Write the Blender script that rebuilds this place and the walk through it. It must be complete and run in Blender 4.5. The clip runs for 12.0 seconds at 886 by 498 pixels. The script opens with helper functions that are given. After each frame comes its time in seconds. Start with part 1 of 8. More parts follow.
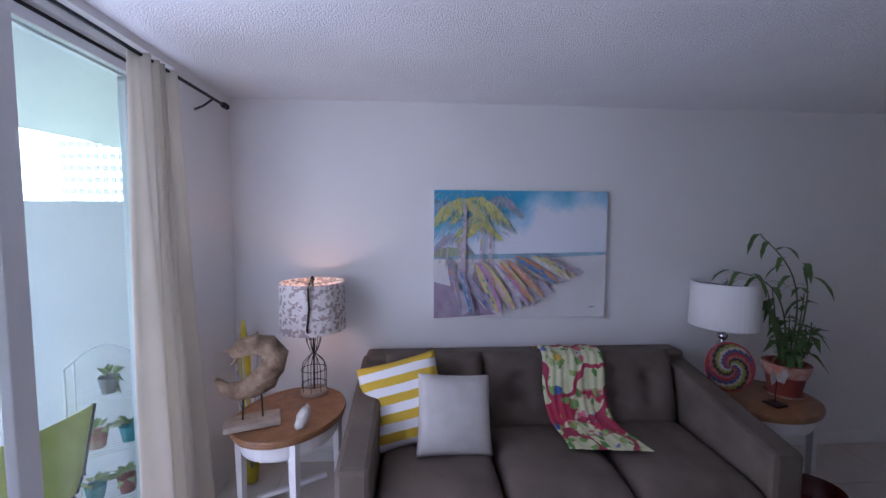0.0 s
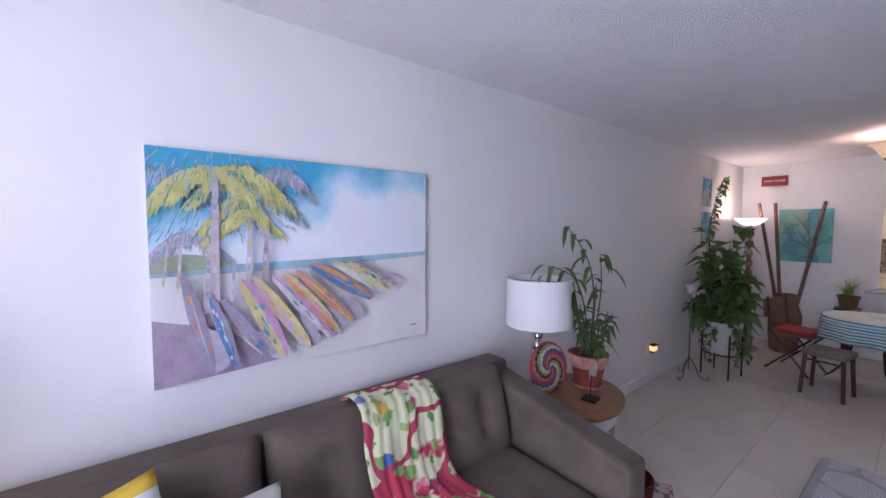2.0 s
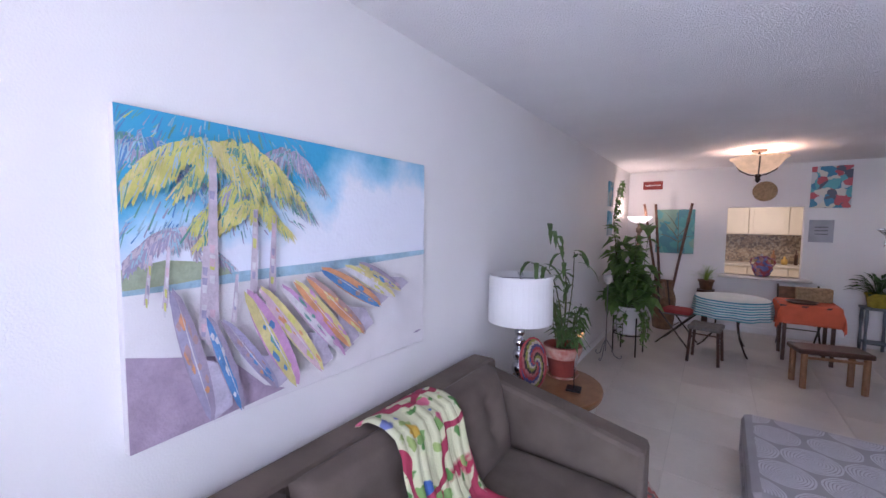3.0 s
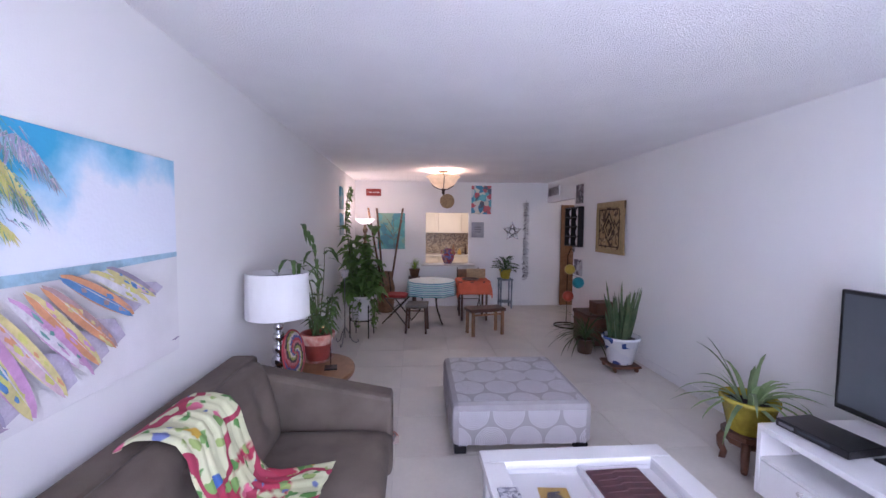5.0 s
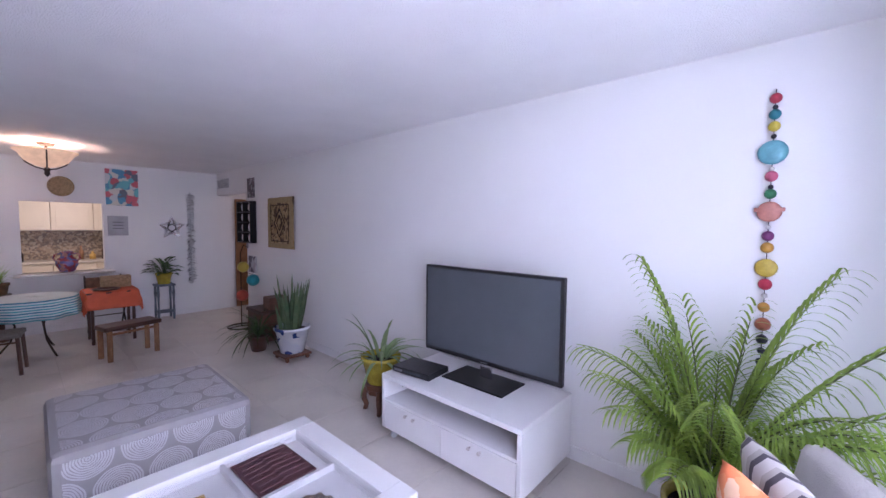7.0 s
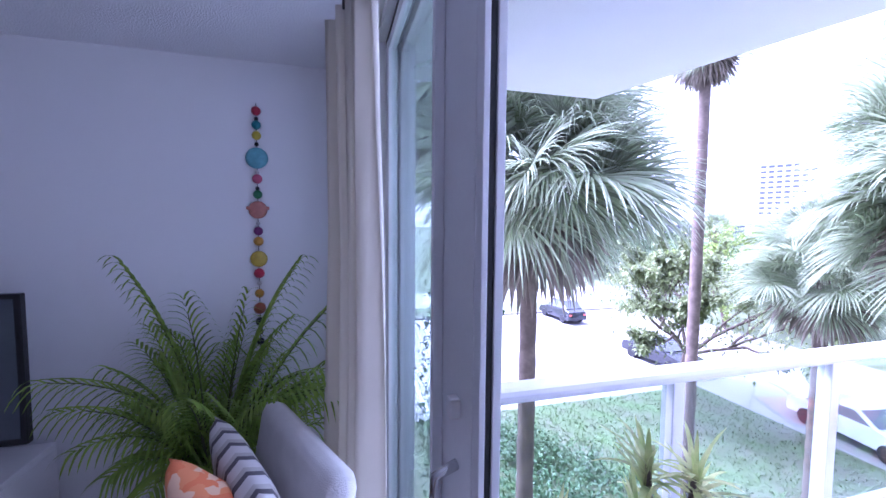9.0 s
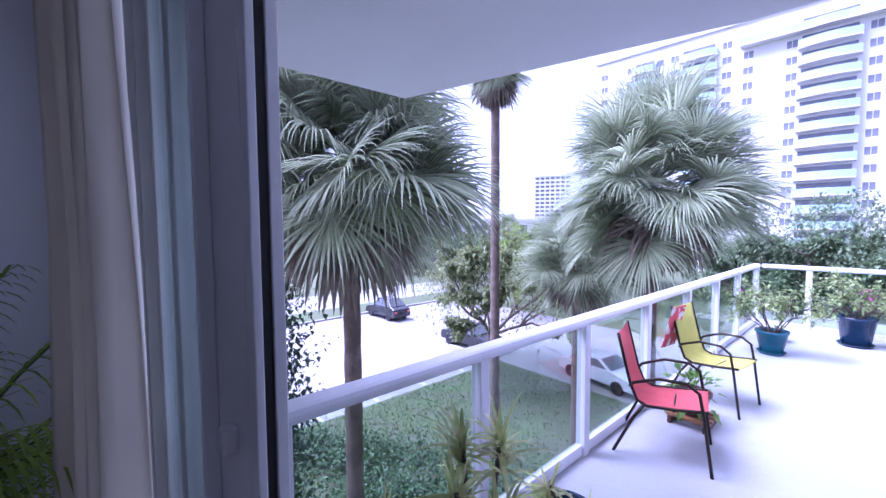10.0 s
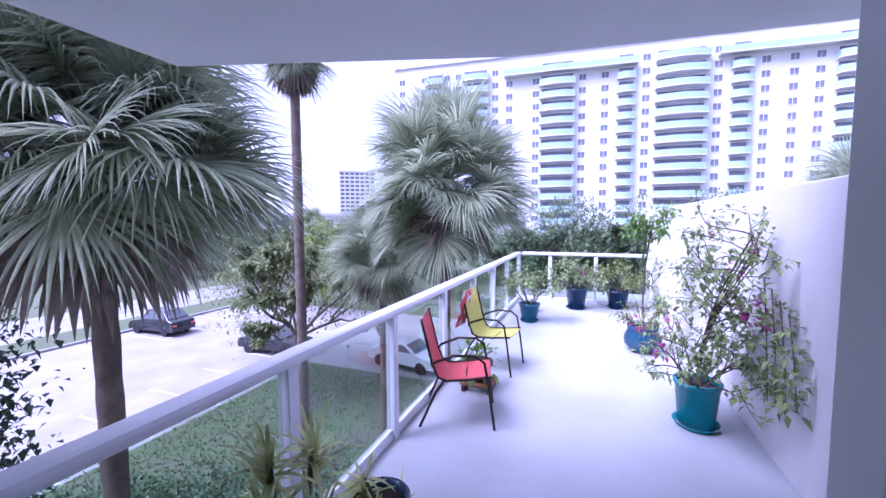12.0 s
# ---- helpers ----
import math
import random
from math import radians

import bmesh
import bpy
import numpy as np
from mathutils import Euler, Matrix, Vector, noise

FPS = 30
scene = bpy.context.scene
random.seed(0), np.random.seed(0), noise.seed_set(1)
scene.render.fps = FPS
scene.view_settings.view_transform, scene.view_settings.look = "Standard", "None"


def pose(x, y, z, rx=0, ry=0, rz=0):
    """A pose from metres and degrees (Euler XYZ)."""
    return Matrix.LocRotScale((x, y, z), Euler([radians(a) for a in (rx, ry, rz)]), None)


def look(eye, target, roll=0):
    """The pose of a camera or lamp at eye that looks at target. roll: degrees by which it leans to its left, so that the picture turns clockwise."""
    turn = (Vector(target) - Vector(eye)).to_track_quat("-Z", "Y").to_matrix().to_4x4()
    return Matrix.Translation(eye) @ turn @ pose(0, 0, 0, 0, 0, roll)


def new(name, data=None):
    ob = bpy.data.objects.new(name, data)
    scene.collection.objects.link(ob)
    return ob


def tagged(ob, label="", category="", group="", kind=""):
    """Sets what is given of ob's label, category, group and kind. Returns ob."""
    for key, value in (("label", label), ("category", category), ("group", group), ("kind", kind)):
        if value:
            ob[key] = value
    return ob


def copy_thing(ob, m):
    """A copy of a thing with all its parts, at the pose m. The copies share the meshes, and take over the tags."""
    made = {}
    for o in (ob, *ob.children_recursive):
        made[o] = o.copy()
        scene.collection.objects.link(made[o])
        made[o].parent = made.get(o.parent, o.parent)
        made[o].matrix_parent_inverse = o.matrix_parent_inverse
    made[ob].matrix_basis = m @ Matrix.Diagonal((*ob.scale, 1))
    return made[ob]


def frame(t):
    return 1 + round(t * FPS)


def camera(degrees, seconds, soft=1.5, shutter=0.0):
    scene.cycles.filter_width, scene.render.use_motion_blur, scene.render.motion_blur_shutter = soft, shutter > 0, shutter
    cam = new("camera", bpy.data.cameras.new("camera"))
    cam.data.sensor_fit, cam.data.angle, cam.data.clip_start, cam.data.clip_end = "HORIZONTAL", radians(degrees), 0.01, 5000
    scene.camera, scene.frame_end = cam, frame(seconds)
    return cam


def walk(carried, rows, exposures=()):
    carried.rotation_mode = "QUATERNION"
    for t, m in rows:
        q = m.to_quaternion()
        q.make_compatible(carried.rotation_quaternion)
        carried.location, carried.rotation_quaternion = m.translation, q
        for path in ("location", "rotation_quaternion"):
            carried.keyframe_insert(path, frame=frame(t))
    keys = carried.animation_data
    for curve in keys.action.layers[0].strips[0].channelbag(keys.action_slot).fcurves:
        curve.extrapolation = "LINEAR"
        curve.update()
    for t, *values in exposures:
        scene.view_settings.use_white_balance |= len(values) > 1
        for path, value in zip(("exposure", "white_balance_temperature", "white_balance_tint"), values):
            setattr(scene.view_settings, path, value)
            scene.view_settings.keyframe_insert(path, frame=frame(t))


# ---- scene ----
cam = camera(98.0, 12.0)
PATH = [
    (0, (2.781, 1.386, 1.751), (0.79, 1.517, 1.617), 0.3),
    (0.5, (2.709, 1.449, 1.72), (0.758, 1.874, 1.6), 0.2),
    (1, (2.506, 1.488, 1.693), (0.643, 2.206, 1.578), 0.1),
    (1.5, (2.172, 1.502, 1.715), (0.452, 2.514, 1.59), 0.2),
    (2, (1.836, 1.476, 1.694), (0.269, 2.714, 1.572), 0.2),
    (2.5, (1.509, 1.356, 1.687), (0.124, 2.793, 1.558), 0.2),
    (4.5, (1.091, 0.761, 1.711), (0.912, 2.749, 1.586), 0.9),
    (5, (1.2, 0.787, 1.684), (1.352, 2.777, 1.565), 0.5),
    (5.5, (1.191, 0.747, 1.678), (1.658, 2.687, 1.552), 0.8),
    (6, (1.275, 0.72, 1.658), (2.077, 2.548, 1.537), 0.7),
    (6.5, (1.354, 0.674, 1.654), (2.516, 2.297, 1.535), 0.7),
    (8.3, (1.515, 0.357, 1.675), (3.501, 0.552, 1.543), 0.5),
    (8.5, (1.508, 0.335, 1.682), (3.503, 0.298, 1.548), 0.7),
    (9, (1.528, 0.234, 1.665), (3.452, -0.297, 1.541), 0.5),
    (9.5, (1.559, 0.174, 1.64), (3.319, -0.769, 1.53), -0.2),
    (10, (1.595, 0.142, 1.626), (3.099, -1.171, 1.514), -0.3),
    (10.5, (1.613, 0.133, 1.631), (2.775, -1.491, 1.508), -0.2),
    (11, (1.638, 0.11, 1.625), (2.51, -1.685, 1.492), -0.1),
    (11.5, (1.649, 0.099, 1.62), (2.36, -1.765, 1.478), -0.0),
    (12, (1.61, 0.131, 1.633), (2.314, -1.736, 1.491), -0.2),
]
EXPOSURES = [(0, 4.95, 5250, 34), (0.5, 5.45, 5400, 33), (1, 5.75, 5400, 33), (1.5, 5.95, 5450, 34), (2.5, 6.15, 5450, 35), (4.5, 6.35, 5400, 36), (5.5, 6.45, 5400, 38), (6.5, 6.35, 5400, 39), (8.3, 5.35, 5000, 44), (8.7, 4.85, 4850, 45), (9.1, 4.15, 4750, 46), (9.5, 3.6, 4750, 47), (10, 3.05, 4800, 48), (10.5, 2.7, 4850, 49), (11, 2.65, 4850, 51), (12, 2.68, 4850, 50)]
walk(cam, [(t, look(eye, target, roll)) for t, eye, target, roll in PATH], EXPOSURES)

# ---- world, sun and exposure ----
world = bpy.data.worlds.new("sky")
scene.world = world
world.use_nodes = True
wn = world.node_tree
sky = wn.nodes.new("ShaderNodeTexSky")
sky.sky_type = 'NISHITA'
sky.sun_disc = False
sky.sun_elevation, sky.sun_rotation = radians(54.2), radians(48)
sky.air_density, sky.dust_density = 1.0, 2.0
wn.nodes["Background"].inputs[1].default_value = 0.14
cloud = wn.nodes.new("ShaderNodeMix")          # a closed, bright cloud cover over the clear sky
cloud.data_type = 'RGBA'
cloud.inputs["Factor"].default_value = 0.94
cloud.inputs["B"].default_value = (1.18, 1.17, 1.24, 1)
wn.links.new(sky.outputs[0], cloud.inputs["A"])
wn.links.new(cloud.outputs["Result"], wn.nodes["Background"].inputs[0])
sun_lamp = bpy.data.lights.new("sun", 'SUN')
sun_lamp.energy, sun_lamp.angle, sun_lamp.color = 1.5, radians(45), (1.0, 0.97, 0.94)
sun = new("sun", sun_lamp)
sun.matrix_world = look((14, 12.5, 26), (0, 0, 0))
door_light = bpy.data.lights.new("door_daylight", 'AREA')       # added area lamp in the door's opening, boosts the sky's light indoors
door_light.shape, door_light.size, door_light.size_y = 'RECTANGLE', 2.6, 2.35
door_light.energy, door_light.color = 1.15, (0.93, 0.97, 1.0)
door_fill_ob = new("door_daylight", door_light)
door_fill_ob.matrix_world = look((2.0, 0.055, 1.27), (2.0, 1.0, 1.27))


def lamp(name, place, watts, colour, radius=0.05):
    data = bpy.data.lights.new(name, 'POINT')
    data.energy, data.color, data.shadow_soft_size = watts, colour, radius
    ob = new(name, data)
    ob.location = place
    return ob


# ---- materials ----
def mat(name, col, rough=0.6, metal=0.0, var=0.18, scale=6.0, bump=0.15, bscale=80.0, col2=None, emit=None, spec=0.5, each=0.0, coat=0.0):
    """A painted or natural surface: colour drifting at two scales, fine relief."""
    m = bpy.data.materials.new(name)
    m.use_nodes = True
    nt, p = m.node_tree, m.node_tree.nodes["Principled BSDF"]
    p.inputs["Roughness"].default_value, p.inputs["Metallic"].default_value = rough, metal
    p.inputs["Specular IOR Level"].default_value = spec
    p.inputs["Coat Weight"].default_value = coat
    tc = nt.nodes.new("ShaderNodeTexCoord")
    big, fine = nt.nodes.new("ShaderNodeTexNoise"), nt.nodes.new("ShaderNodeTexNoise")
    big.inputs["Scale"].default_value, fine.inputs["Scale"].default_value = scale, bscale
    big.inputs["Detail"].default_value, fine.inputs["Detail"].default_value = 5, 3
    nt.links.new(tc.outputs["Object"], big.inputs["Vector"])
    nt.links.new(tc.outputs["Object"], fine.inputs["Vector"])
    ramp = nt.nodes.new("ShaderNodeValToRGB")
    other = col2 or [c * (1 - var) for c in col]
    ramp.color_ramp.elements[0].position, ramp.color_ramp.elements[1].position = 0.35, 0.65
    ramp.color_ramp.elements[0].color, ramp.color_ramp.elements[1].color = (*other, 1), (*col, 1)
    nt.links.new(big.outputs["Fac"], ramp.inputs["Fac"])
    last = ramp.outputs["Color"]
    mix = nt.nodes.new("ShaderNodeMix")
    mix.data_type, mix.blend_type = 'RGBA', 'MULTIPLY'
    mix.inputs["Factor"].default_value = 0.35 * min(1, var * 3)
    nt.links.new(last, mix.inputs["A"])
    nt.links.new(fine.outputs["Fac"], mix.inputs["B"])
    last = mix.outputs["Result"]
    if each:
        info, hsv = nt.nodes.new("ShaderNodeObjectInfo"), nt.nodes.new("ShaderNodeHueSaturation")
        rng = nt.nodes.new("ShaderNodeMapRange")
        rng.inputs["To Min"].default_value, rng.inputs["To Max"].default_value = 1 - each, 1 + each
        nt.links.new(info.outputs["Random"], rng.inputs["Value"])
        nt.links.new(rng.outputs["Result"], hsv.inputs["Value"])
        nt.links.new(last, hsv.inputs["Color"])
        last = hsv.outputs["Color"]
    nt.links.new(last, p.inputs["Base Color"])
    if bump:
        b = nt.nodes.new("ShaderNodeBump")
        b.inputs["Strength"].default_value, b.inputs["Distance"].default_value = bump, 0.01
        nt.links.new(fine.outputs["Fac"], b.inputs["Height"])
        nt.links.new(b.outputs["Normal"], p.inputs["Normal"])
    if emit:
        p.inputs["Emission Color"].default_value, p.inputs["Emission Strength"].default_value = (*emit[0], 1), emit[1]
    m["tree"] = 1
    return m


def leafy(name, col, col2, rough=0.5, trans=0.25):
    """Leaves: colour differs from leaf to leaf."""
    m = mat(name, col, rough, var=0.3, scale=9, bump=0.05, col2=col2)
    nt = m.node_tree
    p = nt.nodes["Principled BSDF"]
    geo, hsv = nt.nodes.new("ShaderNodeNewGeometry"), nt.nodes.new("ShaderNodeHueSaturation")
    rng = nt.nodes.new("ShaderNodeMapRange")
    rng.inputs["To Min"].default_value, rng.inputs["To Max"].default_value = 0.72, 1.28
    nt.links.new(geo.outputs["Random Per Island"], rng.inputs["Value"])
    nt.links.new(rng.outputs["Result"], hsv.inputs["Value"])
    nt.links.new(p.inputs["Base Color"].links[0].from_socket, hsv.inputs["Color"])
    nt.links.new(hsv.outputs["Color"], p.inputs["Base Color"])
    tr, add = nt.nodes.new("ShaderNodeBsdfTranslucent"), nt.nodes.new("ShaderNodeMixShader")
    nt.links.new(hsv.outputs["Color"], tr.inputs["Color"])
    add.inputs[0].default_value = trans
    out = nt.nodes["Material Output"]
    nt.links.new(p.outputs[0], add.inputs[1])
    nt.links.new(tr.outputs[0], add.inputs[2])
    nt.links.new(add.outputs[0], out.inputs[0])
    return m


def glass(name, tint=(0.92, 0.97, 0.96), rough=0.0):
    """A thin pane: clear, with a mirror's gloss at a slant."""
    m = bpy.data.materials.new(name)
    m.use_nodes = True
    nt = m.node_tree
    nt.nodes.remove(nt.nodes["Principled BSDF"])
    out = nt.nodes["Material Output"]
    clear, gloss, mix, lw, fr = (nt.nodes.new(k) for k in ("ShaderNodeBsdfTransparent", "ShaderNodeBsdfGlossy", "ShaderNodeMixShader", "ShaderNodeLayerWeight", "ShaderNodeMapRange"))
    pw = nt.nodes.new("ShaderNodeMath")
    pw.operation = 'POWER'
    pw.inputs[1].default_value = 4.0
    nt.links.new(lw.outputs["Facing"], pw.inputs[0])
    nt.links.new(pw.outputs[0], fr.inputs["Value"])
    fr.inputs["To Min"].default_value, fr.inputs["To Max"].default_value = 0.025, 0.5
    clear.inputs[0].default_value, gloss.inputs[1].default_value = (*tint, 1), rough
    nt.links.new(fr.outputs[0], mix.inputs[0])
    nt.links.new(clear.outputs[0], mix.inputs[1])
    nt.links.new(gloss.outputs[0], mix.inputs[2])
    nt.links.new(mix.outputs[0], out.inputs[0])
    return m


M_wall = mat("wall paint", (0.80, 0.79, 0.775), 0.75, var=0.03, scale=1.2, bump=0.12, bscale=160)
M_ceil = mat("popcorn ceiling", (0.90, 0.89, 0.89), 0.9, var=0.04, scale=2, bump=1.0, bscale=120)
M_white = mat("white gloss paint", (0.80, 0.79, 0.78), 0.35, var=0.05, scale=3, bump=0.03)
M_tile = mat("polished cream stone tile", (0.70, 0.65, 0.58), 0.3, var=0.10, scale=2.5, bump=0.03, bscale=30)
M_grout = mat("grout", (0.63, 0.585, 0.52), 0.8, var=0.15, scale=8)
M_alu = mat("white aluminium", (0.80, 0.81, 0.82), 0.35, 0.0, var=0.06, scale=3, bump=0.03)
M_rail = mat("white powder-coated aluminium", (0.80, 0.81, 0.83), 0.35, 0.0, var=0.06, scale=3, bump=0.03)
M_alu_grey = mat("grey aluminium", (0.66, 0.67, 0.69), 0.4, 0.1, var=0.06, scale=3, bump=0.03)
M_gasket = mat("black gasket", (0.012, 0.012, 0.014), 0.6, var=0.1)
M_glass = glass("clear glass")
M_glass_rail = glass("green tinted glass", (0.78, 0.84, 0.80))
M_glass_top = glass("clear table glass", (0.975, 0.98, 0.98))
M_stucco = mat("white stucco", (0.62, 0.61, 0.60), 0.85, var=0.08, scale=1.5, bump=0.3, bscale=90)
M_deck = mat("painted concrete deck", (0.45, 0.47, 0.485), 0.5, var=0.14, scale=1.3, bump=0.08, bscale=40, col2=(0.39, 0.40, 0.395))
M_soffit = mat("soffit paint", (0.70, 0.72, 0.71), 0.8, var=0.04, scale=1.5, bump=0.15, bscale=120)
M_black = mat("black metal", (0.02, 0.02, 0.022), 0.4, 0.6, var=0.2)
M_bronze = mat("dark bronze", (0.05, 0.035, 0.025), 0.4, 0.7, var=0.3)
M_chrome = mat("chrome", (0.75, 0.75, 0.77), 0.12, 1.0, var=0.03, bump=0)
M_curtain = mat("cream linen curtain", (0.75, 0.69, 0.59), 0.9, var=0.08, scale=4, bump=0.25, bscale=400)


def let_through(m, share):
    """Thin cloth lets part of the light through."""
    nt = m.node_tree
    p, out = nt.nodes["Principled BSDF"], nt.nodes["Material Output"]
    tr, mx = nt.nodes.new("ShaderNodeBsdfTranslucent"), nt.nodes.new("ShaderNodeMixShader")
    if p.inputs["Base Color"].links:
        nt.links.new(p.inputs["Base Color"].links[0].from_socket, tr.inputs["Color"])
    mx.inputs[0].default_value = share
    nt.links.new(p.outputs[0], mx.inputs[1])
    nt.links.new(tr.outputs[0], mx.inputs[2])
    nt.links.new(mx.outputs[0], out.inputs[0])


let_through(M_curtain, 0.4)
cn = M_curtain.node_tree
thin, both = cn.nodes.new("ShaderNodeBsdfTranslucent"), cn.nodes.new("ShaderNodeMixShader")
thin.inputs[0].default_value = (0.72, 0.68, 0.60, 1)
both.inputs[0].default_value = 0.4
cn.links.new(cn.nodes["Principled BSDF"].outputs[0], both.inputs[1])
cn.links.new(thin.outputs[0], both.inputs[2])
cn.links.new(both.outputs[0], cn.nodes["Material Output"].inputs[0])


# ---- building blocks ----
def mesh_of(name, bm, material):
    data = bpy.data.meshes.new(name)
    bm.to_mesh(data)
    bm.free()
    for m in material if isinstance(material, (list, tuple)) else [material]:
        data.materials.append(m)
    return data


def part(name, bm, material, parent=None, label="", smooth=False):
    """One mesh object, under a thing or a part of it."""
    data = mesh_of(name, bm, material)
    if smooth:
        data.polygons.foreach_set("use_smooth", [True] * len(data.polygons))
    ob = new(name, data)
    if parent is not None:
        ob.parent = parent
    if label:
        ob["label"] = label
    return ob


def thing(name, label, category, at=(0, 0, 0), turn=0, group="", kind=""):
    ob = new(name)
    ob.empty_display_size = 0.1
    ob.matrix_basis = pose(*at, 0, 0, turn)
    return tagged(ob, label, category, group, kind)


def structure(name, bm, material, label, category):
    return tagged(part(name, bm, material), label, category, "", "structure")


def box(bm, x0, x1, y0, y1, z0, z1, bev=0.0, mi=0, m=None):
    """Adds a box with softened edges to bm."""
    r = bmesh.ops.create_cube(bm, size=1)
    vs = r["verts"]
    bmesh.ops.scale(bm, vec=(abs(x1 - x0), abs(y1 - y0), abs(z1 - z0)), verts=vs)
    bmesh.ops.translate(bm, vec=((x0 + x1) / 2, (y0 + y1) / 2, (z0 + z1) / 2), verts=vs)
    fs = {f for v in vs for f in v.link_faces}
    if bev:
        es = {e for v in vs for e in v.link_edges}
        r = bmesh.ops.bevel(bm, geom=list(es), offset=bev, segments=2, affect='EDGES', profile=0.5)
        fs = {f for f in r["faces"]} | {f for f in fs if f.is_valid}
        vs = list({v for f in fs for v in f.verts})
    for f in fs:
        f.material_index = mi
    if m is not None:
        bmesh.ops.transform(bm, matrix=m, verts=vs)
    return vs


def bx(*a, **k):
    bm = bmesh.new()
    box(bm, *a, **k)
    return bm


def lathe(bm, profile, n=24, cx=0.0, cy=0.0, mi=0, cap=True, wob=None):
    """A turned body from (radius, height) pairs."""
    rings = []
    for r, z in profile:
        rings.append([bm.verts.new((cx + (r if not wob else r * wob(a, z)) * math.cos(a), cy + (r if not wob else r * wob(a, z)) * math.sin(a), z)) for a in (2 * math.pi * i / n for i in range(n))])
    for a, b in zip(rings, rings[1:]):
        for i in range(n):
            bm.faces.new((a[i], a[(i + 1) % n], b[(i + 1) % n], b[i])).material_index = mi
    if cap:
        bm.faces.new(rings[0][::-1]).material_index = mi
        bm.faces.new(rings[-1]).material_index = mi
    return rings


def turned(profile, **k):
    bm = bmesh.new()
    lathe(bm, profile, **k)
    return bm


def tube(bm, pts, r, n=8, mi=0, taper=None, cap=True):
    """A round bar along points; taper: radius at the end."""
    pts = [Vector(p) for p in pts]
    rings, up = [], None
    for i, p in enumerate(pts):
        d = (pts[min(i + 1, len(pts) - 1)] - pts[max(i - 1, 0)]).normalized()
        if up is None:
            up = d.orthogonal().normalized()
        up = (up - d * up.dot(d)).normalized()
        side = d.cross(up)
        rr = r if taper is None else r + (taper - r) * i / (len(pts) - 1)
        rings.append([bm.verts.new(p + up * rr * math.cos(a) + side * rr * math.sin(a)) for a in (2 * math.pi * k / n for k in range(n))])
    for a, b in zip(rings, rings[1:]):
        for i in range(n):
            bm.faces.new((a[i], a[(i + 1) % n], b[(i + 1) % n], b[i])).material_index = mi
    if cap:
        bm.faces.new(rings[0][::-1]).material_index = mi
        bm.faces.new(rings[-1]).material_index = mi


def bar(pts, r, **k):
    bm = bmesh.new()
    tube(bm, pts, r, **k)
    return bm


def arc(a, b, bow, n=10):
    """Points from a to b, bowed by the vector bow at the middle."""
    a, b, bow = Vector(a), Vector(b), Vector(bow)
    return [a.lerp(b, i / n) + bow * math.sin(math.pi * i / n) for i in range(n + 1)]


def flat(bm, pts, mi=0):
    f = bm.faces.new([bm.verts.new(p) for p in pts])
    f.material_index = mi
    return f


def soft(ob, levels=1):
    md = ob.modifiers.new("soft", 'SUBSURF')
    md.levels = md.render_levels = levels
    ob.data.polygons.foreach_set("use_smooth", [True] * len(ob.data.polygons))
    return ob


# ---- the room: walls, floor, ceiling ----
W, L, H = 4.03, 8.82, 2.6          # width, far wall, ceiling
Y0 = 0.10                          # inside of the window wall
structure("ceiling", bx(-0.15, 6.2, -0.15, 8.97, H, H + 0.25), M_ceil, "white textured popcorn ceiling over the whole room", "ceiling")
structure("wall_west", bx(-0.15, 0, -0.15, 8.97, -0.2, H), M_wall, "plain off-white painted wall behind the sofa", "wall")
bm = bmesh.new()
box(bm, W, W + 0.14, -0.15, 7.42, -0.2, H)
box(bm, W, W + 0.14, 7.42, L, 2.2, H)
structure("wall_east", bm, M_wall, "plain off-white wall with an opening to the hall", "wall")
bm = bmesh.new()      # far wall with the kitchen opening
OX0, OX1, OZ0, OZ1 = 1.45, 2.36, 0.90, 1.965
box(bm, 0, OX0, L, L + 0.15, -0.2, H)
box(bm, OX1, 6.2, L, L + 0.15, -0.2, H)
box(bm, OX0, OX1, L, L + 0.15, -0.2, OZ0)
box(bm, OX0, OX1, L, L + 0.15, OZ1, H)
structure("wall_north", bm, M_wall, "off-white wall with a pass-through to the kitchen", "wall")
DX0, DX1, DZ1 = 0.60, 3.45, 2.56   # the sliding door's opening
bm = bmesh.new()
box(bm, 0, DX0, -0.15, Y0, -0.2, H)
box(bm, DX1, W, -0.15, Y0, -0.2, H)
box(bm, DX0, DX1, -0.15, Y0, DZ1, H)
structure("wall_south", bm, M_wall, "off-white window wall around the sliding door", "wall")
bm = bmesh.new()
box(bm, 6.06, 6.2, 6.6, L, -0.2, H)
box(bm, W + 0.14, 6.06, 6.6, 6.74, -0.2, H)
structure("wall_hall", bm, M_wall, "plain white wall of the side hall", "wall")
structure("subfloor", bx(-0.15, 6.2, -0.15, 11.6, -0.2, -0.006), M_grout, "thin grout bed under the stone tiles", "floor")
bm = bmesh.new()
box(bm, 0, 0.014, Y0, L, 0, 0.10, 0.004)
box(bm, W - 0.014, W, Y0, 7.42, 0, 0.10, 0.004)
box(bm, 0.014, W + 0.0, L - 0.014, L, 0, 0.10, 0.004)
structure("baseboard", bm, M_white, "low white painted baseboard", "baseboard")

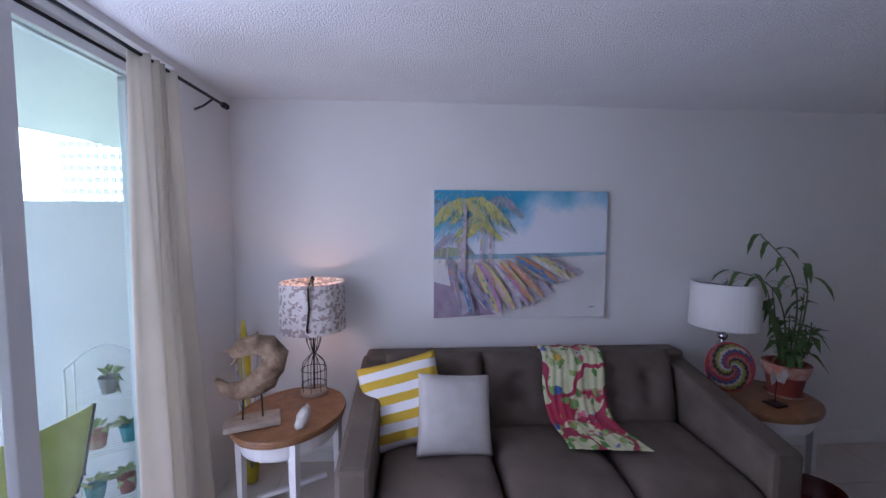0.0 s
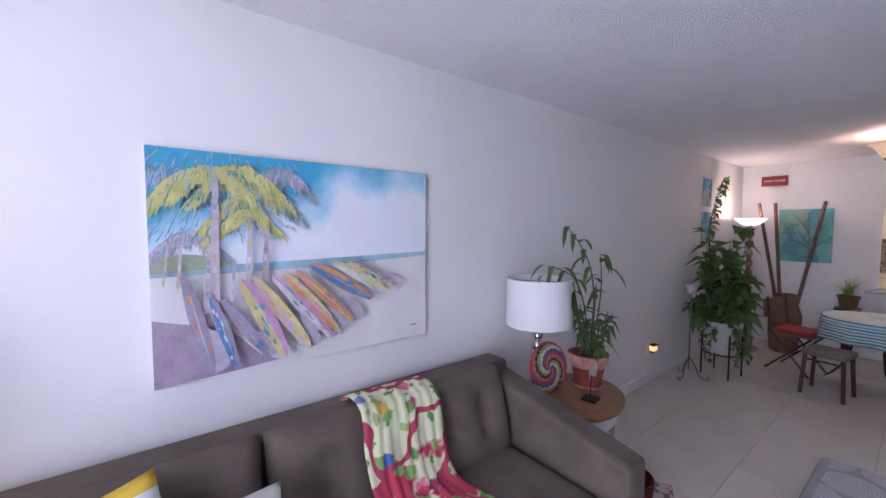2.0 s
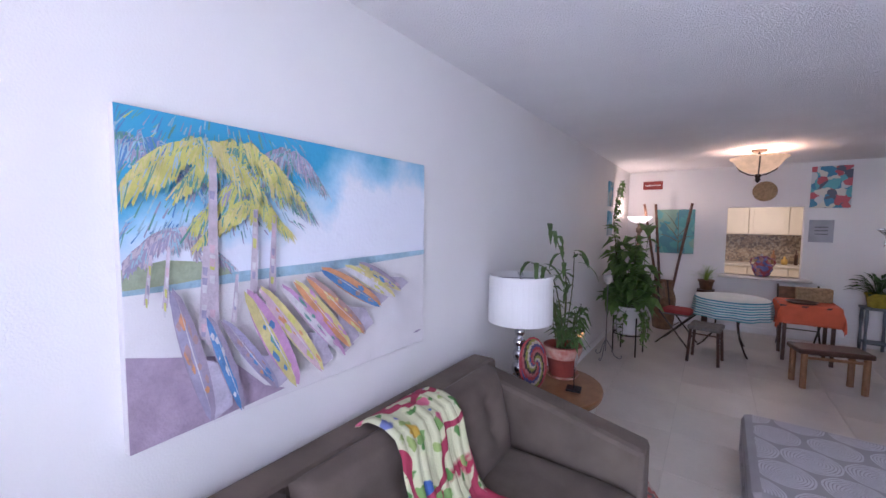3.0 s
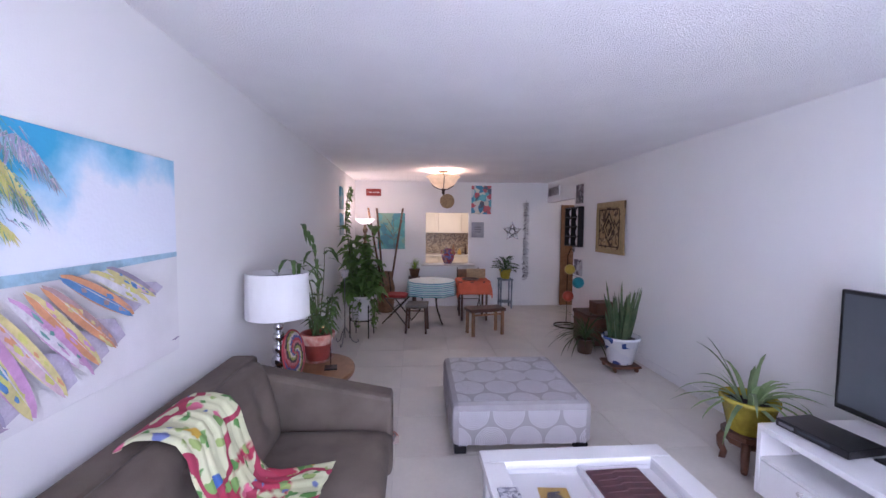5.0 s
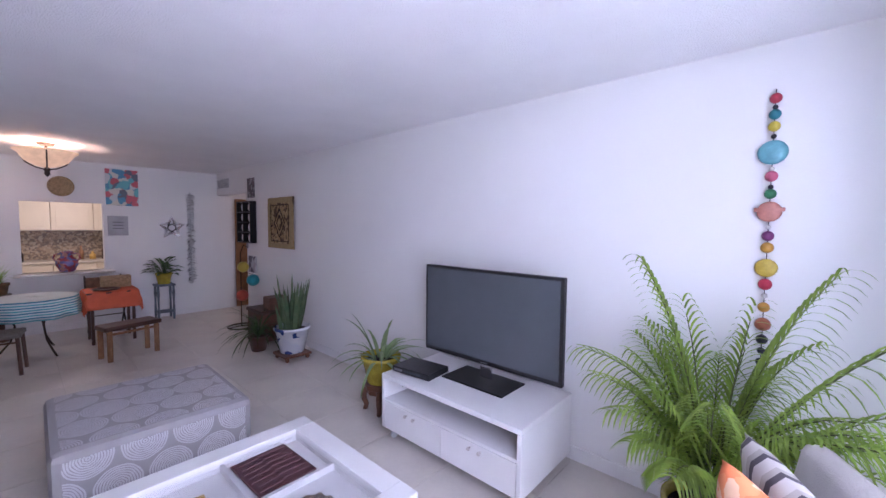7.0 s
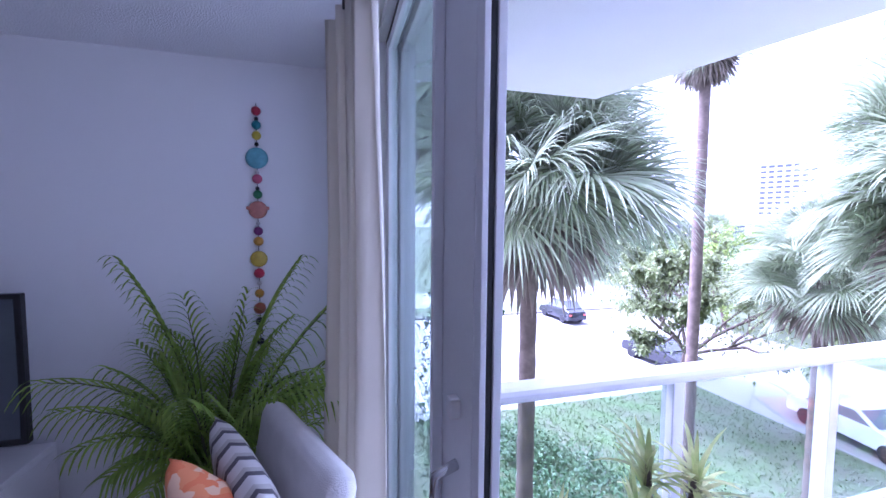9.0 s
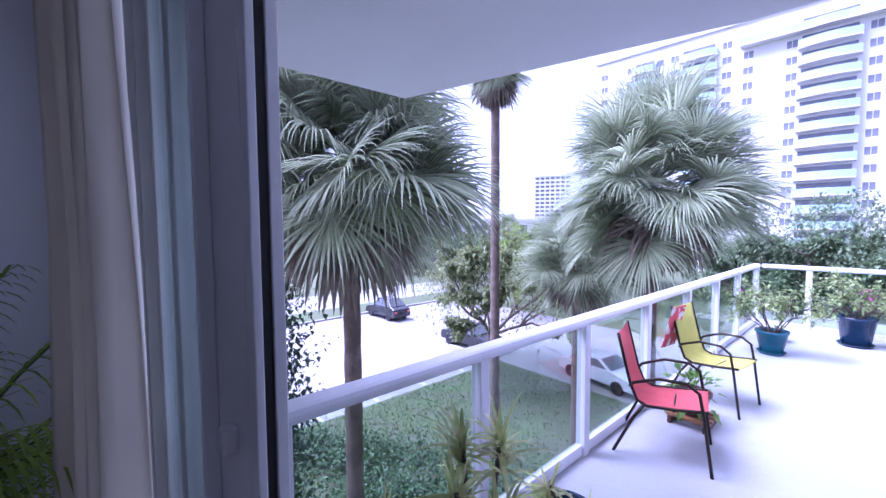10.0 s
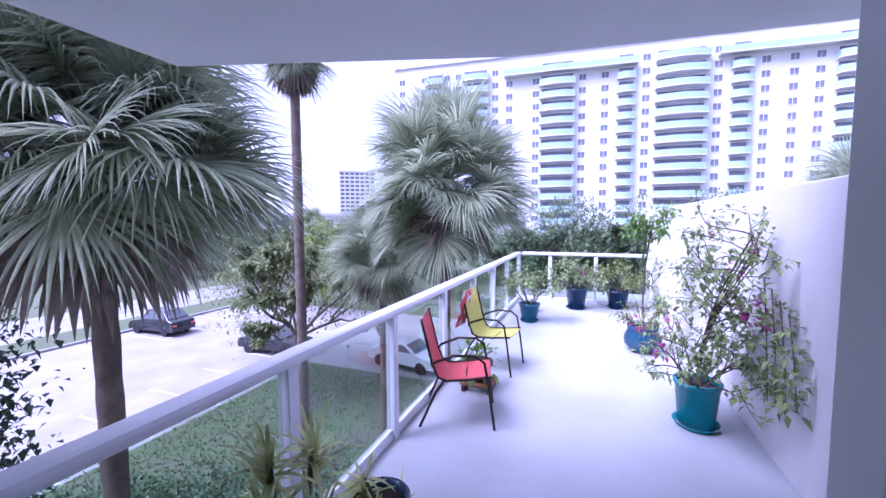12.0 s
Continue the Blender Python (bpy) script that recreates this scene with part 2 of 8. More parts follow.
# kitchen behind the pass-through
M_kit = mat("cream cabinet paint", (0.74, 0.66, 0.50), 0.4, var=0.05, scale=3, bump=0.02)
bm = bmesh.new()
box(bm, 0.2, 0.3, L + 0.15, 11.5, -0.2, H)
box(bm, 3.9, 4.0, L + 0.15, 11.5, -0.2, H)
box(bm, 0.2, 4.0, 11.5, 11.6, -0.2, H)
structure("wall_kitchen", bm, M_wall, "cream kitchen walls", "wall")
structure("ceiling_kitchen", bx(0.2, 4.0, L + 0.15, 11.6, H, H + 0.1), M_wall, "plain kitchen ceiling", "ceiling")

# ---- terrace ----
TZ, RX, TY, TWX = -0.06, 3.0, -8.25, 0.355
structure("floor_terrace", bx(0.06, 3.12, -9.7, -0.15, -0.36, TZ), M_deck, "pale blue-grey painted concrete terrace deck", "floor")
structure("wall_terrace", bx(0.08, TWX, -9.7, -0.15, TZ, 1.87, 0.012), M_stucco, "tall white stucco wall along the terrace", "wall")
bm = bmesh.new()
low = [(-3.0, -0.15), (-3.0, -1.78), (-1.2, -1.92), (-0.4, -2.12), (0.51, -2.25), (2.05, -2.08), (3.89, -1.51), (3.92, -0.15)]
a = [bm.verts.new((x, y, 2.55)) for x, y in low]
b = [bm.verts.new((x, y, 2.80)) for x, y in low]
bm.faces.new(a)
bm.faces.new(b[::-1])
for i in range(len(low)):
    j = (i + 1) % len(low)
    bm.faces.new((a[j], a[i], b[i], b[j]))
bmesh.ops.recalc_face_normals(bm, faces=bm.faces)
structure("ceiling_terrace", bm, M_soffit, "pale painted concrete slab of the balcony above", "ceiling")
bm = bmesh.new()
box(bm, -8, -0.15, -0.15, 0.0, -6.5, 5.4)
box(bm, W + 0.14, 4.6, -0.15, 0.0, -6.5, 5.4)
box(bm, -0.15, W + 0.14, -0.149, -0.001, H + 0.25, 5.4)
box(bm, -0.15, W + 0.14, -0.149, -0.001, -6.5, -0.36)
structure("wall_facade", bm, M_stucco, "white stucco facade of the apartment building", "wall")

# ---- more materials ----
M_sofa = mat("taupe microsuede", (0.178, 0.139, 0.108), 0.85, var=0.3, scale=5, bump=0.2, bscale=300)
M_wood = mat("honey oak", (0.34, 0.17, 0.07), 0.35, var=0.3, scale=14, bump=0.05, col2=(0.25, 0.115, 0.045))
M_dark_wood = mat("dark stained wood", (0.09, 0.035, 0.018), 0.4, var=0.35, scale=12, bump=0.1)
M_red_wood = mat("carved red-brown wood", (0.17, 0.065, 0.03), 0.45, var=0.35, scale=14, bump=0.15)
M_drift = mat("bleached driftwood", (0.56, 0.41, 0.27), 0.8, var=0.45, scale=9, bump=0.5, bscale=60, col2=(0.15, 0.09, 0.05))
M_pale_wood = mat("whitewashed wood", (0.50, 0.42, 0.34), 0.8, var=0.25, scale=18, bump=0.2)
M_cream = mat("cream boucle", (0.66, 0.63, 0.60), 0.95, var=0.1, scale=10, bump=0.6, bscale=240)
M_lampshade = mat("white fabric shade", (0.82, 0.81, 0.80), 0.85, var=0.04, scale=6, bump=0.15, bscale=500)
M_screen = mat("dark television glass", (0.085, 0.098, 0.108), 0.25, var=0.05, bump=0, spec=0.8)
M_plastic = mat("black plastic", (0.012, 0.012, 0.013), 0.3, var=0.1)
M_orange = mat("orange cloth", (0.68, 0.13, 0.05), 0.85, var=0.15, scale=10, bump=0.2, bscale=300)
M_red = mat("red cushion cloth", (0.36, 0.035, 0.03), 0.85, var=0.2, scale=10, bump=0.2, bscale=300)
M_soil = mat("potting soil", (0.035, 0.022, 0.014), 0.95, var=0.4, scale=30, bump=0.8, bscale=120)
M_terracotta = mat("painted red clay", (0.40, 0.075, 0.055), 0.6, var=0.3, scale=9, bump=0.15)
M_clay_pale = mat("flaked pale clay", (0.62, 0.42, 0.33), 0.7, var=0.3, scale=18, bump=0.2, col2=(0.48, 0.16, 0.11))
M_yellow_pot = mat("yellow glazed pot", (0.60, 0.50, 0.06), 0.25, var=0.3, scale=14, bump=0.1)
M_pink = mat("coral acrylic", (0.70, 0.14, 0.10), 0.6, var=0.15)
M_yellow = mat("yellow paint", (0.62, 0.50, 0.02), 0.45, var=0.2, scale=9)
M_steel = mat("brushed grey metal", (0.30, 0.30, 0.31), 0.35, 0.9, var=0.15)
M_rattan = mat("woven straw", (0.46, 0.32, 0.16), 0.8, var=0.35, scale=40, bump=0.6, bscale=150)
M_stone = mat("pale shell", (0.68, 0.64, 0.60), 0.6, var=0.2, scale=25, bump=0.3)
M_grey_weave = mat("grey woven seat", (0.22, 0.20, 0.17), 0.85, var=0.3, scale=30, bump=0.4, bscale=160)
M_teal = mat("teal glaze", (0.02, 0.30, 0.34), 0.2, var=0.2, scale=10, bump=0.05)
M_navy = mat("navy glaze", (0.02, 0.05, 0.10), 0.15, var=0.25, scale=8, bump=0.05)
M_vase = mat("brown woven vase", (0.26, 0.14, 0.065), 0.6, var=0.4, scale=16, bump=0.5, bscale=90)
M_bamboo = mat("brown bamboo", (0.16, 0.075, 0.035), 0.45, var=0.4, scale=8, bump=0.1)
M_shade_lit = mat("lit alabaster glass", (0.80, 0.62, 0.38), 0.4, var=0.2, scale=14, bump=0.05, emit=((1.0, 0.62, 0.30), 0.007))
M_torch_lit = mat("lit frosted glass", (0.85, 0.8, 0.7), 0.4, var=0.1, scale=14, bump=0.05, emit=((1.0, 0.82, 0.62), 0.018))
M_night_lit = mat("lit night light", (0.85, 0.6, 0.3), 0.4, var=0.1, bump=0, emit=((1.0, 0.46, 0.14), 0.022))
M_leaf = leafy("deep green leaf", (0.055, 0.13, 0.03), (0.03, 0.075, 0.018))
M_leaf_palm = leafy("palm leaf green", (0.36, 0.50, 0.08), (0.22, 0.36, 0.05), 0.45, 0.45)
M_leaf_big = leafy("bright pothos leaf", (0.17, 0.31, 0.075), (0.10, 0.21, 0.045), 0.4, 0.3)
M_leaf_reed = leafy("dark reed leaf", (0.12, 0.21, 0.06), (0.07, 0.14, 0.035), 0.45, 0.25)
M_leaf_snake = leafy("snake plant leaf", (0.08, 0.16, 0.07), (0.17, 0.23, 0.10))
M_leaf_aloe = leafy("grey-green succulent leaf", (0.34, 0.46, 0.21), (0.22, 0.34, 0.13))
M_leaf_var = leafy("variegated leaf", (0.70, 0.69, 0.33), (0.34, 0.44, 0.13), 0.45, 0.3)
M_stem = mat("green stem", (0.11, 0.13, 0.04), 0.6, var=0.3, scale=20)


def pattern(name, kind, cols, scale=10.0, rough=0.85, bump=0.15):
    """A printed or woven surface: cells, rings or bands of several colours."""
    m = mat(name, cols[0], rough, var=0.1, bump=bump, bscale=350)
    nt = m.node_tree
    p = nt.nodes["Principled BSDF"]
    tc = nt.nodes.new("ShaderNodeTexCoord")
    ramp = nt.nodes.new("ShaderNodeValToRGB")
    ramp.color_ramp.interpolation = 'CONSTANT'
    while len(ramp.color_ramp.elements) < len(cols):
        ramp.color_ramp.elements.new(0.5)
    for i, c in enumerate(cols):
        ramp.color_ramp.elements[i].position = i / len(cols)
        ramp.color_ramp.elements[i].color = (*c, 1)
    if kind == 'cells':
        nz, vo = nt.nodes.new("ShaderNodeTexNoise"), nt.nodes.new("ShaderNodeTexVoronoi")
        nz.inputs["Scale"].default_value = scale * 0.7
        add = nt.nodes.new("ShaderNodeVectorMath")
        add.operation = 'MULTIPLY_ADD'
        add.inputs[1].default_value = (1.6 / scale,) * 3
        nt.links.new(tc.outputs["Object"], nz.inputs["Vector"])
        nt.links.new(nz.outputs["Color"], add.inputs[0])
        nt.links.new(tc.outputs["Object"], add.inputs[2])
        vo.inputs["Scale"].default_value = scale
        nt.links.new(add.outputs[0], vo.inputs["Vector"])
        sep = nt.nodes.new("ShaderNodeSeparateColor")
        nt.links.new(vo.outputs["Color"], sep.inputs[0])
        nt.links.new(sep.outputs[0], ramp.inputs["Fac"])
    else:
        wv = nt.nodes.new("ShaderNodeTexWave")
        wv.wave_type, wv.wave_profile = 'BANDS', 'SAW'
        wv.bands_direction = kind
        wv.inputs["Scale"].default_value = scale
        wv.inputs["Distortion"].default_value = 0.4
        wv.inputs["Detail Scale"].default_value = 2.0
        nt.links.new(tc.outputs["Object"], wv.inputs["Vector"])
        nt.links.new(wv.outputs["Fac"], ramp.inputs["Fac"])
    nt.links.new(ramp.outputs["Color"], p.inputs["Base Color"])
    return m


def floral():
    """Cream cloth printed with crimson branches, leaves, birds and blossoms."""
    m = mat("floral print", (0.66, 0.68, 0.42), 0.85, var=0.1, bump=0.15, bscale=350)
    nt = m.node_tree
    p = nt.nodes["Principled BSDF"]

    def node(kind, **k):
        n = nt.nodes.new(kind)
        for key, v in k.items():
            n.inputs[key].default_value = v
        return n
    tc = nt.nodes.new("ShaderNodeTexCoord")
    base = p.inputs["Base Color"].links[0].from_socket if p.inputs["Base Color"].links else None

    def step(sock, lo, hi):
        r = nt.nodes.new("ShaderNodeMapRange")
        r.inputs["From Min"].default_value, r.inputs["From Max"].default_value = lo, hi
        nt.links.new(sock, r.inputs["Value"])
        return r.outputs["Result"]

    def over(under, fac, col):
        mx = nt.nodes.new("ShaderNodeMixRGB")
        nt.links.new(fac, mx.inputs[0])
        if under is None:
            mx.inputs[1].default_value = (0.66, 0.68, 0.42, 1)
        else:
            nt.links.new(under, mx.inputs[1])
        if isinstance(col, tuple):
            mx.inputs[2].default_value = (*col, 1)
        else:
            nt.links.new(col, mx.inputs[2])
        return mx.outputs[0]

    def times(a, b):
        k = nt.nodes.new("ShaderNodeMath")
        k.operation = 'MULTIPLY'
        nt.links.new(a, k.inputs[0])
        nt.links.new(b, k.inputs[1])
        return k.outputs[0]
    sp = nt.nodes.new("ShaderNodeSeparateXYZ")
    nt.links.new(tc.outputs["Object"], sp.inputs[0])
    # crimson lower field with a cream border below
    field = times(step(sp.outputs["Z"], 0.70, 0.68), step(sp.outputs["X"], 0.66, 0.64))
    nf = node("ShaderNodeTexNoise", Scale=9.0, Detail=2.0)
    nt.links.new(tc.outputs["Object"], nf.inputs["Vector"])
    c = over(base, times(field, step(nf.outputs["Fac"], 0.47, 0.52)), (0.42, 0.035, 0.075))
    # leaves and blossoms
    nz = node("ShaderNodeTexNoise", Scale=16.0)
    nt.links.new(tc.outputs["Object"], nz.inputs["Vector"])
    warp = nt.nodes.new("ShaderNodeVectorMath")
    warp.operation = 'MULTIPLY_ADD'
    warp.inputs[1].default_value = (0.07, 0.07, 0.07)
    nt.links.new(nz.outputs["Color"], warp.inputs[0])
    nt.links.new(tc.outputs["Object"], warp.inputs[2])
    for scale, size, cols in ((13.0, 0.40, ((0.10, 0.26, 0.06), (0.20, 0.36, 0.10), (0.30, 0.40, 0.12), (0.66, 0.68, 0.42))), (8.5, 0.28, ((0.05, 0.12, 0.34), (0.62, 0.40, 0.05), (0.60, 0.14, 0.22), (0.16, 0.20, 0.42), (0.66, 0.66, 0.42)))):
        vo = node("ShaderNodeTexVoronoi", Scale=scale)
        nt.links.new(warp.outputs[0], vo.inputs["Vector"])
        sc = nt.nodes.new("ShaderNodeSeparateColor")
        nt.links.new(vo.outputs["Color"], sc.inputs[0])
        ramp = nt.nodes.new("ShaderNodeValToRGB")
        ramp.color_ramp.interpolation = 'CONSTANT'
        while len(ramp.color_ramp.elements) < len(cols):
            ramp.color_ramp.elements.new(0.5)
        for i, q in enumerate(cols):
            ramp.color_ramp.elements[i].position, ramp.color_ramp.elements[i].color = i / len(cols), (*q, 1)
        nt.links.new(sc.outputs[0], ramp.inputs["Fac"])
        c = over(c, step(vo.outputs["Distance"], size, size - 0.06), ramp.outputs["Color"])
    # crimson branch
    nb = node("ShaderNodeTexNoise", Scale=4.2, Detail=1.0)
    nt.links.new(tc.outputs["Object"], nb.inputs["Vector"])
    ab = nt.nodes.new("ShaderNodeMath")
    ab.operation = 'SUBTRACT'
    ab.inputs[1].default_value = 0.52
    nt.links.new(nb.outputs["Fac"], ab.inputs[0])
    a2 = nt.nodes.new("ShaderNodeMath")
    a2.operation = 'ABSOLUTE'
    nt.links.new(ab.outputs[0], a2.inputs[0])
    c = over(c, step(a2.outputs[0], 0.040, 0.034), (0.36, 0.04, 0.08))
    nt.links.new(c, p.inputs["Base Color"])
    return m


M_throw = floral()
M_stripe = pattern("yellow and white stripes", 'X', [(0.80, 0.79, 0.78), (0.62, 0.42, 0.03)], 3.1)
M_bird_shade = pattern("printed bird shade", 'cells', [(0.76, 0.70, 0.68), (0.78, 0.74, 0.72), (0.46, 0.37, 0.35), (0.76, 0.72, 0.70), (0.42, 0.36, 0.34)], 52)
M_tablecloth = pattern("teal banded cloth", 'Z', [(0.60, 0.66, 0.64), (0.10, 0.38, 0.40), (0.62, 0.68, 0.66), (0.05, 0.22, 0.30)], 5)
M_chair_stripe = pattern("grey ticking stripes", 'X', [(0.60, 0.57, 0.54), (0.60, 0.57, 0.54), (0.10, 0.09, 0.10), (0.45, 0.42, 0.38)], 3.2)
M_orange_print = pattern("orange floral print", 'cells', [(0.72, 0.20, 0.07), (0.74, 0.26, 0.10), (0.74, 0.48, 0.30)], 22)
M_kilim = pattern("gold and brown kilim", 'cells', [(0.36, 0.24, 0.10), (0.10, 0.06, 0.03), (0.42, 0.30, 0.14)], 24)
M_maroon = pattern("maroon woven textile", 'cells', [(0.10, 0.025, 0.03), (0.14, 0.05, 0.05), (0.07, 0.02, 0.03)], 30)
M_mosaic = pattern("brown glass mosaic", 'cells', [(0.24, 0.17, 0.10), (0.34, 0.26, 0.16), (0.16, 0.12, 0.08), (0.40, 0.33, 0.22)], 30, 0.3)
M_bluewhite = pattern("blue and white porcelain", 'cells', [(0.74, 0.75, 0.77), (0.70, 0.72, 0.76), (0.05, 0.09, 0.26), (0.76, 0.77, 0.78)], 9, 0.15, 0)
M_abstract = pattern("abstract print", 'cells', [(0.55, 0.58, 0.58), (0.06, 0.25, 0.40), (0.50, 0.10, 0.12), (0.10, 0.12, 0.16), (0.62, 0.60, 0.52), (0.12, 0.42, 0.46)], 11, 0.5, 0)
M_teal_art = pattern("teal tree canvas", 'cells', [(0.10, 0.34, 0.34), (0.16, 0.42, 0.40), (0.24, 0.40, 0.30), (0.08, 0.26, 0.30)], 7, 0.6)
M_pitcher = pattern("folk painted jug", 'cells', [(0.30, 0.06, 0.09), (0.14, 0.14, 0.34), (0.42, 0.22, 0.22), (0.20, 0.08, 0.16)], 20, 0.25, 0)
M_magazine = pattern("magazine cover", 'cells', [(0.40, 0.10, 0.08), (0.45, 0.36, 0.30), (0.14, 0.12, 0.12), (0.5, 0.42, 0.36)], 18, 0.3, 0)
M_card = mat("ochre card", (0.60, 0.38, 0.08), 0.6, var=0.15)
M_ink = mat("grey print ink", (0.16, 0.15, 0.17), 0.7, var=0.3, scale=40)


# ---- generic plants ----
def blade(bm, base, way, length, width, droop, n=5, mi=0, fold=0.0, tip=0.05, twist=0.0):
    """A strap leaf that arches over."""
    base, way = Vector(base), Vector(way).normalized()
    side = way.cross(Vector((0, 0, 1)))
    side = side.normalized() if side.length > 1e-3 else Vector((1, 0, 0))
    if twist:
        side = Matrix.Rotation(twist, 3, way) @ side
    rows, p, d = [], base.copy(), way.copy()
    for i in range(n + 1):
        s = i / n
        w = width * (0.45 + 0.55 * math.sin(math.pi * min(1, s * 1.25 + 0.15))) if s < 0.7 else width * max(tip, (1 - s) / 0.3 * 0.82)
        rows.append((bm.verts.new(p - side * w / 2 + Vector((0, 0, fold * w))), bm.verts.new(p + side * w / 2 + Vector((0, 0, fold * w)))))
        p = p + d * length / n
        d = (d + Vector((0, 0, -droop / n))).normalized()
    for a, b in zip(rows, rows[1:]):
        bm.faces.new((a[0], a[1], b[1], b[0])).material_index = mi


def leaf(bm, p, way, size, width=0.5, mi=0, sag=0.25):
    """A pointed leaf, two halves folded along its rib."""
    p, way = Vector(p), Vector(way).normalized()
    side = way.cross(Vector((0, 0, 1)))
    side = side.normalized() if side.length > 1e-3 else Vector((1, 0, 0))
    up = side.cross(way)
    w = size * width
    a, t = bm.verts.new(p), bm.verts.new(p + way * size - Vector((0, 0, sag * size)))
    mid = bm.verts.new(p + way * size * 0.5 - Vector((0, 0, sag * size * 0.25)))
    l = bm.verts.new(p + way * size * 0.38 - side * w * 0.5 + up * w * 0.14)
    r = bm.verts.new(p + way * size * 0.38 + side * w * 0.5 + up * w * 0.14)
    for f in ((a, mid, l), (l, mid, t), (a, r, mid), (r, t, mid)):
        bm.faces.new(f).material_index = mi


def rand_dir(rnd, up=0.0):
    a, z = rnd.uniform(0, 2 * math.pi), rnd.uniform(-1, 1)
    s = math.sqrt(1 - z * z)
    return Vector((s * math.cos(a), s * math.sin(a), z + up)).normalized()


def feather(bm, base, way, length, leaflet, droop=1.0, n=26, width=0.028, mi=0, rmi=1, up=0.0):
    """A feather palm frond: an arched rib with two rows of narrow leaflets."""
    p, d = Vector(base), Vector(way).normalized()
    pts = []
    for i in range(n + 1):
        pts.append((p.copy(), d.copy()))
        p += d * length / n
        d = (d + Vector((0, 0, -droop / n))).normalized()
    tube(bm, [q for q, _ in pts[::3]], 0.008, 5, rmi, 0.002)
    for i, (q, dd) in enumerate(pts[n // 4:]):
        s = i / (n - n // 4)
        side = dd.cross(Vector((0, 0, 1))).normalized()
        size = leaflet * (0.55 + 0.45 * math.sin(math.pi * min(1, s * 0.8 + 0.2)))
        for sg in (-1, 1):
            blade(bm, q, side * sg * 0.62 + dd * 0.85 + Vector((0, 0, 0.32)), size, width, 2.3, 5, mi)


def pot_profile(r0, r1, h, lip=0.02, t=0.012):
    return [(r0 * 0.9, 0), (r0, 0.01), (r1, h - lip * 1.5), (r1 + lip * 0.6, h - lip * 1.4), (r1 + lip * 0.6, h), (r1 - t, h), (r1 - t * 1.3, h - 0.05)]


def pot(parent, r0, r1, h, material, z=0.0, n=28, lip=0.02):
    bm = turned([(r, q + z) for r, q in pot_profile(r0, r1, h, lip)], n=n, cap=False)
    ob = part("pot", bm, material, parent, smooth=True)
    part("soil", turned([(0.001, z + h - 0.055), (r1 - 0.014, z + h - 0.05), (r1 - 0.014, z + h - 0.048), (0.001, z + h - 0.035)], n=18, cap=False), M_soil, parent)
    return ob


# ---- sliding door, curtains ----
def sliding_door():
    d = thing("door_1", "white aluminium sliding glass door, standing half open", "sliding door", kind="structure")
    bm = bmesh.new()
    box(bm, DX0, DX1, -0.13, 0.04, 2.52, DZ1, 0.004)
    box(bm, DX0, DX0 + 0.05, -0.13, 0.04, -0.02, 2.52, 0.004)
    box(bm, DX1 - 0.05, DX1, -0.13, 0.04, -0.02, 2.52, 0.004)
    box(bm, DX0, DX1, -0.13, 0.04, -0.035, 0.012, 0.004)
    part("frame", bm, M_alu, d)
    bm = bmesh.new()
    for y in (-0.085, -0.03, 0.015):
        box(bm, DX0 + 0.05, DX1 - 0.05, y - 0.006, y + 0.006, 0.012, 0.026)
    part("track", bm, M_alu_grey, d)
    bm = bmesh.new()
    for y in (-0.1, -0.045, 0.0):
        box(bm, DX0 + 0.05, DX1 - 0.05, y - 0.004, y + 0.004, 2.495, 2.52)
    part("head_track", bm, M_gasket, d)

    def panel(x0, x1, y, w0, w1, inner=M_alu):
        p = part("panel", bx(x0, x0 + w0, y - 0.02, y + 0.02, 0.02, 2.50, 0.004), inner, d)
        part("stile", bx(x1 - w1, x1, y - 0.02, y + 0.02, 0.02, 2.50, 0.004), inner, p)
        bm = bmesh.new()
        box(bm, x0 + w0, x1 - w1, y - 0.018, y + 0.018, 0.02, 0.13, 0.004)
        box(bm, x0 + w0, x1 - w1, y - 0.018, y + 0.018, 2.455, 2.50, 0.004)
        part("rail", bm, inner, p)
        g = part("pane", bx(x0 + w0, x1 - w1, y - 0.004, y + 0.004, 0.13, 2.455), M_glass, p)
        g.visible_shadow = False
        return p
    panel(DX0 + 0.05, 1.42, -0.005, 0.07, 0.085, M_alu_grey)
    panel(0.68, 1.51, -0.062, 0.07, 0.07)
    p = panel(2.155, DX1 - 0.07, -0.015, 0.225, 0.07)
    panel(2.34, DX1 - 0.05, -0.075, 0.10, 0.07)
    part("ridge", bx(2.35, 2.37, 0.005, 0.03, 0.02, 2.50, 0.003), M_alu, p)
    part("edge_cap", bx(2.121, 2.153, -0.007, 0.005, 0.02, 2.50, 0.002), M_rail, p)
    part("edge_seal", bx(2.125, 2.153, -0.019, -0.008, 0.02, 2.50), M_gasket, p, "black rubber edge seal")
    part("edge_strip", bx(2.121, 2.153, -0.036, -0.020, 0.02, 2.50, 0.002), M_rail, p)
    part("latch", bx(2.215, 2.245, 0.005, 0.028, 1.29, 1.33, 0.005), M_white, p)
    bm = bmesh.new()
    tube(bm, [(2.235, 0.005, 0.98), (2.235, 0.05, 1.0), (2.235, 0.055, 1.08), (2.235, 0.05, 1.17), (2.235, 0.005, 1.19)], 0.011, 10)
    part("handle", bm, M_chrome, p, "chrome pull handle", True)
    return d


sliding_door()


